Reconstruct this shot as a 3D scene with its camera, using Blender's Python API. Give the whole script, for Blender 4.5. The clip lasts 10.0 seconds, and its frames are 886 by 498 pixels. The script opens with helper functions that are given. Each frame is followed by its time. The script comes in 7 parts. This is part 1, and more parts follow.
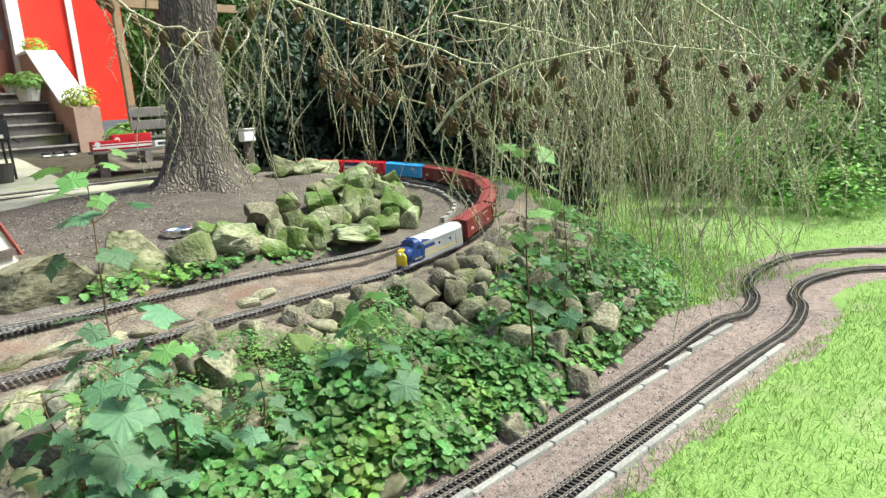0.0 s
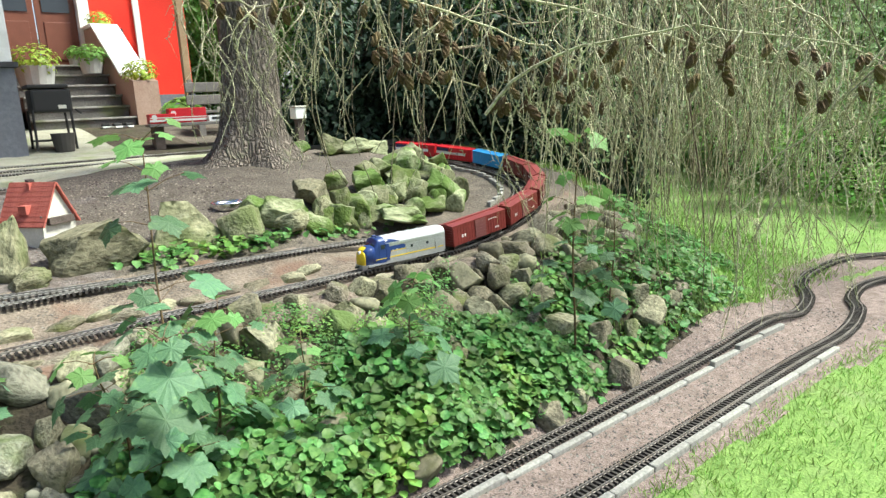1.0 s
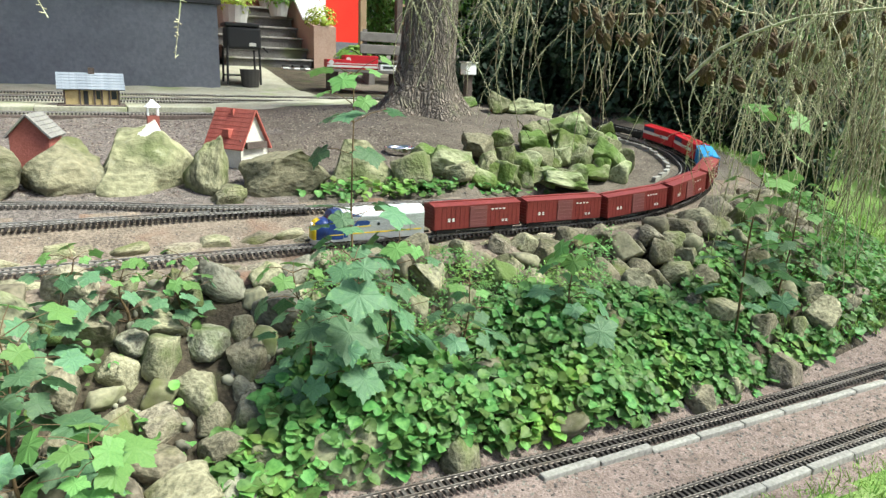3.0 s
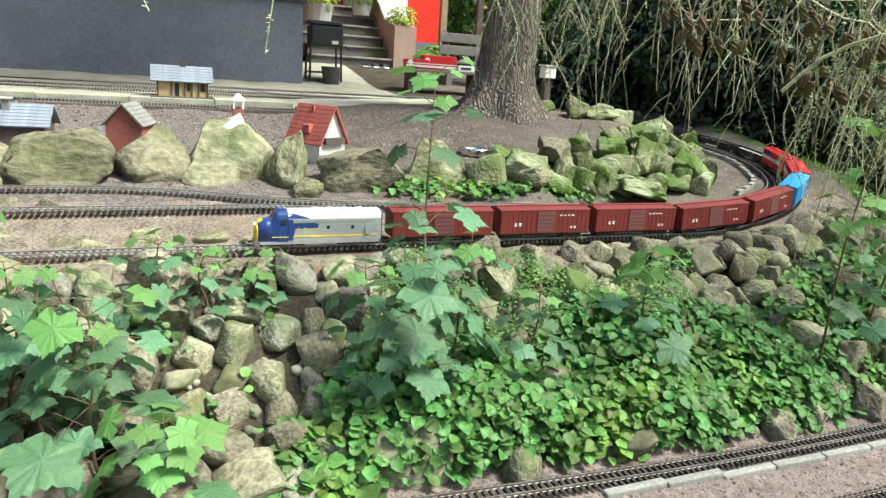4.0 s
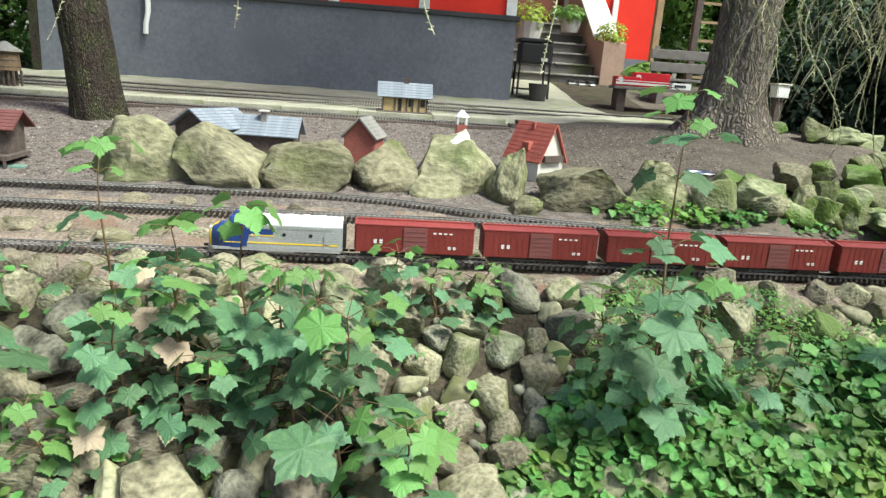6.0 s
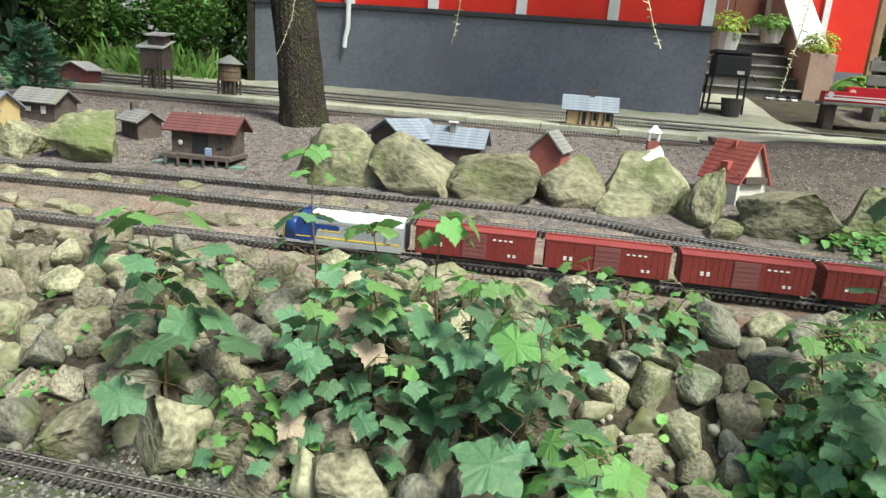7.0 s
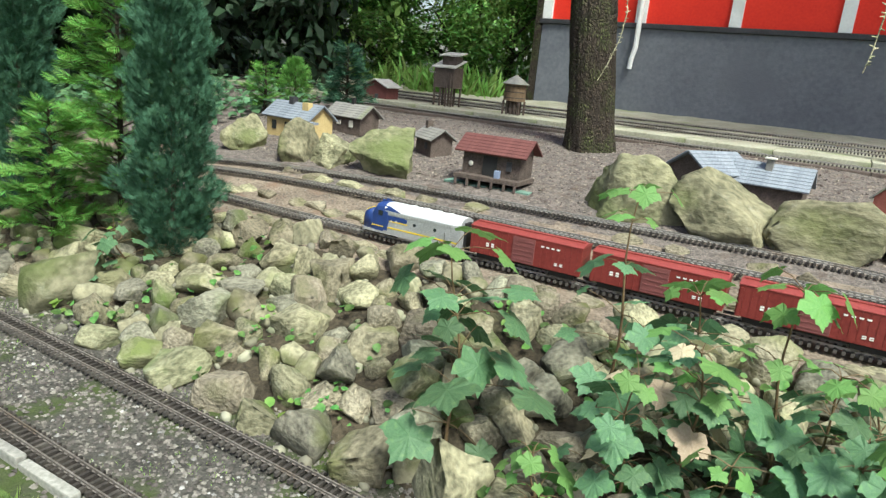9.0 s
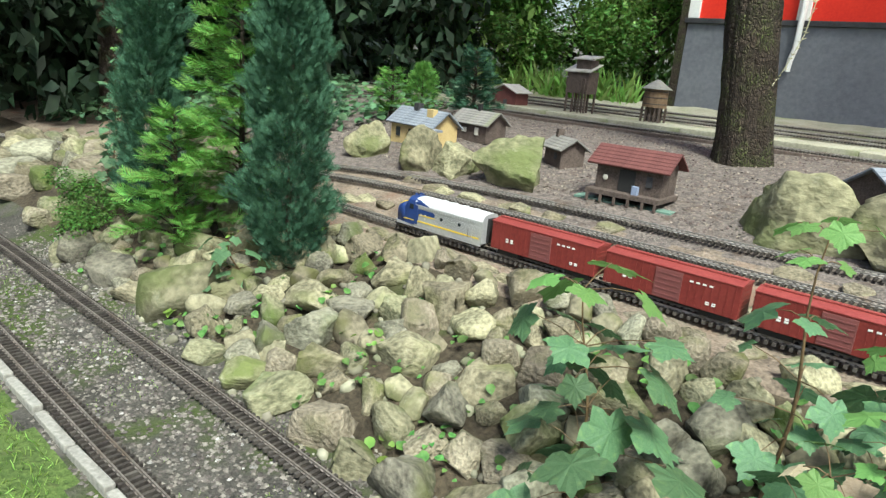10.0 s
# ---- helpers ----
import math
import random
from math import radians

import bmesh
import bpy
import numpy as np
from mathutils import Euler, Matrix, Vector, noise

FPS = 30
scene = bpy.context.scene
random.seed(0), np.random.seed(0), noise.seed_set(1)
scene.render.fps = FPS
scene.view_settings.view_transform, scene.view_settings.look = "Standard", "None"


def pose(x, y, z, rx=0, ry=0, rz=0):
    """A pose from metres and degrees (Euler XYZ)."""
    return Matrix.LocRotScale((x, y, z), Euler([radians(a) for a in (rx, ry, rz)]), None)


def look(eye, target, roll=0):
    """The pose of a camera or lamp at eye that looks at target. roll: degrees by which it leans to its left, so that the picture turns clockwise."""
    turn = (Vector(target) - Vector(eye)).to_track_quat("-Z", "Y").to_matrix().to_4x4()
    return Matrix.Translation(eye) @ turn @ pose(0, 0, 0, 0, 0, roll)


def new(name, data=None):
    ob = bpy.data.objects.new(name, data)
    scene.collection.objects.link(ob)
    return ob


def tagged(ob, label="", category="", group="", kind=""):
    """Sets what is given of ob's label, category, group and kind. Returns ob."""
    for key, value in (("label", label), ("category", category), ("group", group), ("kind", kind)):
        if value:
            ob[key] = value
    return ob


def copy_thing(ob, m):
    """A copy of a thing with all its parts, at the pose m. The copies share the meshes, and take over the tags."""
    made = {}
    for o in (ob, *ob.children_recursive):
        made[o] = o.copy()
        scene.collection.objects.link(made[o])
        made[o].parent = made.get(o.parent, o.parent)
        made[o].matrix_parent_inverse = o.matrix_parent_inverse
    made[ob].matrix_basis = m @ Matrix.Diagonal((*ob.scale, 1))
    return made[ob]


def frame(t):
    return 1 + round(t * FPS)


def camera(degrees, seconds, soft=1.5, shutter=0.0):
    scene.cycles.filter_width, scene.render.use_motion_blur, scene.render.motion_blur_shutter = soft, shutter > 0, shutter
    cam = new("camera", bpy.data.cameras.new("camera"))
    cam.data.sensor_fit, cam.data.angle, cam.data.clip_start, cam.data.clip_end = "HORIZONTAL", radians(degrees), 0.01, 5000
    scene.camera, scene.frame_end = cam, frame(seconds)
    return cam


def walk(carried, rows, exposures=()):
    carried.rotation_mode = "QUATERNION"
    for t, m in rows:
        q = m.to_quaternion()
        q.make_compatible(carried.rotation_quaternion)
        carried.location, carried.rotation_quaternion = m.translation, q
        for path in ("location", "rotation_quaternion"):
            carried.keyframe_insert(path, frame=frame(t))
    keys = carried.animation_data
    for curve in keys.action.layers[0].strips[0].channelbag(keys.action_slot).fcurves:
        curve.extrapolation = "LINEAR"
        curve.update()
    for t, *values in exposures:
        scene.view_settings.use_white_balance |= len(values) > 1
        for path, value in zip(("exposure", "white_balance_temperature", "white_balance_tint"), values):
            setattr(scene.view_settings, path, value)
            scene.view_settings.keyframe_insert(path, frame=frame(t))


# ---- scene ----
cam = camera(66.9, 10.0, soft=1.4)
PATH = [
    (0, (0.166, 0.111, 1.47), (1.519, 1.534, 1.088), -4.6),
    (0.5, (0.159, 0.126, 1.466), (1.476, 1.577, 1.064), -4.0),
    (1, (0.172, 0.128, 1.456), (1.421, 1.633, 1.039), -2.8),
    (1.5, (0.147, 0.135, 1.446), (1.318, 1.697, 1.011), -1.5),
    (2, (0.075, 0.157, 1.44), (1.158, 1.772, 0.973), -0.3),
    (2.5, (0.027, 0.151, 1.424), (1.03, 1.807, 0.923), 1.1),
    (4, (0.013, 0.181, 1.415), (0.743, 1.97, 0.9), 3.9),
    (4.5, (-0.009, 0.188, 1.415), (0.658, 1.998, 0.887), 4.2),
    (5, (-0.036, 0.193, 1.417), (0.56, 2.026, 0.884), 4.5),
    (5.5, (-0.075, 0.218, 1.415), (0.411, 2.084, 0.884), 4.8),
    (6, (-0.141, 0.256, 1.414), (0.07, 2.179, 0.906), 4.1),
    (6.2, (-0.153, 0.269, 1.41), (-0.077, 2.203, 0.907), 3.7),
    (7.3, (-0.255, 0.302, 1.416), (-0.641, 2.196, 0.902), 4.3),
    (7.5, (-0.26, 0.336, 1.406), (-0.738, 2.208, 0.891), 3.9),
    (8, (-0.291, 0.437, 1.412), (-1.004, 2.229, 0.884), 4.0),
    (8.5, (-0.393, 0.463, 1.415), (-1.288, 2.167, 0.87), 4.3),
    (9, (-0.494, 0.466, 1.421), (-1.446, 2.147, 0.901), 5.4),
    (9.5, (-0.559, 0.565, 1.411), (-1.647, 2.161, 0.891), 5.0),
    (10, (-0.648, 0.695, 1.419), (-1.897, 2.161, 0.88), 4.9),
]
walk(cam, [(t, look(eye, target, roll)) for t, eye, target, roll in PATH],
     [(0, 1.16), (1.5, 1.1), (2.5, 1.03), (4.5, 1.05), (6, 0.87), (7.5, 0.72), (10, 0.76)])

# ---------------------------------------------------------------- world and light
world = bpy.data.worlds.new("world")
scene.world = world
world.use_nodes = True
wn = world.node_tree
sky = wn.nodes.new("ShaderNodeTexSky")
sky.sky_type = "NISHITA"
sky.sun_disc = False
SUN_EL, SUN_AZ = 55.0, 125.0
sky.sun_elevation, sky.sun_rotation = radians(SUN_EL), radians(SUN_AZ)
sky.air_density, sky.dust_density, sky.ozone_density = 1.0, 3.0, 1.0
wn.links.new(sky.outputs[0], wn.nodes["Background"].inputs[0])
wn.nodes["Background"].inputs[1].default_value = 0.15
sun_data = bpy.data.lights.new("sun", "SUN")
sun_data.energy, sun_data.angle, sun_data.color = 4.1, radians(16), (0.92, 1.0, 0.9)
sun = new("sun", sun_data)
sun.matrix_basis = look((5.0, -3.5, 9.0), (0.0, 0.0, 0.0))

# ---------------------------------------------------------------- materials
def mat(name, c1, c2, scale=8.0, rough=0.8, c3=None, fine=60.0, bump=0.3, metal=0.0, vary=0.0, dist=0.01, mix3=(0.55, 0.7), spec=0.3, trans=0.0, tight=0.15, shift=False, c4=None):
    """Two-scale noise colour, an optional third colour in patches, grain bump."""
    m = bpy.data.materials.new(name)
    m.use_nodes = True
    nt = m.node_tree
    N, L = nt.nodes, nt.links
    b = N["Principled BSDF"]
    b.inputs["Roughness"].default_value = rough
    b.inputs["Metallic"].default_value = metal
    b.inputs["Specular IOR Level"].default_value = spec
    tc = N.new("ShaderNodeTexCoord")
    n1 = N.new("ShaderNodeTexNoise"); n1.inputs["Scale"].default_value = scale; n1.inputs["Detail"].default_value = 5
    n2 = N.new("ShaderNodeTexNoise"); n2.inputs["Scale"].default_value = fine; n2.inputs["Detail"].default_value = 4
    where = tc.outputs["Object"]
    if shift:
        so = N.new("ShaderNodeObjectInfo")
        va = N.new("ShaderNodeVectorMath"); va.operation = "MULTIPLY_ADD"
        va.inputs[1].default_value = (37.0, 23.0, 51.0)
        L.new(so.outputs["Random"], va.inputs[0]); L.new(where, va.inputs[2])
        where = va.outputs[0]
    for n in (n1, n2):
        L.new(where, n.inputs["Vector"])
    ramp = N.new("ShaderNodeValToRGB")
    ramp.color_ramp.elements[0].position, ramp.color_ramp.elements[1].position = 0.5 - tight, 0.5 + tight
    ramp.color_ramp.elements[0].color, ramp.color_ramp.elements[1].color = (*c1, 1), (*c2, 1)
    add = N.new("ShaderNodeMath"); add.operation = "MULTIPLY_ADD"
    add.inputs[1].default_value = 0.55
    L.new(n2.outputs[0], add.inputs[0])
    half = N.new("ShaderNodeMath"); half.operation = "MULTIPLY"; half.inputs[1].default_value = 0.45
    L.new(n1.outputs[0], half.inputs[0])
    L.new(half.outputs[0], add.inputs[2])
    L.new(add.outputs[0], ramp.inputs[0])
    col = ramp.outputs[0]
    if c3:
        n3 = N.new("ShaderNodeTexNoise"); n3.inputs["Scale"].default_value = scale * 0.45; n3.inputs["Detail"].default_value = 6
        L.new(where, n3.inputs["Vector"])
        r3 = N.new("ShaderNodeMapRange"); r3.inputs[1].default_value, r3.inputs[2].default_value = mix3
        L.new(n3.outputs[0], r3.inputs[0])
        mx = N.new("ShaderNodeMix"); mx.data_type = "RGBA"
        L.new(r3.outputs[0], mx.inputs[0]); L.new(col, mx.inputs[6]); mx.inputs[7].default_value = (*c3, 1)
        col = mx.outputs[2]
    if c4:
        n4 = N.new("ShaderNodeTexNoise"); n4.inputs["Scale"].default_value = scale * 2.6; n4.inputs["Detail"].default_value = 7
        n4.inputs["Roughness"].default_value = 0.7
        L.new(where, n4.inputs["Vector"])
        r4 = N.new("ShaderNodeMapRange"); r4.inputs[1].default_value, r4.inputs[2].default_value, r4.inputs[4].default_value = 0.57, 0.72, 0.4
        L.new(n4.outputs[0], r4.inputs[0])
        mx4 = N.new("ShaderNodeMix"); mx4.data_type = "RGBA"
        L.new(r4.outputs[0], mx4.inputs[0]); L.new(col, mx4.inputs[6]); mx4.inputs[7].default_value = (*c4, 1)
        col = mx4.outputs[2]
    if vary:
        oi = N.new("ShaderNodeObjectInfo")
        ge = N.new("ShaderNodeNewGeometry")
        sm = N.new("ShaderNodeMath"); sm.operation = "ADD"
        L.new(oi.outputs["Random"], sm.inputs[0]); L.new(ge.outputs["Random Per Island"], sm.inputs[1])
        fr = N.new("ShaderNodeMath"); fr.operation = "FRACT"; L.new(sm.outputs[0], fr.inputs[0])
        hs = N.new("ShaderNodeHueSaturation")
        mv = N.new("ShaderNodeMapRange"); mv.inputs[3].default_value, mv.inputs[4].default_value = 1 - vary, 1 + vary
        L.new(fr.outputs[0], mv.inputs[0]); L.new(mv.outputs[0], hs.inputs["Value"])
        mh = N.new("ShaderNodeMapRange"); mh.inputs[3].default_value, mh.inputs[4].default_value = 0.5 - 0.06 * vary, 0.5 + 0.06 * vary
        L.new(fr.outputs[0], mh.inputs[0]); L.new(mh.outputs[0], hs.inputs["Hue"])
        L.new(col, hs.inputs["Color"])
        col = hs.outputs[0]
    L.new(col, b.inputs["Base Color"])
    if bump:
        bp = N.new("ShaderNodeBump"); bp.inputs["Strength"].default_value = bump; bp.inputs["Distance"].default_value = dist
        L.new(add.outputs[0], bp.inputs["Height"]); L.new(bp.outputs[0], b.inputs["Normal"])
    if trans:
        tr = N.new("ShaderNodeBsdfTranslucent"); L.new(col, tr.inputs["Color"])
        ms = N.new("ShaderNodeMixShader"); ms.inputs[0].default_value = trans
        L.new(b.outputs[0], ms.inputs[1]); L.new(tr.outputs[0], ms.inputs[2])
        L.new(ms.outputs[0], N["Material Output"].inputs["Surface"])
    return m


def bark(name, crack, plate, moss, wide=26.0, tall=0.3, mossy=(0.55, 0.7)):
    """Furrowed bark: upright plates with dark cracks, moss in patches."""
    m = mat(name, tuple(v * 0.6 for v in plate), plate, 14, 0.95, moss, 70, 0.6, dist=0.01, tight=0.1, mix3=mossy)
    nt = m.node_tree
    N, L = nt.nodes, nt.links
    b = N["Principled BSDF"]
    old = b.inputs["Base Color"].links[0].from_socket
    tc = N.new("ShaderNodeTexCoord")
    wob = N.new("ShaderNodeTexNoise"); wob.inputs["Scale"].default_value = 9; wob.inputs["Detail"].default_value = 4
    L.new(tc.outputs["Object"], wob.inputs["Vector"])
    va = N.new("ShaderNodeVectorMath"); va.operation = "MULTIPLY_ADD"; va.inputs[1].default_value = (0.09, 0.09, 0.14)
    L.new(wob.outputs[1], va.inputs[0]); L.new(tc.outputs["Object"], va.inputs[2])
    mp = N.new("ShaderNodeMapping"); mp.inputs["Scale"].default_value = (1, 1, tall)
    L.new(va.outputs[0], mp.inputs["Vector"])
    vo = N.new("ShaderNodeTexVoronoi"); vo.feature = "DISTANCE_TO_EDGE"; vo.inputs["Scale"].default_value = wide
    L.new(mp.outputs[0], vo.inputs["Vector"])
    mr = N.new("ShaderNodeMapRange"); mr.inputs[1].default_value, mr.inputs[2].default_value = 0.0, 0.4
    L.new(vo.outputs["Distance"], mr.inputs[0])
    mx = N.new("ShaderNodeMix"); mx.data_type = "RGBA"; mx.inputs[6].default_value = (*crack, 1)
    L.new(mr.outputs[0], mx.inputs[0]); L.new(old, mx.inputs[7])
    L.new(mx.outputs[2], b.inputs["Base Color"])
    bp = N.new("ShaderNodeBump"); bp.inputs["Strength"].default_value = 1.0; bp.inputs["Distance"].default_value = 0.02
    fine = b.inputs["Normal"].links[0].from_socket
    L.new(mr.outputs[0], bp.inputs["Height"]); L.new(fine, bp.inputs["Normal"]); L.new(bp.outputs[0], b.inputs["Normal"])
    return m


M_SOIL = mat("leaf_litter_soil", (0.058, 0.048, 0.036), (0.17, 0.142, 0.112), 5, 0.95, (0.10, 0.085, 0.07), 70, 0.9, dist=0.02)
# bank soil darkened to paint in the shade of the gaps between stones
M_BANKSOIL = mat("shaded_bank_soil", (0.022, 0.018, 0.012), (0.085, 0.068, 0.045), 7, 0.95, (0.045, 0.06, 0.018), 60, 1.0, dist=0.02)
M_BALLAST = mat("ballast", (0.095, 0.075, 0.058), (0.30, 0.24, 0.185), 9, 0.95, (0.19, 0.12, 0.085), 80, 0.9, dist=0.02)
M_CHIPS = mat("grey_bark_chips", (0.06, 0.052, 0.047), (0.22, 0.185, 0.165), 30, 0.95, (0.10, 0.075, 0.06), 90, 1.0, dist=0.02)
M_GRAVEL = mat("pink_gravel", (0.12, 0.088, 0.075), (0.31, 0.24, 0.21), 25, 0.95, (0.16, 0.12, 0.10), 110, 1.0, dist=0.015)
M_GREYGRAVEL = mat("grey_gravel", (0.03, 0.029, 0.025), (0.105, 0.098, 0.085), 8, 0.95, (0.05, 0.07, 0.02), 110, 1.0, dist=0.015, mix3=(0.46, 0.6))
M_LAWN = mat("lawn_turf", (0.10, 0.18, 0.042), (0.20, 0.31, 0.08), 10, 0.95, (0.20, 0.26, 0.10), 90, 0.8, dist=0.02)
M_WEEDS = mat("weedy_turf", (0.045, 0.08, 0.02), (0.10, 0.15, 0.04), 10, 0.95, (0.10, 0.075, 0.05), 60, 0.9, dist=0.03)
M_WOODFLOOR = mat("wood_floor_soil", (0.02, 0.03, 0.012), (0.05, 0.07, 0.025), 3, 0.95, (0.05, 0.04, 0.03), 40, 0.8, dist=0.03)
M_PALE = mat("mossy_concrete", (0.24, 0.235, 0.17), (0.42, 0.41, 0.32), 4, 0.9, (0.24, 0.28, 0.13), 50, 0.3)
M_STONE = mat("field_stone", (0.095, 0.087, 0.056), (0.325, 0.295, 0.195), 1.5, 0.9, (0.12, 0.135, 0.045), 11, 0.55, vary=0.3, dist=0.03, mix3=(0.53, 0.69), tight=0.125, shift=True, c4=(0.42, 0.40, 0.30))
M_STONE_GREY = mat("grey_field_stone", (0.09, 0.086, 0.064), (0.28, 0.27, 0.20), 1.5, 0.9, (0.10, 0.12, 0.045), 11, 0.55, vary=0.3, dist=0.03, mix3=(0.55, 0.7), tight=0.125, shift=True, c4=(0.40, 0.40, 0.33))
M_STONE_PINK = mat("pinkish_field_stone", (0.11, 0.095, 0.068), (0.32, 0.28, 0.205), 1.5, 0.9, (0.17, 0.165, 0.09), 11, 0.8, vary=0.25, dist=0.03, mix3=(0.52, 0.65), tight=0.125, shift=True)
M_STONE_MOSS = mat("mossy_field_stone", (0.095, 0.095, 0.055), (0.28, 0.27, 0.17), 1.5, 0.92, (0.09, 0.125, 0.035), 11, 0.55, vary=0.25, dist=0.03, mix3=(0.49, 0.62), tight=0.125, shift=True, c4=(0.36, 0.37, 0.27))
M_STONE_REST = mat("field_stone_rest", (0.095, 0.09, 0.058), (0.33, 0.305, 0.20), 10, 0.9, (0.12, 0.13, 0.05), 50, 0.6, vary=0.32, dist=0.006, mix3=(0.52, 0.64), tight=0.17, c4=(0.42, 0.40, 0.30))
M_BOULDER = mat("lichen_boulder", (0.10, 0.098, 0.058), (0.31, 0.29, 0.18), 2.2, 0.92, (0.125, 0.145, 0.055), 12, 0.8, vary=0.2, dist=0.03, mix3=(0.47, 0.63), tight=0.13, shift=True, c4=(0.42, 0.41, 0.31))
M_MOSSROCK = mat("mossy_rock", (0.115, 0.125, 0.062), (0.33, 0.34, 0.20), 2.2, 0.92, (0.09, 0.135, 0.03), 10, 0.7, vary=0.3, dist=0.03, mix3=(0.45, 0.58), tight=0.16, shift=True, c4=(0.34, 0.36, 0.25))
M_SLEEPER = mat("sleeper_plastic", (0.022, 0.019, 0.017), (0.07, 0.06, 0.052), 20, 0.75, (0.10, 0.09, 0.08), 150, 0.3, vary=0.2)
M_RAIL = mat("rail_metal", (0.24, 0.22, 0.20), (0.46, 0.44, 0.41), 12, 0.34, (0.26, 0.21, 0.17), 100, 0.1, metal=0.35)
M_RAIL_OLD = mat("weathered_rail", (0.12, 0.10, 0.085), (0.26, 0.235, 0.21), 12, 0.5, (0.14, 0.11, 0.085), 100, 0.1, metal=0.3)
M_KERB = mat("concrete_kerb", (0.18, 0.175, 0.155), (0.36, 0.35, 0.315), 8, 0.9, (0.25, 0.26, 0.17), 70, 0.4, vary=0.12)
M_BARK = bark("larch_bark", (0.12, 0.10, 0.082), (0.40, 0.335, 0.27), (0.20, 0.22, 0.12), 38.0, 0.16)
M_BARKD = bark("dark_bark", (0.045, 0.034, 0.026), (0.12, 0.09, 0.067), (0.10, 0.125, 0.04), 85.0, 0.3, (0.46, 0.6))
M_GREYWALL = mat("grey_render", (0.12, 0.128, 0.147), (0.175, 0.185, 0.208), 2, 0.75, (0.14, 0.147, 0.167), 25, 0.35, dist=0.02)
M_RED = mat("red_paint", (0.70, 0.026, 0.013), (0.80, 0.04, 0.018), 3, 0.6, None, 40, 0.1)
M_WHITE = mat("white_paint", (0.74, 0.74, 0.72), (0.84, 0.84, 0.82), 5, 0.5, (0.62, 0.62, 0.58), 40, 0.1)
M_DARKTRIM = mat("dark_trim", (0.03, 0.03, 0.033), (0.06, 0.06, 0.065), 5, 0.6, None, 50, 0.2)


def flat(name, c, rough=0.5, metal=0.0, spec=0.4, bump=0.08, amp=0.12):
    return mat(name, tuple(v * (1 - amp) for v in c), tuple(min(1, v * (1 + amp)) for v in c), 14, rough, None, 120, bump, metal, spec=spec)


# ---------------------------------------------------------------- building helpers
def link(name, bm, material, parent=None, label="", smooth=False):
    me = bpy.data.meshes.new(name)
    if smooth:
        for f in bm.faces:
            f.smooth = True
    bm.to_mesh(me)
    bm.free()
    for m in (material if isinstance(material, (list, tuple)) else [material]):
        me.materials.append(m)
    ob = new(name, me)
    if parent:
        ob.parent = parent
    if label:
        ob["label"] = label
    return ob


def part(name, bm, material, parent, label="", smooth=False):
    return link(name, bm, material, parent, label, smooth)


def from_lists(name, verts, faces, material, parent=None, label="", smooth=False):
    me = bpy.data.meshes.new(name)
    me.from_pydata(verts, [], faces)
    if smooth:
        me.polygons.foreach_set("use_smooth", [True] * len(me.polygons))
    for m in (material if isinstance(material, (list, tuple)) else [material]):
        me.materials.append(m)
    me.update()
    ob = new(name, me)
    if parent:
        ob.parent = parent
    if label:
        ob["label"] = label
    return ob


def shared(name, me, parent, m):
    ob = new(name, me)
    ob.parent = parent
    ob.matrix_basis = m
    return ob


def box(bm, x0, x1, y0, y1, z0, z1, bevel=0.0):
    r = bmesh.ops.create_cube(bm, size=1.0, matrix=Matrix.LocRotScale(((x0 + x1) / 2, (y0 + y1) / 2, (z0 + z1) / 2), None, (x1 - x0, y1 - y0, z1 - z0)))
    if bevel:
        vs = set(r["verts"])
        bmesh.ops.bevel(bm, geom=[e for e in bm.edges if e.verts[0] in vs and e.verts[1] in vs], offset=bevel, segments=2, affect="EDGES", profile=0.6)
    return bm


def boxbm(*a, **k):
    return box(bmesh.new(), *a, **k)


def cyl(bm, r1, r2, m0, m1, seg=12):
    """A cone or cylinder between two points."""
    a, b = Vector(m0), Vector(m1)
    d = b - a
    rot = d.to_track_quat("Z", "Y").to_matrix().to_4x4()
    bmesh.ops.create_cone(bm, cap_ends=True, segments=seg, radius1=r1, radius2=r2, depth=d.length, matrix=Matrix.Translation((a + b) / 2) @ rot)
    return bm


def thing(name, m, label, category, group="", kind=""):
    e = new(name)
    e.empty_display_size = 0.05
    e.matrix_basis = m
    return tagged(e, label, category, group, kind)


def tube(verts, faces, pts, radii, seg=5):
    """Adds a bent tapered tube to the lists."""
    base = len(verts)
    n = len(pts)
    for i, p in enumerate(pts):
        p = Vector(p)
        d = (Vector(pts[min(i + 1, n - 1)]) - Vector(pts[max(i - 1, 0)]))
        d = d.normalized() if d.length > 1e-6 else Vector((0, 0, 1))
        u = d.cross(Vector((0.31, 0.17, 0.93))).normalized()
        v = d.cross(u)
        for k in range(seg):
            a = 2 * math.pi * k / seg
            verts.append(p + (u * math.cos(a) + v * math.sin(a)) * radii[i])
    for i in range(n - 1):
        for k in range(seg):
            a, b = base + i * seg + k, base + i * seg + (k + 1) % seg
            faces.append((a, b, b + seg, a + seg))


def lerp(a, b, t):
    return a + (b - a) * t


def sstep(a, b, v):
    """Smooth step from 0 at a to 1 at b."""
    t = min(1.0, max(0.0, (v - a) / (b - a)))
    return t * t * (3 - 2 * t)


def knots(v, ks):
    if v <= ks[0][0]:
        return ks[0][1]
    for (a, za), (b, zb) in zip(ks, ks[1:]):
        if v <= b:
            return lerp(za, zb, (v - a) / (b - a))
    return ks[-1][1]


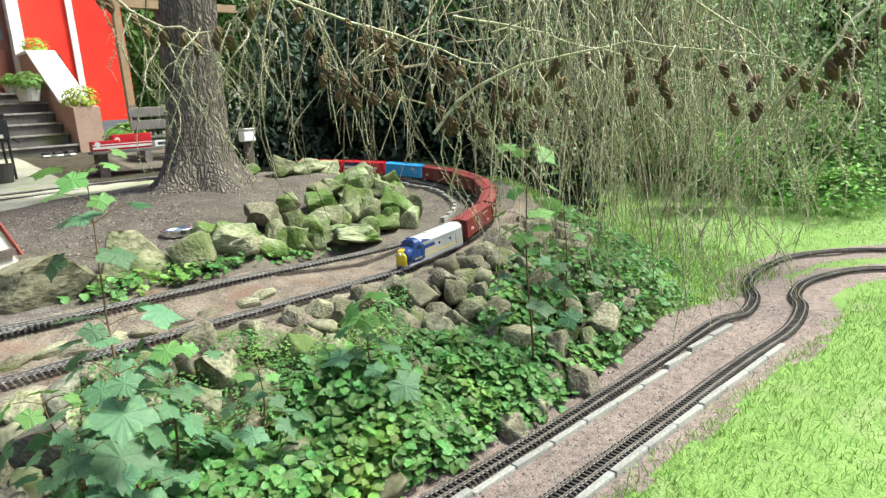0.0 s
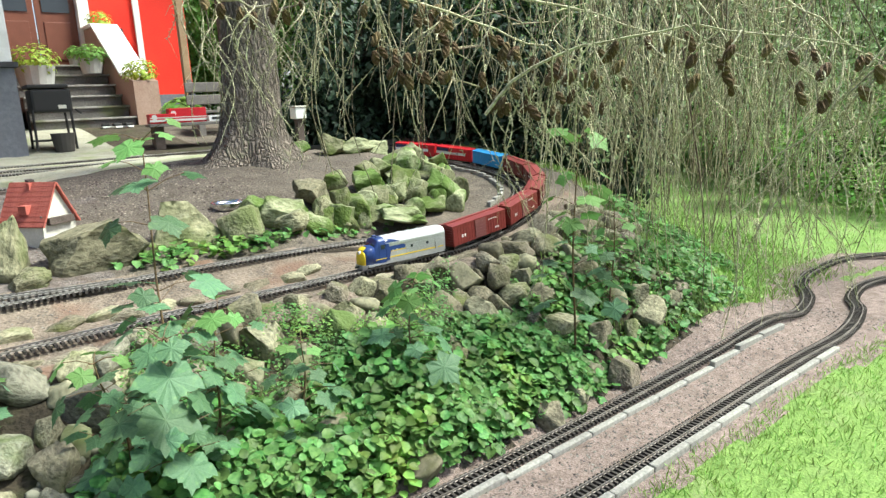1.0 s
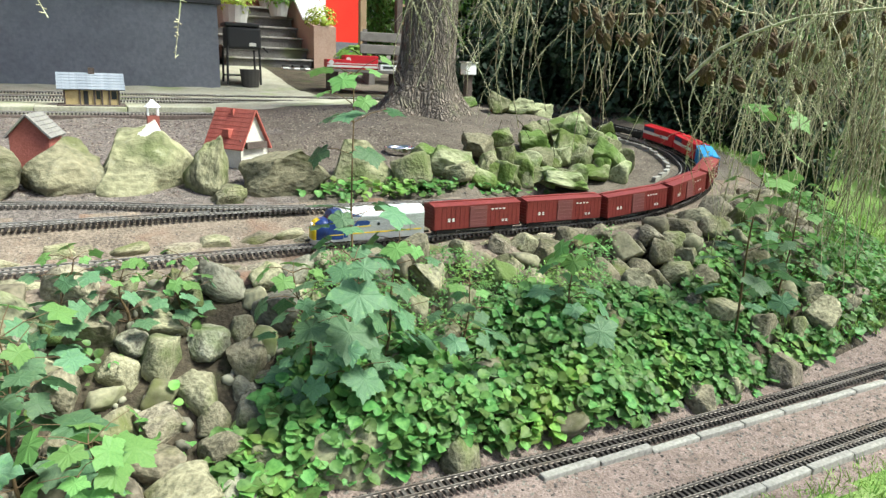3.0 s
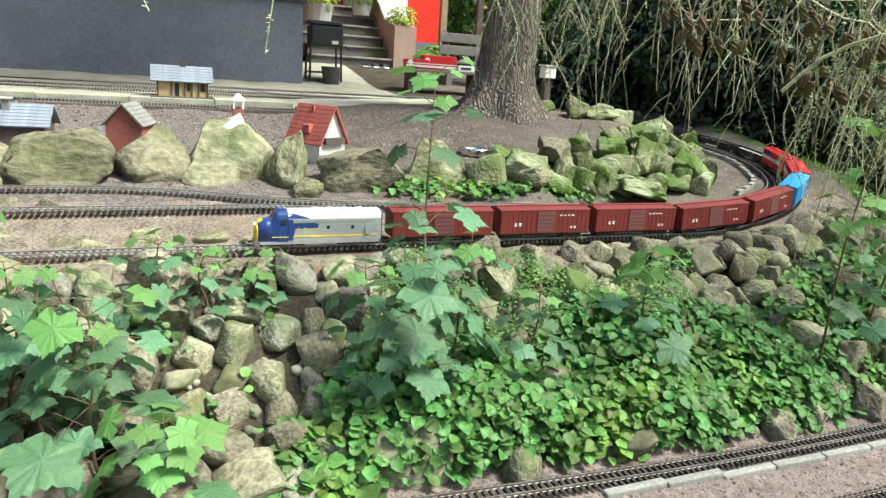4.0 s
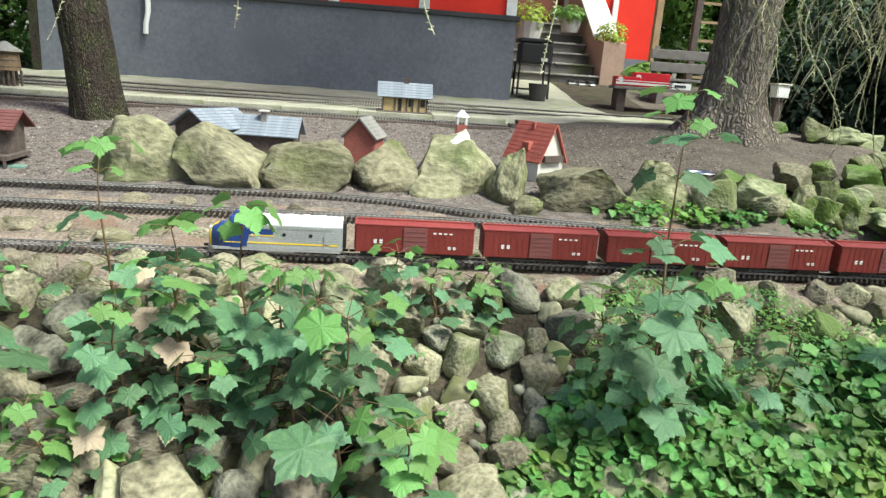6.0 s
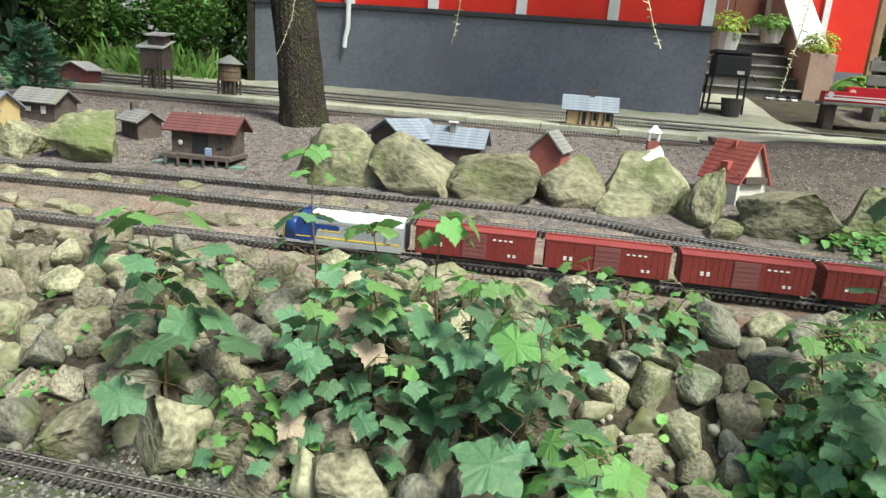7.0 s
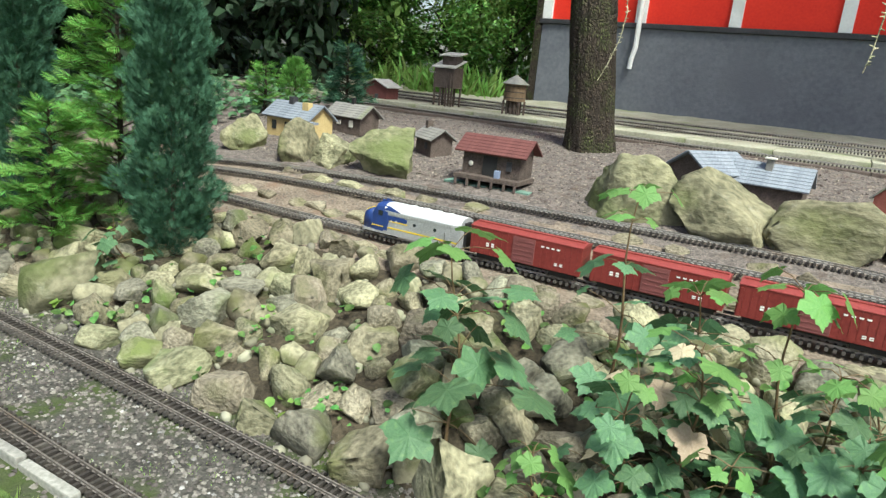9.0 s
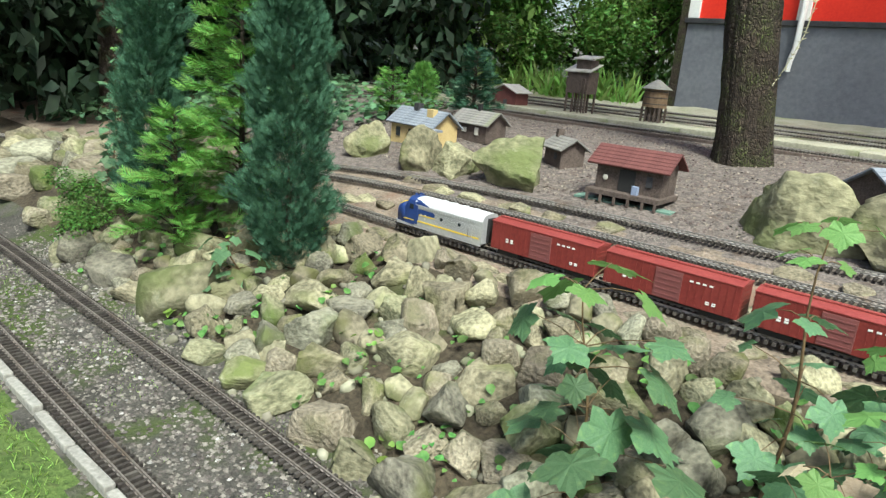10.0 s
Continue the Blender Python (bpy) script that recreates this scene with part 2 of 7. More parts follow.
# ---------------------------------------------------------------- the plan: tracks and ground
FRONT_Y, CURVE_X, CURVE_R, RAIL_Z, GRADE_S, GRADE = 2.83, 2.406, 2.0, 0.69, 2.54, 0.074
CX, CY = CURVE_X, FRONT_Y + CURVE_R


def on_track(s, side=0.0):
    """Place, heading and height on the train's line, s metres east of x = 0 along it; side: metres to the inside."""
    if s < CURVE_X:
        x, y, th = s, FRONT_Y, 0.0
        if s < -2.6:
            y += 0.03 * (s + 2.6) ** 2
            th = 0.06 * (s + 2.6)
    else:
        th = min((s - CURVE_X) / CURVE_R, math.pi)
        x, y = CX + CURVE_R * math.sin(th), CY - CURVE_R * math.cos(th)
        over = s - CURVE_X - math.pi * CURVE_R
        if over > 0:
            x -= over
    z = RAIL_Z + min(0.36, max(0.0, s - GRADE_S) * GRADE)
    return x - math.sin(th) * side, y + math.cos(th) * side, z, th


def low_z(x):
    return knots(x, [(-6, 0.46), (-4, 0.40), (-2.4, 0.33), (1.9, 0.155), (6, 0.15), (14, 0.5), (40, 1.2)])


YARD = [(2.5, 0.66), (2.95, 0.675), (3.2, 0.74), (3.4, 0.79), (3.65, 0.83), (4.1, 0.885), (5.0, 0.98), (6.0, 1.04), (8.7, 1.13), (14, 1.3), (60, 2.5)]


def hill(x, y):
    """The ground's height."""
    u = knots(y, YARD) + 0.12 * sstep(0.4, 2.4, x) * sstep(3.2, 4.6, y) * (1 - sstep(5.5, 7.5, y))
    r = math.hypot(x - CX, y - CY)
    u += 0.20 * sstep(8.4, 10.6, y) * sstep(0.8, 1.6, x)
    if x > CX - 0.8 and y > 2.2:
        ang = math.atan2(x - CX, -(y - CY))
        if ang > -0.3:
            s = CURVE_X + max(0.0, ang) * CURVE_R
            tz = on_track(s)[2] - 0.02
            w = 1 - sstep(0.3, 0.9, abs(r - CURVE_R + 0.12))
            w *= sstep(CX - 0.8, CX + 0.2, x)
            u = lerp(u, tz, w)
    d = 2.60 - y if x < CX else r - 2.24
    wide = 0.80 if x < CX else lerp(0.80, 1.5, sstep(0, 1.5, x - CX))
    low = low_z(x) + (0.0 if y < 2.2 else 0.06 * (y - 2.2) * sstep(4.5, 7, x))
    t = min(1.0, max(0.0, d / wide)) * (1 - sstep(4.4, 6.4, y))
    bank = lerp(u, low, t ** 0.9 if x < CX else sstep(0, 1, t)) if d > 0 else u
    if x < -3.2:
        bank = lerp(bank, max(bank, 0.62), sstep(-3.2, -4.8, x) * sstep(1.75, 2.3, y))
    n = noise.noise(Vector((x * 2.3, y * 2.3, 0))) * 0.018 + noise.noise(Vector((x * 7, y * 7, 3))) * 0.006
    flatness = 1.0
    if 1.2 < y < 1.9 and x < 4:
        flatness = 0.15
    if abs(y - FRONT_Y) < 0.12 and x < CX:
        flatness = 0.2
    if 2.68 < y < 3.5 and x < CX:
        flatness = 0.2
    bed = sstep(2.64, 2.74, y) * (1 - sstep(3.48, 3.6, y)) * (1 - sstep(CX - 0.2, CX + 0.5, x))
    return bank + n * flatness - 0.012 * bed


def axis(lo, hi, step, far):
    a = list(np.arange(lo, hi + step / 2, step))
    g, left, right = step, [], []
    p = lo
    while p > -far:
        g *= 1.35
        p -= g
        left.append(p)
    g, p = step, hi
    while p < far:
        g *= 1.35
        p += g
        right.append(p)
    return [float(v) for v in left[::-1] + a + right]


LOW_FAR = [(-7, 1.35), (-5.2, 1.58), (-4.2, 1.63), (-3.4, 1.655), (-2.6, 1.68), (-2, 1.69), (0, 1.70), (1.7, 1.71), (3.0, 1.71), (3.7, 1.69), (4.1, 1.68), (4.5, 1.78), (4.82, 1.95), (5.25, 2.03), (5.74, 1.96), (6.1, 1.66), (6.3, 1.3), (6.6, 0.9), (7.4, 0.4), (8.5, 0.1)]
LOW_NEAR = [(-7, 1.05), (-5.2, 1.27), (-4.2, 1.32), (-3.4, 1.325), (-2.6, 1.33), (-2, 1.335), (0, 1.36), (1.9, 1.395), (3.3, 1.395), (3.95, 1.38), (4.4, 1.46), (4.68, 1.59), (5.02, 1.62), (5.42, 1.48), (5.65, 1.28), (5.9, 0.9), (6.6, 0.3), (7.8, -0.2)]
PATH_PTS = [(lerp(a[0], b[0], k / 5), lerp(a[1], b[1], k / 5)) for line in (LOW_FAR[8:], LOW_NEAR[8:]) for a, b in zip(line, line[1:]) for k in range(5)]


def build_ground():
    xs, ys = axis(-5.2, 6.6, 0.04, 300), axis(0.0, 9.6, 0.04, 300)
    verts = [(x, y, hill(x, y)) for y in ys for x in xs]
    nx = len(xs)
    faces, idx = [], []
    for j in range(len(ys) - 1):
        for i in range(nx - 1):
            faces.append((j * nx + i, j * nx + i + 1, (j + 1) * nx + i + 1, (j + 1) * nx + i))
            x, y = (xs[i] + xs[i + 1]) / 2, (ys[j] + ys[j + 1]) / 2
            q = noise.noise(Vector((x * 3, y * 3, 7))) * 0.09
            r = math.hypot(x - CX, y - CY)
            d = 2.60 - y if x < CX else r - 2.24
            path = x > 3.6 and y < 2.6 and min(math.hypot(x - a, y - b) for a, b in PATH_PTS) < 0.21 + q * 0.5
            if path:
                k = 1
            elif y + q < 1.22 or (x > 4.2 and y + q < 1.15):
                k = 0 if x > 0.2 + q * 14 else 5
            elif y + q < 1.86 and x < 3.9:
                k = 1 if x > 0.2 + q * 4 else 2
            elif d > 0.25 and x > 3.3 and y < 5.5:
                k = 0 if d > 0.9 else 5
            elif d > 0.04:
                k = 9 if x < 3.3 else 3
            elif y + q * 2 < 3.35:
                k = 4
            elif y > 5.72 and (y + q < 8.72 or x > 1.0) and y < 10.7 and x < 4.2 and x > -9:
                k = 6
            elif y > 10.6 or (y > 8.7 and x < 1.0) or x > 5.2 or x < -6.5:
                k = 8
            elif x + q * 5 < 0.9:
                k = 7
            else:
                k = 3
            idx.append(k)
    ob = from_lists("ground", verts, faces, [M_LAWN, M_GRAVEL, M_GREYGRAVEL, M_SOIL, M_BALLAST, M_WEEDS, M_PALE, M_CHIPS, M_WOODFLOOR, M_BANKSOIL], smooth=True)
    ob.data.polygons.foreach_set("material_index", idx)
    tagged(ob, "sloping garden ground of soil, gravel and lawn", "ground", kind="structure")


build_ground()

# ---------------------------------------------------------------- railway tracks
def smooth_line(pts, step=0.024):
    """A Catmull-Rom line through plan points, resampled to even steps, lying on the ground where no height is given."""
    P = [Vector((p[0], p[1], p[2] if len(p) > 2 else 0.0)) for p in pts]
    dense = []
    for i in range(len(P) - 1):
        a, b, c, d = P[max(i - 1, 0)], P[i], P[i + 1], P[min(i + 2, len(P) - 1)]
        n = max(4, int((c - b).length / 0.01))
        for k in range(n):
            t = k / n
            dense.append(0.5 * ((2 * b) + (c - a) * t + (2 * a - 5 * b + 4 * c - d) * t * t + (3 * b - a - 3 * c + d) * t ** 3))
    dense.append(P[-1])
    out, left = [dense[0]], step
    for a, b in zip(dense, dense[1:]):
        seg = (b - a).length
        while seg >= left:
            a = a.lerp(b, left / seg)
            out.append(a.copy())
            seg = (b - a).length
            left = step
        left -= seg
    return out


def add_box(verts, faces, c, ux, uy, hx, hy, z0, z1):
    b = len(verts)
    for z in (z0, z1):
        for sx, sy in ((-1, -1), (1, -1), (1, 1), (-1, 1)):
            q = c + ux * (sx * hx) + uy * (sy * hy)
            verts.append((q.x, q.y, q.z + z))
    faces += [(b + 4, b + 5, b + 6, b + 7), (b, b + 1, b + 5, b + 4), (b + 1, b + 2, b + 6, b + 5), (b + 2, b + 3, b + 7, b + 6), (b + 3, b, b + 4, b + 7)]


def sleeper_mesh():
    v, f = [], []
    add_box(v, f, Vector((0, 0, 0)), Vector((1, 0, 0)), Vector((0, 1, 0)), 0.0052, 0.042, -0.012, 0.0)
    add_box(v, f, Vector((0, 0.0225, 0)), Vector((1, 0, 0)), Vector((0, 1, 0)), 0.0045, 0.006, -0.001, 0.0025)
    add_box(v, f, Vector((0, -0.0225, 0)), Vector((1, 0, 0)), Vector((0, 1, 0)), 0.0045, 0.006, -0.001, 0.0025)
    me = bpy.data.meshes.new("sleeper")
    me.from_pydata(v, [], f)
    me.materials.append(M_SLEEPER)
    return me


SLEEPER = sleeper_mesh()
LIFT = 0.006


def track(pts, label, near=None, rail_m=M_RAIL):
    """A gauge of 45 mm: two rails on close sleepers. near: a stretch in x whose sleepers are parts of their own."""
    line = [p + Vector((0, 0, LIFT)) for p in smooth_line(pts)]
    t = thing("track", Matrix(), label, "model track", "garden railway tracks")
    sv, sf, rails = [], [], ([], [])
    singles = 0
    for i, p in enumerate(line):
        d = (line[min(i + 1, len(line) - 1)] - line[max(i - 1, 0)]).normalized()
        n = Vector((-d.y, d.x, 0)).normalized()
        jit = noise.noise(p * 9) * 0.02
        if near and near[0] < p.x < near[1] and singles < 280:
            singles += 1
            shared("sleeper", SLEEPER, t, Matrix.Translation(p) @ Matrix(((d.x, n.x, 0, 0), (d.y, n.y, 0, 0), (d.z, 0, 1, 0), (0, 0, 0, 1))))
        else:
            add_box(sv, sf, p, Vector((d.x, d.y, 0)), n, 0.0052, 0.042 + jit * 0.1, -0.012, 0.0)
            add_box(sv, sf, p + n * 0.0225, Vector((d.x, d.y, 0)), n, 0.0045, 0.006, -0.001, 0.0025)
            add_box(sv, sf, p - n * 0.0225, Vector((d.x, d.y, 0)), n, 0.0045, 0.006, -0.001, 0.0025)
        rails[0].append(p + n * 0.0225)
        rails[1].append(p - n * 0.0225)
    if sv:
        tagged(from_lists("sleeper_rest", sv, sf, M_SLEEPER, t), kind="stuff")
    prof = [(-0.0045, 0.0), (-0.0012, 0.0018), (-0.0012, 0.0055), (-0.0022, 0.0062), (-0.0022, 0.0085), (0.0022, 0.0085), (0.0022, 0.0062), (0.0012, 0.0055), (0.0012, 0.0018), (0.0045, 0.0)]
    for r in rails:
        v, f = [], []
        r = r[::3] + [r[-1]]
        for i, p in enumerate(r):
            d = (r[min(i + 1, len(r) - 1)] - r[max(i - 1, 0)])
            n = Vector((-d.y, d.x, 0)).normalized()
            for a, z in prof:
                q = p + n * a
                v.append((q.x, q.y, q.z + z))
        k = len(prof)
        for i in range(len(r) - 1):
            for j in range(k - 1):
                f.append((i * k + j, i * k + j + 1, (i + 1) * k + j + 1, (i + 1) * k + j))
        from_lists("rail", v, f, rail_m, t, smooth=False)
    return t


def lay(pts, up=0.014):
    return [(x, y, hill(x, y) + up) for x, y in pts]


main_pts = [(*on_track(s)[:2], on_track(s)[2] - 0.0085) for s in np.arange(-7.0, 12.0, 0.15)]
track(main_pts, "dark sleepered model track with bright rails along the stone bank", (-2.9, 0.2))
BACK_Y, MID_Y = 3.45, 3.235
track([(x, y, z) for x, y, z in [(-7.5, 1.7, 0.66), (-5.6, 2.3, 0.68), (-4.5, 2.95, 0.72), (-3.7, 3.28, 0.76), (-2.8, 3.41, 0.79), (-1.5, 3.45, 0.80), (-0.5, 3.49, 0.80), (0.0, 3.44, 0.79), (0.4, 3.33, 0.775), (0.75, 3.265, 0.765), (0.95, 3.25, 0.762)]], "siding track curving past the boulders to a turnout")
inner_pts = [(-5.6, 2.05, 0.66), (-4.6, 2.75, 0.70), (-3.6, 3.15, 0.735), (-2.5, 3.235, 0.752), (-1, 3.24, 0.755), (0.9, 3.25, 0.757), (1.6, 3.25, 0.75), (2.1, 3.25, 0.735), (2.6, 3.24, 0.725), (3.0, 3.25, 0.735), (3.4, 3.36, 0.765), (3.72, 3.53, 0.79), (3.97, 3.8, 0.82), (4.2, 4.2, 0.86), (4.3, 4.75, 0.91), (4.3, 5.2, 0.95), (4.1, 5.8, 0.99), (3.6, 6.3, 1.02), (2.5, 6.55, 1.06)]
track(inner_pts, "inner loop track on a gravel bed", None)
track(lay(LOW_FAR, 0.02), "lower model track on a gravel path beside the stone bank", (-3.0, 0.0), M_RAIL_OLD)
track(lay(LOW_NEAR, 0.02), "lower model track beside the lawn edging", (1.2, 4.0), M_RAIL_OLD)
for y, x0, x1, z in ((5.62, -9.5, 0.95, 1.035), (6.55, -9.5, 2.6, 1.075), (6.85, -9.5, 2.9, 1.085), (7.3, -9.5, 3.0, 1.10)):
    track([(x0, y - 0.6, z - 0.02), (-7.5, y - 0.1, z), (-5, y, z), (-2, y + 0.02, z), (0, y, z), (x1, y - 0.02, z)], "straight model track in front of the grey house wall")


def kerb_mesh(length):
    bm = boxbm(-length / 2, length / 2, -0.015, 0.015, -0.09, 0.0, bevel=0.005)
    me = bpy.data.meshes.new("kerb_stone")
    bm.to_mesh(me)
    bm.free()
    me.materials.append(M_KERB)
    return me


def kerbs(name, pts, label, length, up, rng):
    """A row of edging stones along a line."""
    t = thing(name, Matrix(), label, "kerb", "", "structure")
    me = kerb_mesh(length - 0.006)
    for p, q in zip(smooth_line(pts, length), smooth_line(pts, length)[1:]):
        c, d = (p + q) / 2, q - p
        shared("kerb_stone", me, t, Matrix.Translation((c.x, c.y, hill(c.x, c.y) + up + rng.uniform(-0.004, 0.004))) @ pose(0, 0, 0, rng.uniform(-2, 2), 0, math.degrees(math.atan2(d.y, d.x)) + rng.uniform(-1, 1)))


rk = random.Random(5)
kerbs("kerb_1", [(1.2, 1.648)] + [(x, y - 0.060) for x, y in LOW_FAR[7:10]] + [(3.9, 1.625)], "weathered concrete kerb beside the lower track", 0.235, 0.018, rk)
kerbs("kerb_2", [(x, y - 0.060) for x, y in LOW_NEAR[1:10]], "pale concrete lawn edging beside the lower track", 0.235, 0.022, rk)
kerbs("kerb_3", [(x - 0.12 * math.sin(a), y + 0.12 * math.cos(a)) for (x, y, z), a in zip(inner_pts[10:17], (0.15, 0.4, 0.7, 1.0, 1.3, 1.6, 1.8))], "grey curved concrete edging inside the loop", 0.12, 0.028, rk)

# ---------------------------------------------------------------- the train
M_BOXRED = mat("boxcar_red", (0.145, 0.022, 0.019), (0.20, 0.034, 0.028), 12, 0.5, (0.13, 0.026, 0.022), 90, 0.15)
# body red lightened for the roof, to paint in the sky's reflection
M_SKYLIT_RED = mat("boxcar_red_skylit", (0.21, 0.036, 0.032), (0.29, 0.062, 0.055), 12, 0.45, (0.14, 0.03, 0.028), 90, 0.15)
M_SILVER = mat("silver_paint", (0.40, 0.41, 0.42), (0.52, 0.53, 0.54), 10, 0.3, None, 100, 0.05, metal=0.4)
M_ROOFSILVER = mat("pale_silver_roof", (0.66, 0.67, 0.68), (0.78, 0.79, 0.80), 10, 0.3, None, 100, 0.05, metal=0.15)
M_BLUE = flat("loco_blue", (0.018, 0.045, 0.17), 0.35)
M_YELLOW = flat("loco_yellow", (0.78, 0.56, 0.03), 0.4)
M_BLACK = flat("black_parts", (0.018, 0.018, 0.018), 0.6)
M_GLASSD = flat("dark_window", (0.02, 0.025, 0.03), 0.12, spec=0.6)
M_WHEEL = flat("wheel_steel", (0.20, 0.19, 0.18), 0.4, metal=0.8)
M_LETTER = flat("white_lettering", (0.66, 0.65, 0.62), 0.6)
M_DOORGREY = flat("faded_door_red", (0.17, 0.055, 0.052), 0.6)
M_CYAN = mat("sky_blue_paint", (0.02, 0.25, 0.55), (0.04, 0.33, 0.66), 10, 0.5, None, 80, 0.1)
M_TOYRED = mat("bright_red_paint", (0.45, 0.012, 0.02), (0.56, 0.02, 0.03), 10, 0.5, None, 80, 0.1)
M_NAVY = flat("navy_band", (0.02, 0.025, 0.09), 0.5)
M_GANGWAY = flat("cream_gangway", (0.55, 0.50, 0.38), 0.8)


def wheels(parent, xs):
    """A bogie with its frame and two wheel sets under each place."""
    for bx in xs:
        bg = part("bogie", boxbm(bx - 0.012, bx + 0.012, -0.030, 0.030, 0.016, 0.03), M_BLACK, parent)
        for y0 in (-0.037, 0.031):
            part("side_frame", boxbm(bx - 0.05, bx + 0.05, y0, y0 + 0.006, 0.012, 0.03, bevel=0.002), M_BLACK, bg)
        for dx in (-0.032, 0.032):
            w = bmesh.new()
            for sy in (-1, 1):
                cyl(w, 0.016, 0.0155, (bx + dx, sy * 0.0205, 0.0162), (bx + dx, sy * 0.027, 0.0162), 16)
            cyl(w, 0.003, 0.003, (bx + dx, -0.03, 0.0162), (bx + dx, 0.03, 0.0162), 8)
            part("wheel_set", w, M_WHEEL, bg, "steel wheels on one axle")


def bars(parent, name, items, material, side, y):
    """Small raised blocks of lettering on a car's side."""
    bm = bmesh.new()
    for x0, x1, z0, z1 in items:
        box(bm, x0, x1, min(side * y, side * (y + 0.0012)), max(side * y, side * (y + 0.0012)), z0, z1)
    part(name, bm, material, parent)


def coupler(parent, x, sgn):
    bm = boxbm(x, x + sgn * 0.022, -0.004, 0.004, 0.018, 0.027) if sgn > 0 else boxbm(x + sgn * 0.022, x, -0.004, 0.004, 0.018, 0.027)
    part("coupler", bm, M_BLACK, parent)


def boxcar(name, body_m, roof_m, label, style):
    L, W, Z0, Z1 = 0.462, 0.052, 0.034, 0.142
    t = thing(name, Matrix(), label, "freight car", "boxcars of the train" if style == "red" else "cars of the train")
    bm = boxbm(-L / 2, L / 2, -W, W, Z0, Z1, bevel=0.002)
    body = part("body", bm, body_m, t)
    rib = None
    for i in range(19):
        x = -L / 2 + 0.018 + i * (L - 0.036) / 18
        if abs(x) < 0.055:
            continue
        for s in (-1, 1):
            if rib is None:
                rib = part("side_rib", boxbm(-0.0016, 0.0016, -0.0012, 0.0012, Z0 + 0.005, Z1 - 0.004), body_m, t)
                rib.matrix_basis = Matrix.Translation((x, s * W, 0))
            else:
                shared("side_rib", rib.data, t, Matrix.Translation((x, s * W, 0)))
    rf = bmesh.new()
    prof = [(-W - 0.002, Z1 - 0.001), (-W - 0.002, Z1 + 0.002), (0, Z1 + 0.012), (W + 0.002, Z1 + 0.002), (W + 0.002, Z1 - 0.001)]
    ends = [[rf.verts.new((x, y, z)) for y, z in prof] for x in (-L / 2 - 0.002, L / 2 + 0.002)]
    for i in range(5):
        rf.faces.new((ends[0][i], ends[1][i], ends[1][(i + 1) % 5], ends[0][(i + 1) % 5]))
    rf.faces.new(ends[0][::-1]); rf.faces.new(ends[1])
    for i in range(13):
        x = -L / 2 + 0.02 + i * (L - 0.04) / 12
        for s in (-1, 1):
            a = [rf.verts.new((x + dx, y, z + dz)) for dx, y, z, dz in ((-0.002, 0, Z1 + 0.012, 0.0015), (0.002, 0, Z1 + 0.012, 0.0015), (0.002, s * W, Z1 + 0.0025, 0.0018), (-0.002, s * W, Z1 + 0.0025, 0.0018))]
            rf.faces.new(a if s < 0 else a[::-1])
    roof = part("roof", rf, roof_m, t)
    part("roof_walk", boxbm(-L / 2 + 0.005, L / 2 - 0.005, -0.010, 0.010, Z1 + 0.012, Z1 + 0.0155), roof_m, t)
    for s in (-1, 1):
        for k in range(7):
            z = Z0 + 0.010 + k * 0.0145
            part("end_rib", boxbm(s * L / 2 - 0.001, s * L / 2 + 0.003, -W + 0.006, W - 0.006, z, z + 0.006, bevel=0.0015), body_m, t)
        door_m = M_DOORGREY if style == "red" else body_m
        d = bmesh.new()
        box(d, -0.046, 0.046, min(s * W, s * (W + 0.004)), max(s * W, s * (W + 0.004)), Z0 + 0.004, Z1 - 0.006, bevel=0.001)
        for k in range(5):
            z = Z0 + 0.014 + k * 0.018
            box(d, -0.042, 0.042, min(s * (W + 0.003), s * (W + 0.0055)), max(s * (W + 0.003), s * (W + 0.0055)), z, z + 0.004)
        part("door", d, door_m, t, "sliding side door")
        part("ladder", boxbm(L / 2 - 0.016, L / 2 - 0.004, min(s * W, s * (W + 0.003)), max(s * W, s * (W + 0.003)), Z0, Z1 - 0.01), body_m, t)
        if style == "red":
            sx = -s
            words = [(sx * 0.115 + k * 0.021 - 0.03, sx * 0.115 + k * 0.021 - 0.018, 0.115, 0.1205) for k in range(4)]
            bars(t, "lettering", words, M_LETTER, s, W + 0.0006)
            nums = [(-sx * 0.145 + k * 0.022 - 0.02, -sx * 0.145 + k * 0.022 - 0.008, z, z + 0.0065) for k in range(2) for z in (0.070, 0.0785)]
            nums += [(sx * 0.15 + k * 0.02 - 0.012, sx * 0.15 + k * 0.02, z, z + 0.004) for k in range(2) for z in (0.056, 0.062)]
            bars(t, "lettering", nums, M_LETTER, s, W + 0.0006)
        if style == "toy":
            bars(t, "white_band", [(-L / 2 + 0.004, L / 2 - 0.07, 0.080, 0.104)], M_LETTER, s, W + 0.0035)
            bars(t, "navy_panel", [(-L / 2 + 0.01 if s < 0 else 0.06, -0.06 if s < 0 else L / 2 - 0.01, 0.106, 0.134)], M_NAVY, s, W + 0.0035)
            bars(t, "emblem", [(0.05, 0.066, 0.085, 0.099)], M_NAVY, s, W + 0.0052)
    part("underframe", boxbm(-L / 2 + 0.02, L / 2 - 0.02, -0.018, 0.018, 0.018, Z0), M_BLACK, t)
    wheels(t, (-0.155, 0.155))
    coupler(t, L / 2, 1)
    coupler(t, -L / 2, -1)
    return t


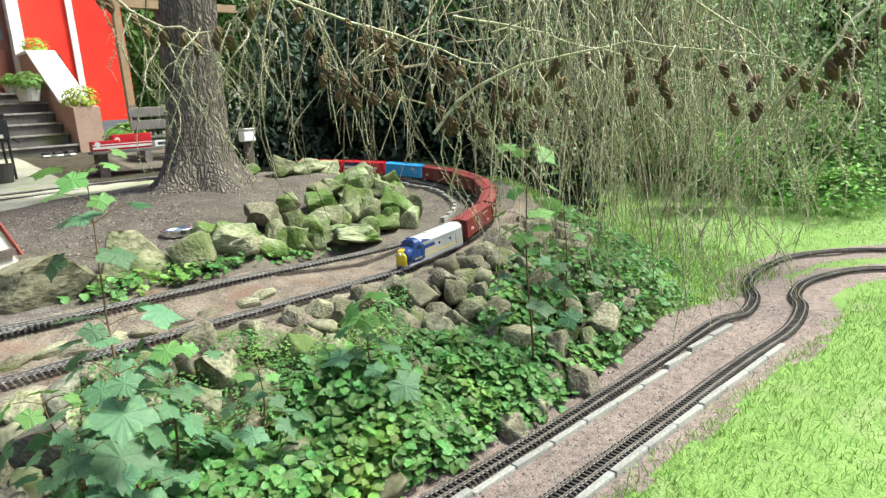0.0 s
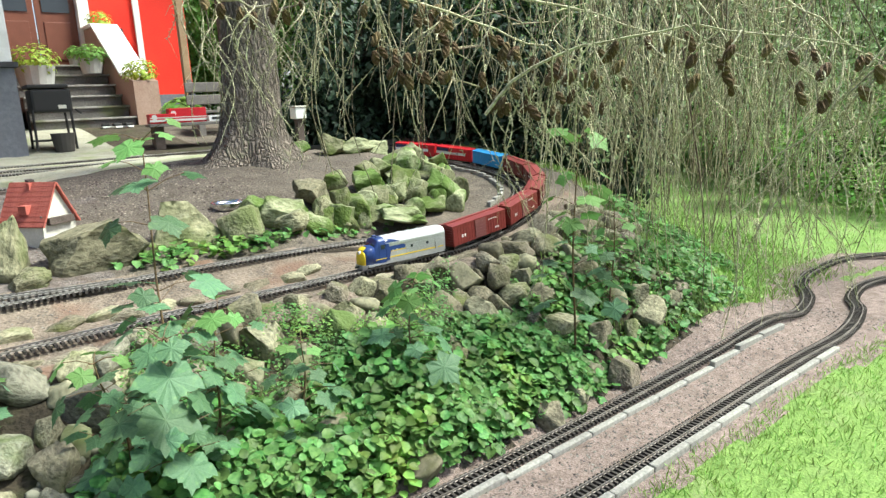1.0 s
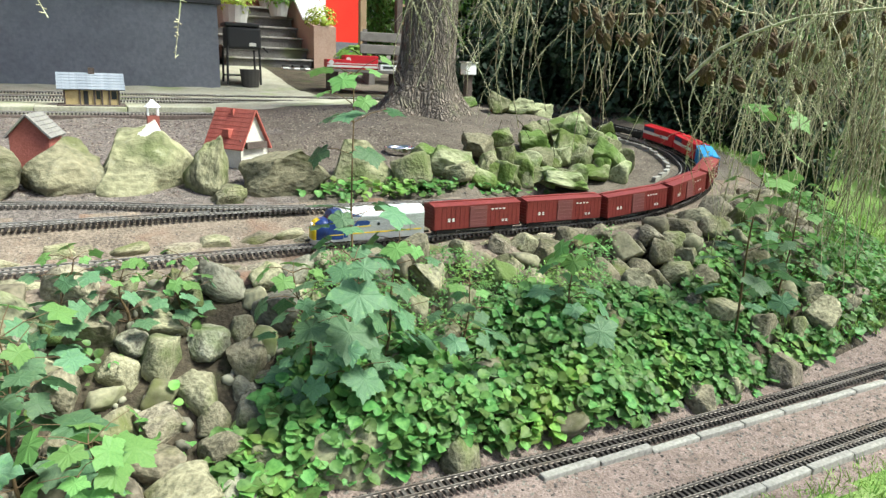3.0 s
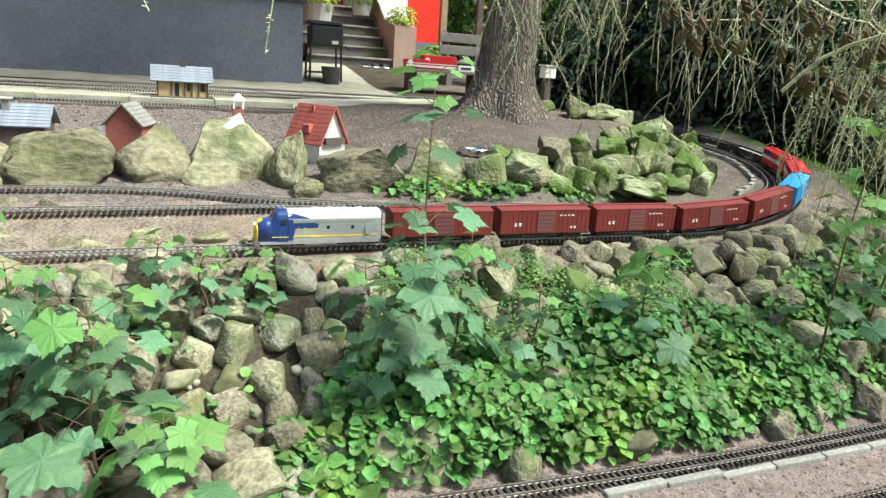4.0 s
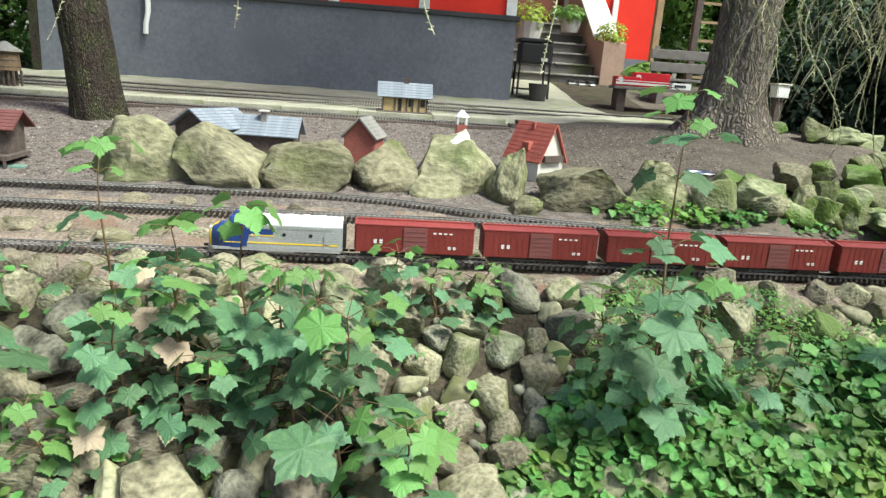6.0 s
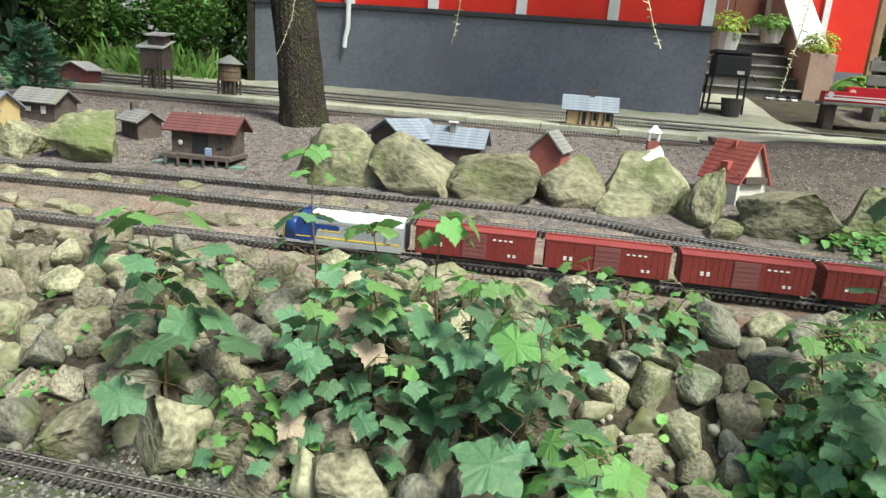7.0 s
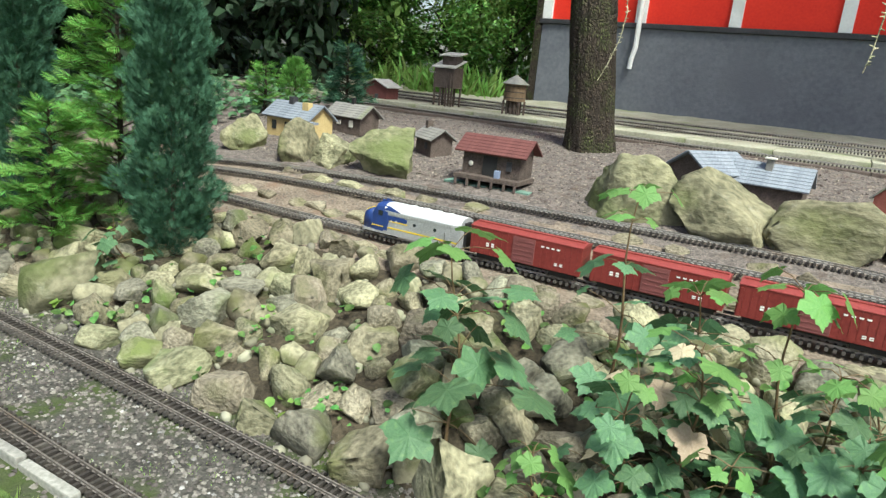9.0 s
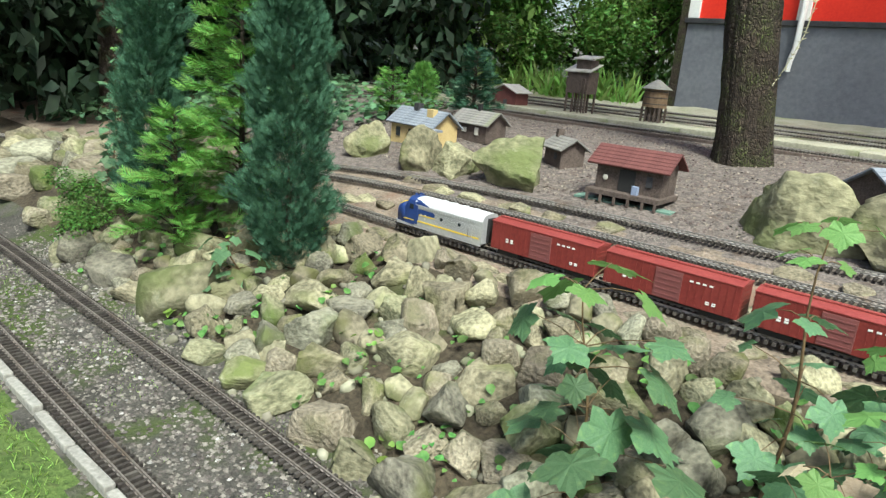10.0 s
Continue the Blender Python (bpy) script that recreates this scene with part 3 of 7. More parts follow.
def loft(sections, closed_ends=True):
    """Skins cross sections of equal point count."""
    bm = bmesh.new()
    rings = [[bm.verts.new(p) for p in s] for s in sections]
    k = len(rings[0])
    for a, b in zip(rings, rings[1:]):
        for i in range(k):
            bm.faces.new((a[i], a[(i + 1) % k], b[(i + 1) % k], b[i]))
    if closed_ends:
        bm.faces.new(rings[0][::-1])
        bm.faces.new(rings[-1])
    bmesh.ops.recalc_face_normals(bm, faces=bm.faces)
    return bm


def hull_section(x, w, z0, zs, zr):
    """Body section: upright sides to the shoulder, then a rounded roof."""
    return [(x, -w, z0), (x, -w, zs), (x, -w * 0.93, zs + (zr - zs) * 0.5), (x, -w * 0.72, zs + (zr - zs) * 0.82), (x, -w * 0.35, zr), (x, w * 0.35, zr), (x, w * 0.72, zs + (zr - zs) * 0.82), (x, w * 0.93, zs + (zr - zs) * 0.5), (x, w, zs), (x, w, z0)]


def locomotive():
    t = thing("diesel_locomotive", Matrix(), "silver and blue streamlined model diesel locomotive with yellow nose", "locomotive")
    W, Z0 = 0.052, 0.030
    # x = +0.255 at the nose, -0.255 at the rear
    body = part("body", loft([hull_section(x, W, Z0, 0.122, 0.152) for x in (-0.25, -0.247, 0.0, 0.128)]), M_SILVER, t, "ribbed silver body", True)
    body.data.polygons.foreach_set("use_smooth", [False] * len(body.data.polygons))
    body.data.materials.append(M_ROOFSILVER)
    body.data.polygons.foreach_set("material_index", [1 if q.normal.z > 0.2 else 0 for q in body.data.polygons])
    for k in range(7):
        for s in (-1, 1):
            part("side_flute", boxbm(-0.246, 0.004, *sorted((s * W, s * (W + 0.0012))), 0.057 + k * 0.0068, 0.0595 + k * 0.0068), M_SILVER, t)
    cab = part("cab", loft([hull_section(0.128, W + 0.0004, Z0, 0.122, 0.1525), hull_section(0.165, W + 0.0004, Z0, 0.121, 0.152), hull_section(0.172, W * 0.98, Z0, 0.118, 0.150), hull_section(0.192, W * 0.95, Z0, 0.098, 0.112)]), M_BLUE, t, "dark blue cab")
    nose = part("nose", loft([hull_section(0.190, W * 0.955, Z0, 0.094, 0.118), hull_section(0.215, W * 0.93, Z0, 0.088, 0.115), hull_section(0.235, W * 0.85, Z0, 0.080, 0.1065), hull_section(0.242, W * 0.76, Z0, 0.074, 0.099)]), M_BLUE, t, "rounded dark blue nose", True)
    part("nose_face", loft([hull_section(0.2415, W * 0.765, Z0, 0.0745, 0.0995), hull_section(0.2475, W * 0.66, Z0, 0.069, 0.091), hull_section(0.253, W * 0.52, Z0, 0.063, 0.083), hull_section(0.256, W * 0.25, Z0 + 0.004, 0.058, 0.074)]), M_YELLOW, t, "yellow nose front", True)
    part("nose_cap", loft([[(0.222, -0.018, 0.112), (0.222, 0.018, 0.112), (0.222, 0.018, 0.1155), (0.222, -0.018, 0.1155)], [(0.240, -0.022, 0.1015), (0.240, 0.022, 0.1015), (0.240, 0.022, 0.1045), (0.240, -0.022, 0.1045)], [(0.250, -0.016, 0.086), (0.250, 0.016, 0.086), (0.250, 0.016, 0.0895), (0.250, -0.016, 0.0895)]]), M_YELLOW, t, "yellow nose top")
    lamp = bmesh.new()
    cyl(lamp, 0.009, 0.009, (0.236, 0, 0.090), (0.2545, 0, 0.090), 16)
    part("headlight", lamp, M_WHITE, t, "round white headlight")
    for s in (-1, 1):
        # windscreen panes, cab side window, blue flank sweep, stripes, grille, portholes
        part("windscreen", loft([[(0.1705, s * 0.006, 0.140), (0.1705, s * 0.038, 0.134), (0.1905, s * 0.038, 0.1075), (0.1905, s * 0.006, 0.113)], [(0.1745, s * 0.006, 0.142), (0.1745, s * 0.038, 0.136), (0.1945, s * 0.038, 0.1085), (0.1945, s * 0.006, 0.114)]]), M_GLASSD, t, "slanted dark windscreen pane")
        y0, y1 = sorted((s * W, s * (W + 0.0016)))
        part("cab_window", boxbm(0.135, 0.158, y0 - 0.0004, y1 + 0.0004, 0.098, 0.119, bevel=0.0008), M_GLASSD, t)
        part("cab_door", boxbm(0.108, 0.127, y0, y1 + 0.0006, 0.036, 0.118, bevel=0.0006), M_BLUE, t)
        flank = bmesh.new()
        yo = s * (W + 0.0012)
        pts = [(0.13, 0.054), (0.13, 0.121), (0.122, 0.121), (0.108, 0.104), (0.022, 0.104), (0.008, 0.098), (0.012, 0.084), (0.10, 0.082), (0.106, 0.054)]
        fa = [flank.verts.new((x, yo, z)) for x, z in pts]
        fb = [flank.verts.new((x, s * W * 0.97, z)) for x, z in pts]
        flank.faces.new(fa)
        for i in range(len(pts)):
            flank.faces.new((fa[i], fa[(i + 1) % len(pts)], fb[(i + 1) % len(pts)], fb[i]))
        bmesh.ops.recalc_face_normals(flank, faces=flank.faces)
        part("flank_panel", flank, M_BLUE, t, "dark blue flank panel with swept end")
        part("roof_sweep", loft([[(0.13, s * 0.0527, 0.1235), (0.13, s * 0.044, 0.1425), (0.13, s * 0.016, 0.153), (0.13, s * 0.0, 0.1534)], [(0.09, s * 0.0527, 0.1235), (0.09, s * 0.0505, 0.137), (0.09, s * 0.0495, 0.1385), (0.09, s * 0.0485, 0.139)], [(0.045, s * 0.0527, 0.1215), (0.045, s * 0.0527, 0.1225), (0.045, s * 0.0526, 0.1235), (0.045, s * 0.0525, 0.124)]], False), M_BLUE, t)
        bars(t, "yellow_stripe", [(0.098, 0.19, 0.0485, 0.0515), (0.006, 0.1, 0.078, 0.0815), (-0.235, 0.1, 0.0485, 0.0535)], M_YELLOW, s, W + 0.0004)
        part("side_grille", boxbm(-0.215, 0.10, y0, y1, 0.107, 0.120, bevel=0.0005), flat("grille_steel", (0.42, 0.43, 0.43), 0.4, metal=0.5), t, "steel upper side grille")
        for k in range(23):
            part("grille_slat", boxbm(-0.21 + k * 0.0132, -0.2045 + k * 0.0132, y0, y1 + 0.001, 0.1085, 0.1185), M_SILVER, t)
        for px in (-0.03, -0.13):
            ph = bmesh.new()
            cyl(ph, 0.0075, 0.0075, (px, s * (W - 0.002), 0.086), (px, s * (W + 0.0022), 0.086), 14)
            part("porthole", ph, M_GLASSD, t)
        part("rear_door", boxbm(-0.200, -0.184, y0, y1, 0.036, 0.098), M_SILVER, t)
        part("door_handrail", cyl(bmesh.new(), 0.0012, 0.0012, (-0.180, s * (W + 0.004), 0.045), (-0.180, s * (W + 0.004), 0.085), 6), M_WHEEL, t)
        part("side_skirt", boxbm(-0.245, 0.235, *sorted((s * (W - 0.006), s * (W - 0.001))), 0.020, 0.031), M_SILVER, t)
        bars(t, "lettering", [(0.086 + k * 0.009, 0.091 + k * 0.009, 0.078, 0.086) for k in range(1)] + [(0.06, 0.066, z, z + 0.005) for z in (0.066, 0.082)], M_LETTER, s, W + 0.0014)
    for fx in (-0.17, -0.11, -0.05, 0.01):
        fan = bmesh.new()
        cyl(fan, 0.017, 0.016, (fx, 0, 0.150), (fx, 0, 0.1555), 20)
        part("roof_fan", fan, M_ROOFSILVER, t, "round roof fan")
    for s in (-1, 1):
        hn = bmesh.new()
        cyl(hn, 0.002, 0.0045, (0.14, s * 0.014, 0.157), (0.162, s * 0.014, 0.157), 10)
        part("horn", hn, M_BLUE, t)
    part("pilot", loft([[(0.236, -0.046, 0.012), (0.236, 0.046, 0.012), (0.236, 0.048, 0.031), (0.236, -0.048, 0.031)], [(0.256, -0.028, 0.009), (0.256, 0.028, 0.009), (0.258, 0.030, 0.030), (0.258, -0.030, 0.030)]]), M_SILVER, t, "silver pilot under the nose")
    part("fuel_tank", boxbm(-0.07, 0.06, -0.04, 0.04, 0.010, 0.029, bevel=0.004), M_SILVER, t)
    part("rear_gangway", boxbm(-0.263, -0.25, -0.022, 0.022, 0.034, 0.135, bevel=0.003), M_BLACK, t)
    wheels(t, (-0.17, 0.165))
    coupler(t, 0.256, 1)
    coupler(t, -0.25, -1)
    return t


def gondola():
    t = thing("gondola_car", Matrix(), "dark low-sided model gondola car", "freight car", "gondolas of the train")
    bm = boxbm(-0.23, 0.23, -0.05, 0.05, 0.032, 0.040)
    part("floor_plate", bm, M_BLACK, t)
    for s in (-1, 1):
        part("side_wall", boxbm(-0.23, 0.23, *sorted((s * 0.046, s * 0.051)), 0.032, 0.075), M_BLACK, t)
        part("end_wall", boxbm(*sorted((s * 0.225, s * 0.231)), -0.05, 0.05, 0.032, 0.075), M_BLACK, t)
        for k in range(9):
            part("side_stake", boxbm(-0.22 + k * 0.055 - 0.003, -0.22 + k * 0.055 + 0.003, *sorted((s * 0.05, s * 0.0545)), 0.030, 0.076), M_BLACK, t)
    part("load", boxbm(-0.2, 0.2, -0.04, 0.04, 0.040, 0.062, bevel=0.006), flat("grey_load", (0.35, 0.36, 0.37), 0.7), t, "grey load")
    wheels(t, (-0.155, 0.155))
    coupler(t, 0.23, 1)
    coupler(t, -0.23, -1)
    return t


loco = locomotive()
car = boxcar("boxcar", M_BOXRED, M_SKYLIT_RED, "dark red model boxcar with white lettering", "red")
cars = [car] + [copy_thing(car, Matrix()) for _ in range(4)]
blue = boxcar("boxcar", M_CYAN, M_CYAN, "sky blue model boxcar behind the red ones", "blue")
toy = boxcar("boxcar", M_TOYRED, M_TOYRED, "bright red model boxcar with white side band", "toy")
toys = [toy, copy_thing(toy, Matrix())]
gon = gondola()
gons = [gon, copy_thing(gon, Matrix()), copy_thing(gon, Matrix())]
TRAIN = [(loco, 0.255, 0.165)]
back = 0.55
for c in cars + [blue] + toys + gons:
    TRAIN.append((c, back + 0.234, 0.155))
    back += 0.50
NOSE = [(0, 2.42), (2, 1.345), (4, 0.285), (6, -0.76), (8, -1.74), (10, -2.73)]


def car_pose(s, half):
    """A car whose bogies stand on the line at s - half and s + half, running towards falling s."""
    a, b = on_track(s - half), on_track(s + half)
    c = [(u + v) / 2 for u, v in zip(a[:3], b[:3])]
    return pose(c[0], c[1], c[2], 0, math.degrees(math.atan2(b[2] - a[2], 2 * half)), math.degrees(math.atan2(a[1] - b[1], a[0] - b[0])))


def motions():
    for ob, behind, half in TRAIN:
        walk(ob, [(k * 0.4, car_pose(knots(k * 0.4, NOSE) + behind, half)) for k in range(26)])


# ---------------------------------------------------------------- the house
def house():
    y = 8.70
    h = thing("house", Matrix(), "red timber-framed house on a grey rendered plinth", "house", "", "structure")
    part("plinth_wall", boxbm(-4.03, 1.48, y, y + 6.0, 0.6, 2.07), M_GREYWALL, h, "dark grey rendered plinth wall")
    part("ledge", boxbm(-4.06, 1.52, y - 0.035, y + 6.0, 2.073, 2.13, bevel=0.006), M_DARKTRIM, h, "dark weathered sill board")
    for a, b in ((-3.95, -2.87), (-2.75, -1.83), (-1.71, -0.77), (-0.65, 0.29), (0.42, 1.35)):
        part("wall_panel", boxbm(a - 0.004, b + 0.004, y + 0.03, y + 5.9, 2.133, 4.6), M_RED, h, "bright red painted wall panel")
    for x in (-3.98, -2.81, -1.77, -0.71, 0.355, 1.41):
        part("post", boxbm(x - 0.063, x + 0.063, y - 0.005, y + 0.12, 2.133, 4.6, bevel=0.004), M_WHITE, h, "white painted timber post")
    pv, pf = [], []
    tube(pv, pf, [(-2.80, y - 0.06, 4.5), (-2.80, y - 0.06, 1.85), (-2.83, y - 0.06, 1.72), (-2.84, y - 0.05, 1.61)], [0.03] * 4, 10)
    from_lists("downpipe", pv, pf, M_WHITE, h, "white downpipe", True)
    part("corner_post", boxbm(-4.12, -4.04, y - 0.03, y + 0.05, 0.9, 2.6), M_BARKD, h, "dark timber corner post")


house()


def stairs():
    s = thing("outdoor_stairs", Matrix(), "dark stone steps with a rendered parapet up to a brown door", "stairs", "", "structure")
    m = mat("step_stone", (0.07, 0.065, 0.06), (0.16, 0.15, 0.14), 6, 0.9, (0.10, 0.11, 0.06), 50, 0.5)
    mt = mat("step_tread", (0.20, 0.19, 0.17), (0.36, 0.34, 0.31), 6, 0.9, (0.16, 0.17, 0.10), 50, 0.4)
    mp = mat("brown_render", (0.30, 0.20, 0.15), (0.40, 0.28, 0.22), 4, 0.9, None, 50, 0.4)
    for i in range(6):
        z = 1.36 + i * 0.165
        st = part("step", boxbm(1.9, 3.18, 10.6 + i * 0.28, 13.0, z - 0.3, z + 0.135), m, s)
        part("tread", boxbm(1.9, 3.2, 10.57 + i * 0.28, 10.92 + i * 0.28, z + 0.137, z + 0.165, bevel=0.006), mt, st)
    par = bmesh.new()
    prof = [(10.55, 1.2), (10.55, 2.02), (11.1, 2.12), (12.3, 2.95), (12.9, 2.97), (12.9, 1.2)]
    a = [par.verts.new((3.20, y, z)) for y, z in prof]
    b = [par.verts.new((3.55, y, z)) for y, z in prof]
    par.faces.new(a); par.faces.new(b[::-1])
    for i in range(6):
        par.faces.new((a[i], b[i], b[(i + 1) % 6], a[(i + 1) % 6]))
    bmesh.ops.recalc_face_normals(par, faces=par.faces)
    part("parapet", par, mp, s, "brown rendered parapet wall")
    cop = loft([[(3.17, 11.05, 2.125), (3.58, 11.05, 2.125), (3.58, 11.05, 2.17), (3.17, 11.05, 2.17)], [(3.17, 12.28, 2.965), (3.58, 12.28, 2.965), (3.58, 12.28, 3.01), (3.17, 12.28, 3.01)], [(3.17, 12.9, 2.975), (3.58, 12.9, 2.975), (3.58, 12.9, 3.02), (3.17, 12.9, 3.02)]])
    part("coping", cop, M_WHITE, s, "white sloping coping")


stairs()
M_BROWN = mat("brown_paint", (0.14, 0.05, 0.032), (0.19, 0.07, 0.045), 6, 0.45, None, 60, 0.1)


def entrance():
    e = thing("house_entrance", Matrix(), "red house front with a brown double door and white frames", "house", "", "structure")
    part("front_wall", boxbm(3.35, 4.95, 12.95, 13.3, 1.9, 5.5), M_RED, e, "bright red painted wall")
    part("base_wall", boxbm(3.4, 4.97, 12.93, 13.3, 1.0, 1.9), M_GREYWALL, e, "grey rendered base")
    part("side_wall", boxbm(1.0, 1.62, 9.8, 13.3, 1.0, 5.0), M_BROWN, e)
    part("jamb", boxbm(3.16, 3.33, 12.85, 13.2, 2.3, 5.2), M_WHITE, e, "white door jamb")
    part("jamb", boxbm(1.78, 1.93, 12.85, 13.2, 2.3, 5.2), M_WHITE, e, "white door jamb")
    part("post", boxbm(4.05, 4.15, 12.9, 13.0, 1.9, 5.4), M_WHITE, e, "white vertical batten")
    for x0 in (1.95, 2.56):
        d = part("door", boxbm(x0, x0 + 0.59, 13.0, 13.06, 2.34, 4.6, bevel=0.006), M_BROWN, e, "brown panelled door leaf")
        part("pane", boxbm(x0 + 0.1, x0 + 0.5, 12.985, 13.03, 3.25, 4.4), M_GLASSD, d, "dark glass pane")
        part("panel", boxbm(x0 + 0.1, x0 + 0.5, 12.985, 13.03, 2.5, 3.1, bevel=0.01), M_BROWN, d)


entrance()


# ---------------------------------------------------------------- trunks
def trunk(name, x, y, r, height, m, lean, flare, label):
    t = thing(name, Matrix.Translation((x, y, hill(x, y) - 0.06)), label, "tree")
    bm = bmesh.new()
    rings = []
    seg = 96
    n = 90
    rr = random.Random(int(x * 100) + 3)
    for i in range(n + 1):
        z = height * (i / n) ** 1.25
        ring = []
        fl = r * (1 + flare * math.exp(-z / 0.19)) * (1 - 0.35 * z / height)
        for k in range(seg):
            a = 2 * math.pi * k / seg
            root = 1 + 0.22 * flare * math.exp(-z / 0.2) * math.cos(a * 5 + 1.3)
            q = noise.noise(Vector((math.cos(a) * 3, math.sin(a) * 3, z * 2.2))) * 0.05 + abs(noise.noise(Vector((math.cos(a) * 7, math.sin(a) * 7, z * 1.6)))) * -0.16 + noise.noise(Vector((math.cos(a) * 14, math.sin(a) * 14, z * 5))) * 0.05
            rad = fl * root * (1 + q)
            ring.append(bm.verts.new((rad * math.cos(a) + lean[0] * z, rad * math.sin(a) + lean[1] * z, z)))
        rings.append(ring)
    for a, b in zip(rings, rings[1:]):
        for k in range(seg):
            bm.faces.new((a[k], a[(k + 1) % seg], b[(k + 1) % seg], b[k]))
    part("trunk", bm, m, t, "", True)
    for k in range(5):
        z, a = 1.15 + 0.42 * k + rr.uniform(-0.1, 0.1), rr.uniform(0, 6.28)
        v, f = [], []
        c = Vector((lean[0] * z, lean[1] * z, z))
        o = Vector((math.cos(a), math.sin(a), 0.25))
        tube(v, f, [c + o * r * 0.8, c + o * (r + 0.08), c + o * (r + rr.uniform(0.12, 0.3))], [0.016, 0.011, 0.005], 6)
        from_lists("branch_stub", v, f, m, t, "", True)
    return t


larch = trunk("conifer_tree", 2.44, 5.15, 0.215, 9.0, M_BARK, (0.07, 0.0), 1.1, "large old conifer with furrowed bark and drooping bare twigs")
pine = trunk("conifer_tree", -1.97, 5.00, 0.158, 9.0, M_BARKD, (-0.12, 0.0), 0.25, "dark straight conifer trunk in the bark mulch")


# ---------------------------------------------------------------- rocks
def rock_mesh(name, seed, material, cuts=9, sub=3, rough=0.05, squash=1.0, taper=0.0, shift=0.0):
    """A unit stone: a sphere cut by random planes, then roughened."""
    rr = random.Random(seed)
    bm = bmesh.new()
    bmesh.ops.create_icosphere(bm, subdivisions=sub, radius=0.62)
    planes = []
    for ax in ((1, 0, 0), (-1, 0, 0), (0, 1, 0), (0, -1, 0), (0, 0, 1)):
        d = (Vector(ax) + Vector((rr.gauss(0, 0.4), rr.gauss(0, 0.4), rr.gauss(0, 0.4)))).normalized()
        planes.append((d, rr.uniform(0.26, 0.40)))
    for _ in range(cuts - 5):
        d = Vector((rr.gauss(0, 1), rr.gauss(0, 1), rr.gauss(0, 0.8))).normalized()
        planes.append((d, rr.uniform(0.32, 0.46)))
    planes.append((Vector((0, 0, -1)), 0.42))
    off = Vector((rr.uniform(0, 50), rr.uniform(0, 50), 0))
    for v in bm.verts:
        for _ in range(2):
            for d, h in planes:
                e = v.co.dot(d) - h
                if e > 0:
                    v.co -= d * e * 0.97
        q = noise.noise(v.co * 3.2 + off) * rough * 0.9 + noise.noise(v.co * 8 + off) * rough * 0.6
        v.co += v.co.normalized() * q
        v.co.z *= squash
    lo = [min(v.co[i] for v in bm.verts) for i in range(3)]
    hi = [max(v.co[i] for v in bm.verts) for i in range(3)]
    for v in bm.verts:
        v.co = Vector([(v.co[i] - (lo[i] + hi[i]) / 2) / (hi[i] - lo[i]) for i in range(3)])
        k = 1 - taper * max(0.0, v.co.z + 0.35)
        v.co.x = v.co.x * k + shift * max(0.0, v.co.z + 0.35)
        v.co.y *= k
    me = bpy.data.meshes.new(name)
    for f in bm.faces:
        f.smooth = True
    for e in bm.edges:
        e.smooth = len(e.link_faces) < 2 or e.calc_face_angle() < 0.22
    bm.to_mesh(me)
    bm.free()
    me.materials.append(material)
    return me


def boulder(x, y, w, d, h, rz, material, seed, label, cuts=13, sink=0.28, tilt=0, taper=0.22, shift=0.0):
    me = rock_mesh("boulder", seed, material, cuts, 4, 0.075, 1.0, taper, shift)
    ob = new("boulder", me)
    h *= 1.28
    ob.matrix_basis = pose(x, y, hill(x, y) + h / 2 - sink * h, tilt, 0, rz) @ Matrix.Diagonal((w, d, h, 1))
    return tagged(ob, label, "boulder", "boulders beside the track")


for a in [(-1.29, 3.72, 0.50, 0.36, 0.36, 10, 1), (-0.88, 3.68, 0.48, 0.34, 0.33, -8, 2), (-0.47, 3.70, 0.50, 0.32, 0.28, 4, 3), (-0.10, 3.72, 0.37, 0.32, 0.28, 20, 4), (0.27, 3.74, 0.50, 0.34, 0.36, 0, 5), (0.54, 3.62, 0.26, 0.24, 0.29, 15, 6), (0.60, 3.46, 0.18, 0.14, 0.10, 0, 7), (0.90, 3.58, 0.46, 0.26, 0.25, -6, 8), (1.32, 3.66, 0.38, 0.28, 0.27, 12, 9), (1.60, 3.56, 0.28, 0.22, 0.24, -20, 10),
          (-2.70, 3.66, 0.46, 0.34, 0.31, 5, 21), (-3.09, 3.66, 0.32, 0.26, 0.20, -15, 12), (-3.37, 3.60, 0.30, 0.28, 0.29, 20, 23), (-3.80, 3.60, 0.32, 0.28, 0.27, 0, 24)]:
    boulder(a[0], a[1] - 0.03, a[2] * 1.04, a[3], a[4] * ({5: 0.86, 6: 0.98}.get(a[6], 0.88)), a[5], M_BOULDER, a[6], taper={5: 0.5, 6: 0.5, 8: 0.1, 2: 0.15}.get(a[6], 0.3), shift=0.05 if a[6] == 5 else 0.0, label="rounded sandstone boulder with lichen beside the track")


# ---------------------------------------------------------------- scattering of small joined pieces
def rot_to(n, spin):
    """3x3 matrices that turn z to the directions n, spun about it. Arrays."""
    n = n / np.linalg.norm(n, axis=1, keepdims=True)
    ref = np.where(np.abs(n[:, 2:3]) > 0.95, np.array([[1.0, 0, 0]]), np.array([[0, 0, 1.0]]))
    u = np.cross(ref, n)
    u /= np.linalg.norm(u, axis=1, keepdims=True)
    v = np.cross(n, u)
    c, s = np.cos(spin)[:, None], np.sin(spin)[:, None]
    return np.stack([u * c + v * s, v * c - u * s, n], axis=2)


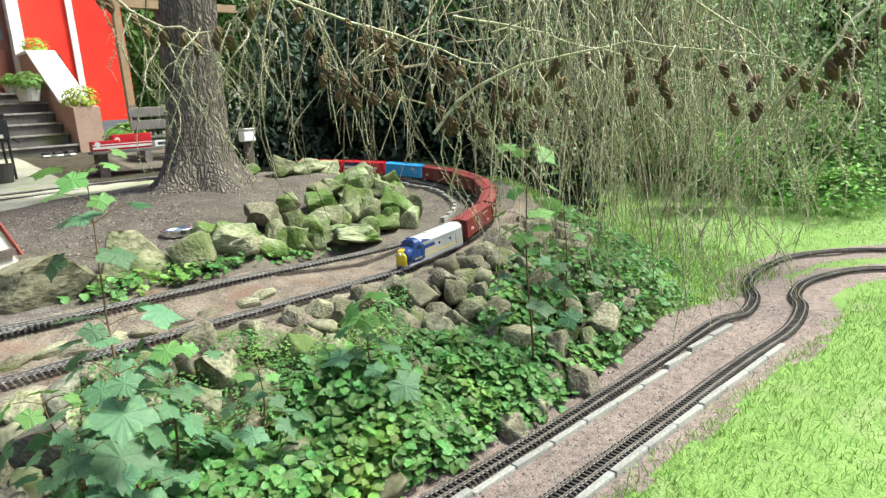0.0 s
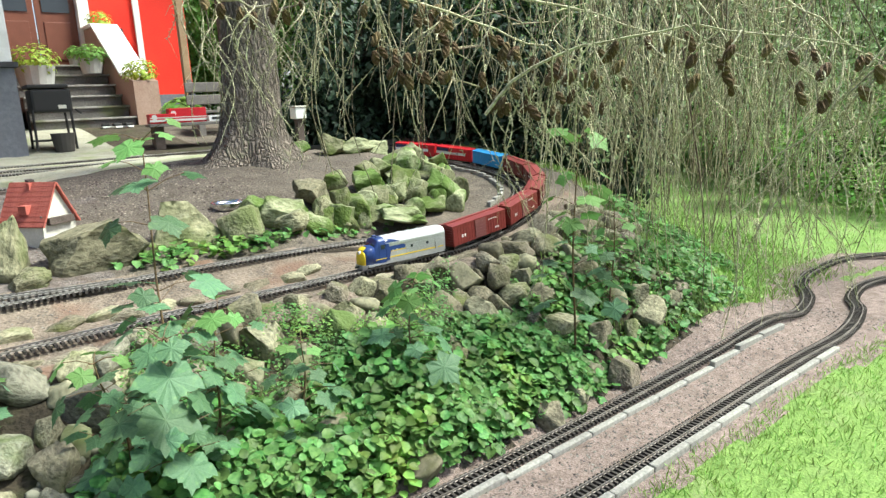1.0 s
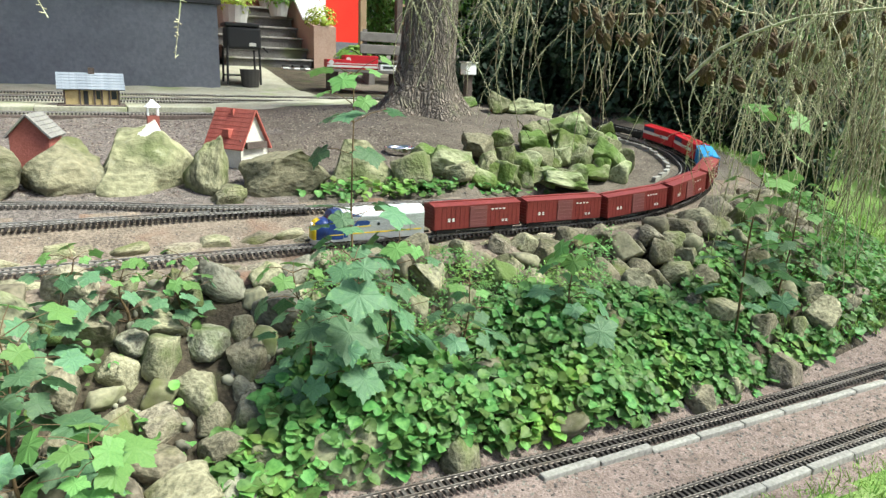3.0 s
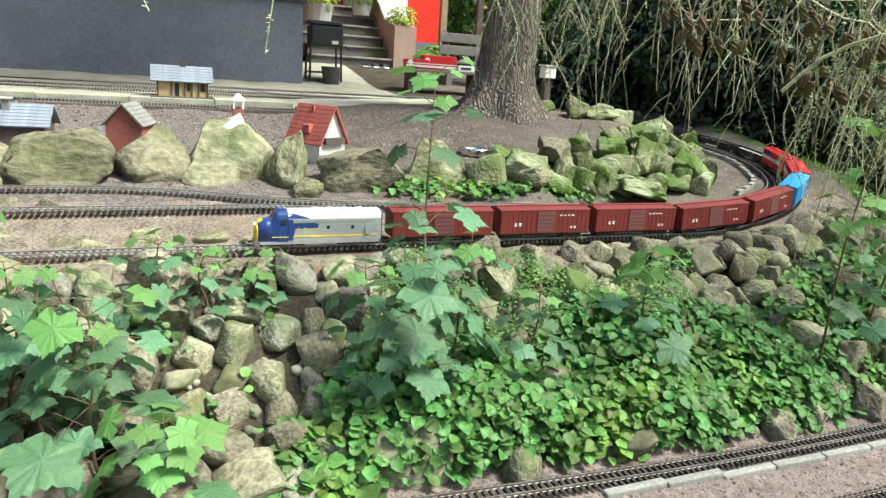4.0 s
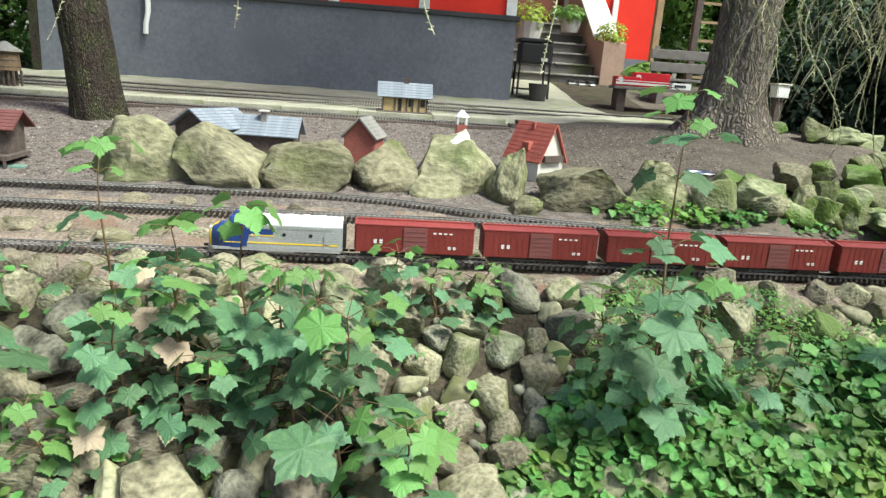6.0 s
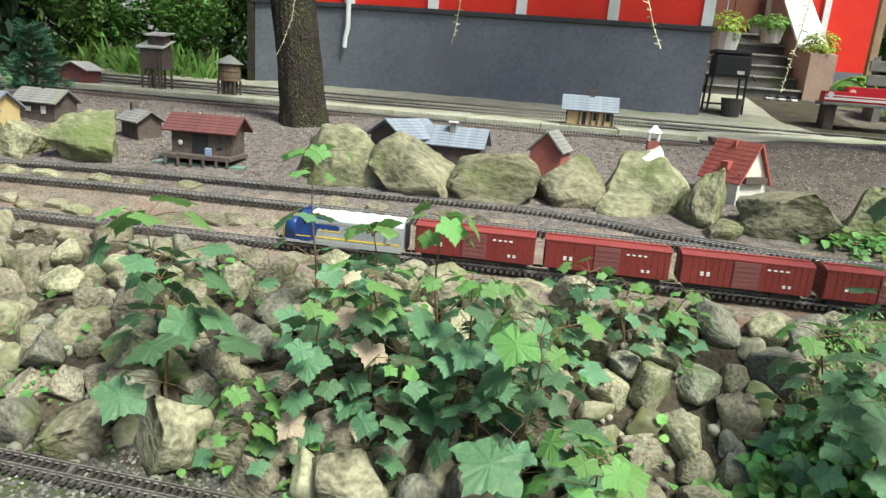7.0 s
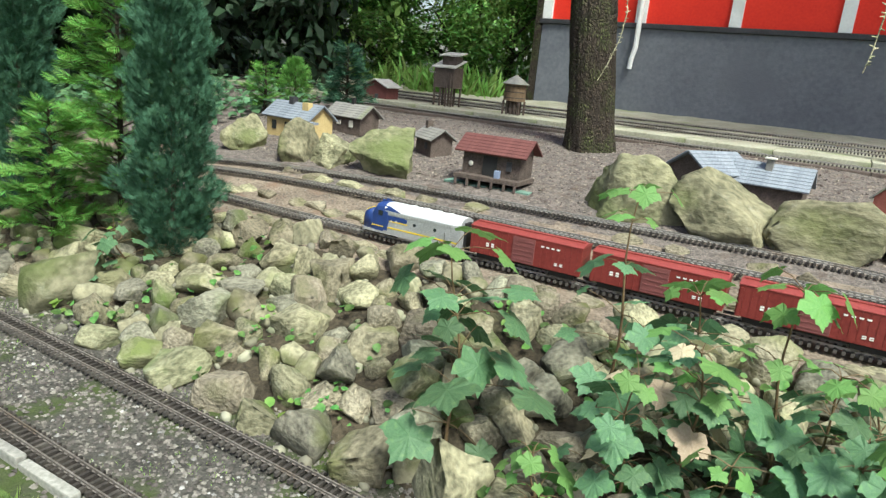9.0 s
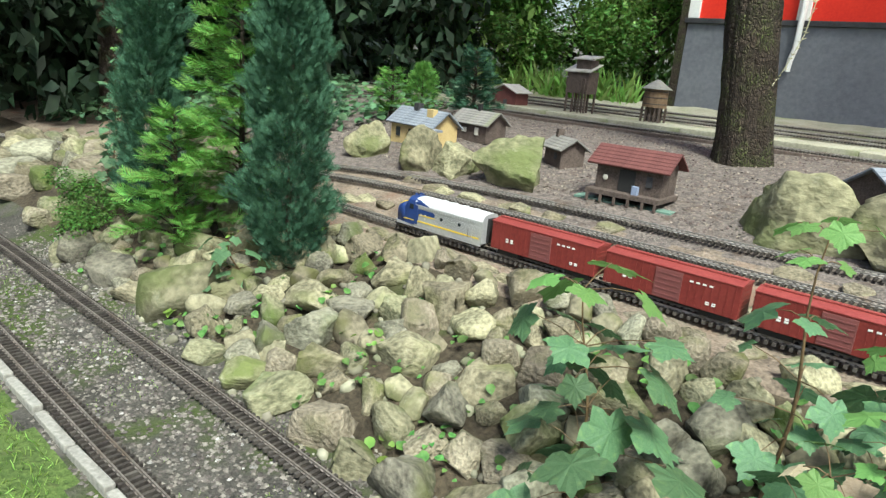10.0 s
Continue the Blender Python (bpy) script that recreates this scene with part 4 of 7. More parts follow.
def scatter(name, tv, tf, rots, scales, places, material, parent=None, label=""):
    """One mesh of many copies of a small template."""
    tv = np.array(tv, float)
    n, k = len(places), len(tv)
    V = np.einsum("nij,kj->nki", rots, tv) * np.reshape(scales, (n, -1))[:, None, :] + np.array(places)[:, None, :]
    size = [len(f) for f in tf]
    loops = np.array([i for f in tf for i in f])
    allv = (loops[None, :] + (np.arange(n) * k)[:, None]).ravel()
    starts = np.cumsum([0] + size[:-1])
    alls = (starts[None, :] + (np.arange(n) * len(loops))[:, None]).ravel()
    me = bpy.data.meshes.new(name)
    me.vertices.add(n * k)
    me.vertices.foreach_set("co", V.ravel())
    me.loops.add(n * len(loops))
    me.loops.foreach_set("vertex_index", allv)
    me.polygons.add(n * len(tf))
    me.polygons.foreach_set("loop_start", alls)
    me.polygons.foreach_set("loop_total", np.tile(size, n))
    me.update(calc_edges=True)
    me.validate()
    me.materials.append(material)
    ob = new(name, me)
    if parent:
        ob.parent = parent
    if label:
        ob["label"] = label
    return ob


R = np.random.default_rng(11)
M_IVY = mat("ivy_leaf", (0.065, 0.17, 0.042), (0.15, 0.30, 0.082), 9, 0.5, (0.25, 0.40, 0.08), 60, 0.2, vary=0.45, trans=0.35, mix3=(0.54, 0.72), tight=0.1)
M_MAPLE = mat("maple_leaf", (0.07, 0.16, 0.078), (0.13, 0.25, 0.122), 12, 0.45, (0.16, 0.29, 0.12), 60, 0.25, vary=0.35, trans=0.3)
M_MAPLE_YOUNG = mat("young_maple_leaf", (0.12, 0.27, 0.075), (0.19, 0.36, 0.11), 12, 0.5, None, 60, 0.2, vary=0.2, trans=0.35)
M_BLADE = mat("grass_blade", (0.17, 0.30, 0.06), (0.29, 0.44, 0.11), 6, 0.6, (0.34, 0.45, 0.16), 30, 0.0, vary=0.35, trans=0.3)
M_TWIG = mat("lichen_twig", (0.10, 0.082, 0.05), (0.34, 0.29, 0.19), 12, 0.9, (0.19, 0.20, 0.10), 90, 0.5, vary=0.45, tight=0.1)
M_TWIG_PALE = mat("pale_lichen_twig", (0.26, 0.24, 0.14), (0.56, 0.52, 0.36), 30, 0.9, (0.42, 0.45, 0.25), 140, 0.6, vary=0.2, tight=0.08)
M_TWIG_DARK = mat("dark_twig", (0.06, 0.05, 0.035), (0.15, 0.125, 0.08), 12, 0.9, None, 90, 0.5, vary=0.3)
M_CONE = mat("larch_cone", (0.07, 0.045, 0.022), (0.19, 0.13, 0.065), 25, 0.85, None, 90, 0.5, vary=0.3)
M_NEEDLE = mat("larch_needles", (0.19, 0.27, 0.12), (0.36, 0.45, 0.24), 6, 0.6, None, 60, 0.0, vary=0.3, trans=0.3)
M_CYPRESS = mat("cypress_spray", (0.024, 0.075, 0.044), (0.075, 0.17, 0.10), 8, 0.7, None, 60, 0.0, vary=0.35, trans=0.05, spec=0.12)
M_THUJA = mat("thuja_spray", (0.075, 0.21, 0.04), (0.18, 0.37, 0.075), 5, 0.6, None, 60, 0.0, vary=0.4, trans=0.2)
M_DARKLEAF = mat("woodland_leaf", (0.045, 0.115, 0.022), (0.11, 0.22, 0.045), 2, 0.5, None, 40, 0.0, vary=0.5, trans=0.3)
# green raised to put sunlight into the far leaves' colour
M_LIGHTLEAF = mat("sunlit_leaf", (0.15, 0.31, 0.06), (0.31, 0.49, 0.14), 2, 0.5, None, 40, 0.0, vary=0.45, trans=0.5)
M_SPRUCE = mat("spruce_spray", (0.06, 0.095, 0.085), (0.12, 0.17, 0.15), 4, 0.7, None, 40, 0.0, vary=0.35)
# near-black green: the shade of the woods put into the leaf
M_WOODSHADE = mat("shaded_leaf", (0.012, 0.028, 0.014), (0.035, 0.07, 0.032), 2, 0.6, None, 40, 0.0, vary=0.5, trans=0.05)
M_STEM = mat("green_brown_stem", (0.09, 0.055, 0.03), (0.16, 0.11, 0.055), 20, 0.7, None, 80, 0.2)
M_PEBBLE = mat("pebble", (0.065, 0.058, 0.05), (0.21, 0.19, 0.17), 20, 0.9, None, 80, 0.4, vary=0.5)
M_DRYLEAF = mat("dry_brown_leaf", (0.42, 0.33, 0.21), (0.60, 0.50, 0.36), 14, 0.8, None, 60, 0.2, vary=0.3, trans=0.2)

# ---------------------------------------------------------------- the dry stone bank
def on_bank(u, d):
    """A place on the bank: u metres along its upper edge from x = 0, d metres out and down from that edge."""
    if u < CX:
        x, y = u, 2.60 - d
    else:
        a = (u - CX) / 2.24
        x, y = CX + (2.24 + d) * math.sin(a), CY - (2.24 + d) * math.cos(a)
    return x, y, hill(x, y)


def bank_normal(x, y):
    e = 0.05
    return Vector((hill(x - e, y) - hill(x + e, y), hill(x, y - e) - hill(x, y + e), 2 * e)).normalized()


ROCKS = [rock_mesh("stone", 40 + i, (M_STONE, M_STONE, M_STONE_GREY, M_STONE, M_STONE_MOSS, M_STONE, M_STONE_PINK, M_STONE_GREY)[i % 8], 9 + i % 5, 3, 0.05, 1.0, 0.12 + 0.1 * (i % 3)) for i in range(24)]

MOSSY = [me for me in ROCKS if me.materials[0] == M_STONE_MOSS]
PALE_ROCKS = [me for me in ROCKS if me.materials[0] in (M_STONE, M_STONE_PINK)]


def place_stone(parent, me, x, y, z, w, d, h, rng, up=None, tilt=14, rz=None):
    n = up or Vector((0, 0, 1))
    m = n.to_track_quat("Z", "Y").to_matrix().to_4x4()
    r = pose(0, 0, 0, rng.uniform(-tilt, tilt), rng.uniform(-tilt, tilt), rng.uniform(0, 360) if rz is None else rz)
    return shared("stone", me, parent, Matrix.Translation((x, y, z)) @ m @ r @ Matrix.Diagonal((w, d, h, 1)))


def stone_bank():
    t = thing("stone_bank", Matrix(), "sloping bank of loose weathered field stones with moss", "stone bank")
    rng = random.Random(21)
    done = []
    # larger known stones first: x, d, size
    fixed = [(-1.19, 0.90, 0.27), (-0.93, 0.86, 0.17), (-1.45, 0.88, 0.22), (-1.66, 0.87, 0.19), (-1.85, 0.86, 0.17), (-2.02, 0.80, 0.20), (-2.26, 0.78, 0.19), (-2.42, 0.79, 0.17), (-3.08, 0.74, 0.36), (-0.66, 0.88, 0.22), (-0.30, 0.86, 0.26), (-0.05, 0.83, 0.22), (0.10, 0.62, 0.18), (0.17, 0.30, 0.15), (0.42, 0.34, 0.16), (0.40, 0.52, 0.15), (0.62, 0.34, 0.18), (0.13, 0.50, 0.15), (0.30, 0.62, 0.13), (0.66, 0.84, 0.27), (1.0, 0.83, 0.16), (1.4, 0.44, 0.16), (1.5, 0.15, 0.18), (1.2, 0.12, 0.2), (2.6, 0.74, 0.19), (2.1, 0.80, 0.15), (-1.2, 0.33, 0.16), (-0.12, 0.36, 0.16), (-2.65, 0.86, 0.16), (-3.2, 0.7, 0.2), (-3.5, 0.74, 0.22)]
    fixed = [(u, min(d, 0.87 - 0.6 * s), s) for u, d, s in fixed]
    cand = list(fixed)
    for _ in range(9000):
        u = rng.uniform(-3.9, 3.75)
        d = rng.uniform(-0.02, 0.77)
        s = rng.choice((0.11, 0.135, 0.15, 0.17, 0.19)) * rng.uniform(0.88, 1.12)
        if d > 0.62:
            s = min(s, (0.87 - d) / 0.6)
        cand.append((u, d, s))
    for u, d, s in cand:
        ivy = 0.55 < u < 3.1 and d > 0.30 + 0.1 * math.sin(u * 3)
        if ivy and rng.random() > 0.06 and (u, d, s) not in fixed:
            continue
        if u > 3.3 and d > 0.4:
            continue
        if 0.75 < u < 1.55 and 0.0 < d < 0.3 and (u, d, s) not in fixed and rng.random() > 0.2:
            continue
        if any((u - a) ** 2 + ((d - b) * 1.1) ** 2 < (0.355 * (s + c)) ** 2 for a, b, c in done):
            continue
        done.append((u, d, s))
        if len(done) > 620:
            break
    rest = bmesh.new()
    for i, (u, d, s) in enumerate(done):
        x, y, z = on_bank(u, d)
        n = bank_normal(x, y).lerp(Vector((0, 0, 1)), 0.35).normalized()
        h = s * rng.uniform(0.66, 0.95)
        c = Vector((x, y, z)) + n * (h * 0.16)
        # past u = 1.5 paler stones put back in colour what the twigs shade
        me = rng.choice(PALE_ROCKS) if u > 1.5 else rng.choice(MOSSY if rng.random() < (0.2 if u < -2.1 else 0.1) else ROCKS)
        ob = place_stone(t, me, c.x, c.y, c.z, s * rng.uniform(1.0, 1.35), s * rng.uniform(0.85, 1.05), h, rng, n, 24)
        if i > 298:
            k = len(rest.verts)
            rest.from_mesh(me)
            bmesh.ops.transform(rest, matrix=ob.matrix_basis, verts=rest.verts[k:])
            bpy.data.objects.remove(ob)
    tagged(link("stone_rest", rest, M_STONE_REST, t), kind="stuff")
    # small filling stones in the gaps
    tv = [(math.cos(a) * r * (1 + 0.2 * math.sin(a * 2.3)), math.sin(a) * r * 0.8, z) for z, r in ((-0.3, 0.4), (0.12, 0.52), (0.36, 0.3)) for a in (0.2, 1.3, 2.5, 3.5, 4.4, 5.5)]
    tf = [(k + i, k + (i + 1) % 6, k + 6 + (i + 1) % 6, k + 6 + i) for k in (0, 6) for i in range(6)] + [(12, 13, 14, 15, 16, 17)]
    P, D = [], []
    for _ in range(500):
        u, d = rng.uniform(-3.9, 0.7), rng.uniform(0.0, 0.9)
        x, y, z = on_bank(u, d)
        P.append((x, y, z + 0.004))
        D.append(tuple(bank_normal(x, y) + Vector((rng.gauss(0, 0.3), rng.gauss(0, 0.3), 0.3))))
    ob = scatter("rubble", tv, tf, rot_to(np.array(D), R.uniform(0, 6.28, len(P))), R.uniform(0.02, 0.055, len(P)), P, M_STONE_GREY, t)
    tagged(ob, kind="stuff")


stone_bank()


def stone_edging():
    """Flat stones bedded between the tracks and along the outer edge."""
    rng = random.Random(8)
    t = thing("flat_stone_edging", Matrix(), "flat pale stones bedded beside the tracks", "stone edging")
    for y0, x0, x1, n in ((2.695, -2.9, 2.9, 44), (3.03, -3.4, 1.8, 36), (3.335, -3.4, -0.3, 20)):
        for i in range(n):
            x = lerp(x0, x1, (i + rng.uniform(0.1, 0.9)) / n)
            y = y0 + rng.uniform(-0.035, 0.035)
            if abs(y - FRONT_Y) < 0.1 or abs(y - MID_Y) < 0.085 or (y0 > 3.2 and abs(y - BACK_Y) < 0.09):
                continue
            w = rng.uniform(0.12, 0.22)
            place_stone(t, rng.choice(PALE_ROCKS), x, y, hill(x, y) - 0.004, w, rng.uniform(0.08, 0.12), 0.07, rng, None, 5, rng.uniform(-20, 20))


stone_edging()

rp = random.Random(31)
for i, (x, y, w, h, z) in enumerate([(1.89, 3.60, 0.24, 0.20, 0.02), (2.17, 3.82, 0.25, 0.19, 0.10), (1.90, 3.52, 0.24, 0.15, 0.0), (2.44, 3.92, 0.20, 0.17, 0.10), (2.66, 3.86, 0.23, 0.22, 0.06), (2.16, 3.60, 0.18, 0.24, 0), (2.40, 3.66, 0.24, 0.19, 0), (2.66, 3.72, 0.20, 0.17, 0.02), (2.90, 3.80, 0.25, 0.26, 0.04), (3.16, 4.20, 0.38, 0.24, 0.10), (3.36, 4.02, 0.30, 0.26, 0.06), (3.12, 3.72, 0.27, 0.32, 0), (2.66, 3.56, 0.40, 0.13, 0), (3.02, 4.05, 0.26, 0.22, 0.14), (2.84, 4.02, 0.22, 0.20, 0.12), (3.34, 3.82, 0.22, 0.2, 0), (2.98, 3.60, 0.24, 0.16, 0), (3.24, 4.3, 0.3, 0.3, 0.1),
                                      (3.15, 5.12, 0.26, 0.24, 0), (3.37, 5.06, 0.30, 0.18, 0), (3.75, 4.96, 0.34, 0.16, 0), (2.90, 5.22, 0.18, 0.16, 0), (3.55, 5.1, 0.28, 0.2, 0), (3.95, 5.0, 0.26, 0.18, 0), (1.78, 3.72, 0.2, 0.2, 0)]):
    me = rock_mesh("mossy_rock", 200 + i, M_MOSSROCK if x > 2.3 or i % 3 == 0 else M_BOULDER, 13, 4, 0.07, 1.0, 0.25)
    ob = new("rock", me)
    ob.matrix_basis = pose(x, y, hill(x, y) + h * 0.30 + z * 0.35 - (0.07 if y > 3.95 and x > 2.9 and y < 4.6 else 0.0), rp.uniform(-14, 14), rp.uniform(-14, 14), rp.uniform(0, 360)) @ Matrix.Diagonal((w * 1.14, w * 0.95, h * 0.84, 1))
    tagged(ob, "angular green mossy rock in the pile by the loop" if x > 2.3 else "angular grey-brown rock in the pile by the loop", "rock", "rock pile by the loop")

for i in range(30):
    f = rp.random()
    x, y = lerp(2.05, 3.45, (i + f) / 30), 3.56 + 0.5 * rp.random() * sstep(1.9, 3.0, lerp(2.05, 3.45, i / 30)) + 0.10 * sstep(3.1, 3.5, lerp(2.05, 3.45, i / 30))
    w, h = rp.uniform(0.15, 0.23), rp.uniform(0.13, 0.20)
    ob = new("rock", rock_mesh("mossy_rock", 240 + i, M_MOSSROCK, 12, 3, 0.06, 1.0, 0.2))
    ob.matrix_basis = pose(x, y, hill(x, y) + h * 0.25 + 0.30 * max(0.0, y - 3.62) * sstep(4.5, 3.9, y), rp.uniform(-22, 22), rp.uniform(-22, 22), rp.uniform(0, 360)) @ Matrix.Diagonal((w, w * 0.85, h, 1))
    tagged(ob, "angular green mossy rock in the pile by the loop", "rock", "rock pile by the loop")

# ---------------------------------------------------------------- leaves on the bank
HEART_V = [(0, 0, 0), (0.32, 0.12, 0.10), (0.48, 0.45, 0.12), (0.30, 0.80, 0.05), (0, 1.05, -0.12), (-0.30, 0.80, 0.05), (-0.48, 0.45, 0.12), (-0.32, 0.12, 0.10), (0, 0.5, -0.03)]
HEART_F = [(0, 1, 8), (1, 2, 8), (2, 3, 8), (3, 4, 8), (4, 5, 8), (5, 6, 8), (6, 7, 8), (7, 0, 8)]
SPRIG_V = [(0, 0, 0), (0.2, 0.35, 0.1), (0, 0.75, 0), (-0.2, 0.35, 0.1)]
SPRIG_F = [(0, 1, 2, 3)]


def leaves_on(name, spots, size, lift, material, label, category, tv=HEART_V, tf=HEART_F, upright=0.8):
    P, Nn, S = [], [], []
    for x, y, k in spots:
        n = bank_normal(x, y)
        z = hill(x, y)
        P.append((x, y, z + lift * R.uniform(0.15, 1.0) * k))
        v = n * 0.9 + Vector((R.normal(0, 0.55), -0.30 + R.normal(0, 0.55), upright))
        Nn.append(tuple(v))
        S.append(size * R.uniform(0.5, 1.4))
    ob = scatter(name, tv, tf, rot_to(np.array(Nn), R.uniform(0, 6.28, len(P))), np.array(S), P, material)
    tagged(ob, label, category, kind="stuff")


def spots(n, u0, u1, d0, d1, dens=2.2, seed=0.0, cut=0.0):
    out = []
    while len(out) < n:
        u, d = R.uniform(u0, u1), R.uniform(d0, d1)
        q = noise.noise(Vector((u * dens, d * dens, seed)))
        edge = min(1.0, (u - u0) / 0.25, (u1 - u) / 0.25, (d - d0) / 0.12, (d1 - d) / 0.05)
        if q + edge * 0.5 < cut + R.uniform(0, 0.35):
            continue
        x, y, z = on_bank(u, d)
        out.append((x, y, max(0.15, 0.35 + 0.6 * edge + q * 1.3)))
    return out


leaves_on("ivy", spots(9500, 0.42, 2.9, 0.26, 0.80, 2.2, 1.0), 0.037, 0.13, M_IVY, "dense heart-leaved green ground cover on the bank", "ground cover")
leaves_on("ivy", spots(600, 0.05, 0.62, 0.55, 0.84, 3, 4.0, 0.1), 0.042, 0.08, M_IVY, "heart-leaved ground cover low on the bank", "ground cover")
leaves_on("weeds", spots(7000, 0.6, 2.3, 0.03, 0.42, 3, 7.0), 0.022, 0.14, M_IVY, "small-leaved green weeds below the track", "weeds", SPRIG_V, SPRIG_F)
leaves_on("weeds", [q for q in spots(4200, 2.4, 4.6, 0.18, 1.12, 2, 2.0, 0.0) if q[1] > 1.86 and (q[0] < 3.9 or q[1] > 2.25)], 0.036, 0.075, M_IVY, "leafy weeds on the grassy bank", "weeds")
leaves_on("weeds", spots(700, -3.9, 0.6, 0.0, 0.85, 5, 9.0, 0.40), 0.028, 0.05, M_IVY, "small weeds growing between the stones", "weeds")
LE = []
while len(LE) < 3200:
    x, y = R.uniform(-8.0, -4.4), R.uniform(2.6, 6.0)
    if noise.noise(Vector((x * 1.2, y * 1.2, 3))) > -0.15 and abs(y - 3.3 - 0.35 * (x + 4.4)) > 0.25:
        LE.append((x, y, 1))
leaves_on("weeds", LE, 0.06, 0.14, M_MAPLE, "dull green low ground cover under the shade-dark trees", "ground cover")
SP = [(x, y, 1) for x, y in [(1.55 + R.normal(0, 0.16), 3.42 + R.normal(0, 0.05)) for _ in range(220)] + [(1.15 + R.normal(0, 0.1), 3.44 + R.normal(0, 0.05)) for _ in range(90)] + [(2.1 + R.normal(0, 0.2), 3.46 + R.normal(0, 0.03)) for _ in range(60)]]
leaves_on("weeds", SP, 0.035, 0.06, M_IVY, "low green weeds at the foot of the boulders", "weeds")
GB = []
while len(GB) < 10000:
    u, d = R.uniform(2.7, 5.4), R.uniform(0.15, 1.9)
    x, y, z = on_bank(u, d)
    if y > 1.86:
        GB.append((x, y, 1))
BLADE_V = [(-0.06, 0, 0), (0.06, 0, 0), (0.03, 0.1, 0.6), (0.0, 0.3, 1.0)]
BLADE_F = [(0, 1, 2), (0, 2, 3)]


def blades(name, places, size, label, material=M_BLADE, spread=0.35):
    n = len(places)
    P = [(x, y, hill(x, y) - 0.004) for x, y in places]
    d = np.stack([R.normal(0, spread, n), R.normal(0, spread, n), np.ones(n)], axis=1)
    ob = scatter(name, BLADE_V, BLADE_F, rot_to(d, R.uniform(0, 6.28, n)), size * R.uniform(0.5, 1.3, n), P, material)
    tagged(ob, label, "grass", kind="stuff")


blades("grass", [(x, y) for x, y, k in GB], 0.055, "long rough grass on the bank below the twigs")
LW = []
while len(LW) < 85000:
    x = 0.5 + R.random() ** 1.5 * 9.9
    y = 1.3 - 4.5 * R.random() ** 1.4 if x < 5.0 else R.uniform(-3.0, 4.5)
    if x < 5.0 and y > 1.27 + 0.03 * R.normal():
        continue
    if x >= 4.0 and min(math.hypot(x - a, y - b) for a, b in LOW_FAR[8:] + LOW_NEAR[8:]) < 0.22:
        continue
    if math.hypot(x - CX, y - CY) < 3.1:
        continue
    LW.append((x, y))
blades("lawn_grass", LW, 0.034, "short bright green lawn", M_BLADE, 0.5)
LW = []
while len(LW) < 9000:
    x, y = R.uniform(-4.5, -0.6), R.uniform(0.3, 1.22)
    if noise.noise(Vector((x * 3, y * 3, 5))) > -0.05:
        LW.append((x, y))
blades("lawn_grass", LW, 0.026, "patchy lawn edge with moss and soil", M_BLADE, 0.55)

# pebbles
PEB_V = [(0.5, 0, 0), (-0.5, 0.1, 0), (0, 0.45, 0.02), (0.05, -0.42, 0), (0.05, 0, 0.36), (0, 0, -0.2)]
PEB_F = [(0, 2, 4), (2, 1, 4), (1, 3, 4), (3, 0, 4)]


def pebbles(name, n, x0, x1, y0, y1, size, label, material=M_PEBBLE):
    P = [(x, y, hill(x, y)) for x, y in zip(R.uniform(x0, x1, n), R.uniform(y0, y1, n)) if abs(y - FRONT_Y) > 0.05 and abs(y - MID_Y) > 0.05]
    n = len(P)
    d = np.stack([R.normal(0, 0.35, n), R.normal(0, 0.35, n), np.ones(n)], axis=1)
    tagged(scatter(name, PEB_V, PEB_F, rot_to(d, R.uniform(0, 6.28, n)), size * R.uniform(0.4, 1.5, n), P, material), label, "gravel", kind="stuff")


pebbles("gravel", 9000, -4.6, 4.4, 1.30, 1.86, 0.012, "loose grey and pink gravel on the lower path")
M_PEBBLE_PALE = mat("pale_pebble", (0.12, 0.115, 0.11), (0.36, 0.35, 0.33), 20, 0.9, None, 80, 0.4, vary=0.5)
pebbles("gravel", 9000, -4.2, 0.5, 1.24, 1.88, 0.017, "coarse dark grey gravel between the lower tracks")
pebbles("gravel", 900, -4.2, 0.5, 1.24, 1.88, 0.016, "scattered pale pebbles between the lower tracks", M_PEBBLE_PALE)
MT = []
while len(MT) < 2600:
    x, y = R.uniform(-4.2, 0.2), R.uniform(1.24, 1.86)
    if noise.noise(Vector((x * 4, y * 4, 8))) > 0.12 and min(abs(y - 1.69), abs(y - 1.33)) > 0.05:
        MT.append((x, y))
blades("moss_tufts", MT, 0.014, "green moss and grass tufts in the gravel", M_BLADE, 0.7)
pebbles("gravel", 5000, -3.6, 4.0, 2.62, 3.4, 0.009, "loose ballast between the tracks")
M_CHIP = mat("bark_chip", (0.05, 0.04, 0.035), (0.26, 0.21, 0.18), 20, 0.95, None, 80, 0.4, vary=0.6)
pebbles("bark_mulch", 16000, -4.6, 2.0, 3.55, 5.5, 0.016, "dark grey-brown bark mulch round the model houses", M_CHIP)
pebbles("leaf_litter", 6000, 1.2, 4.2, 3.5, 5.6, 0.012, "brown leaf litter under the old conifer", M_CHIP)


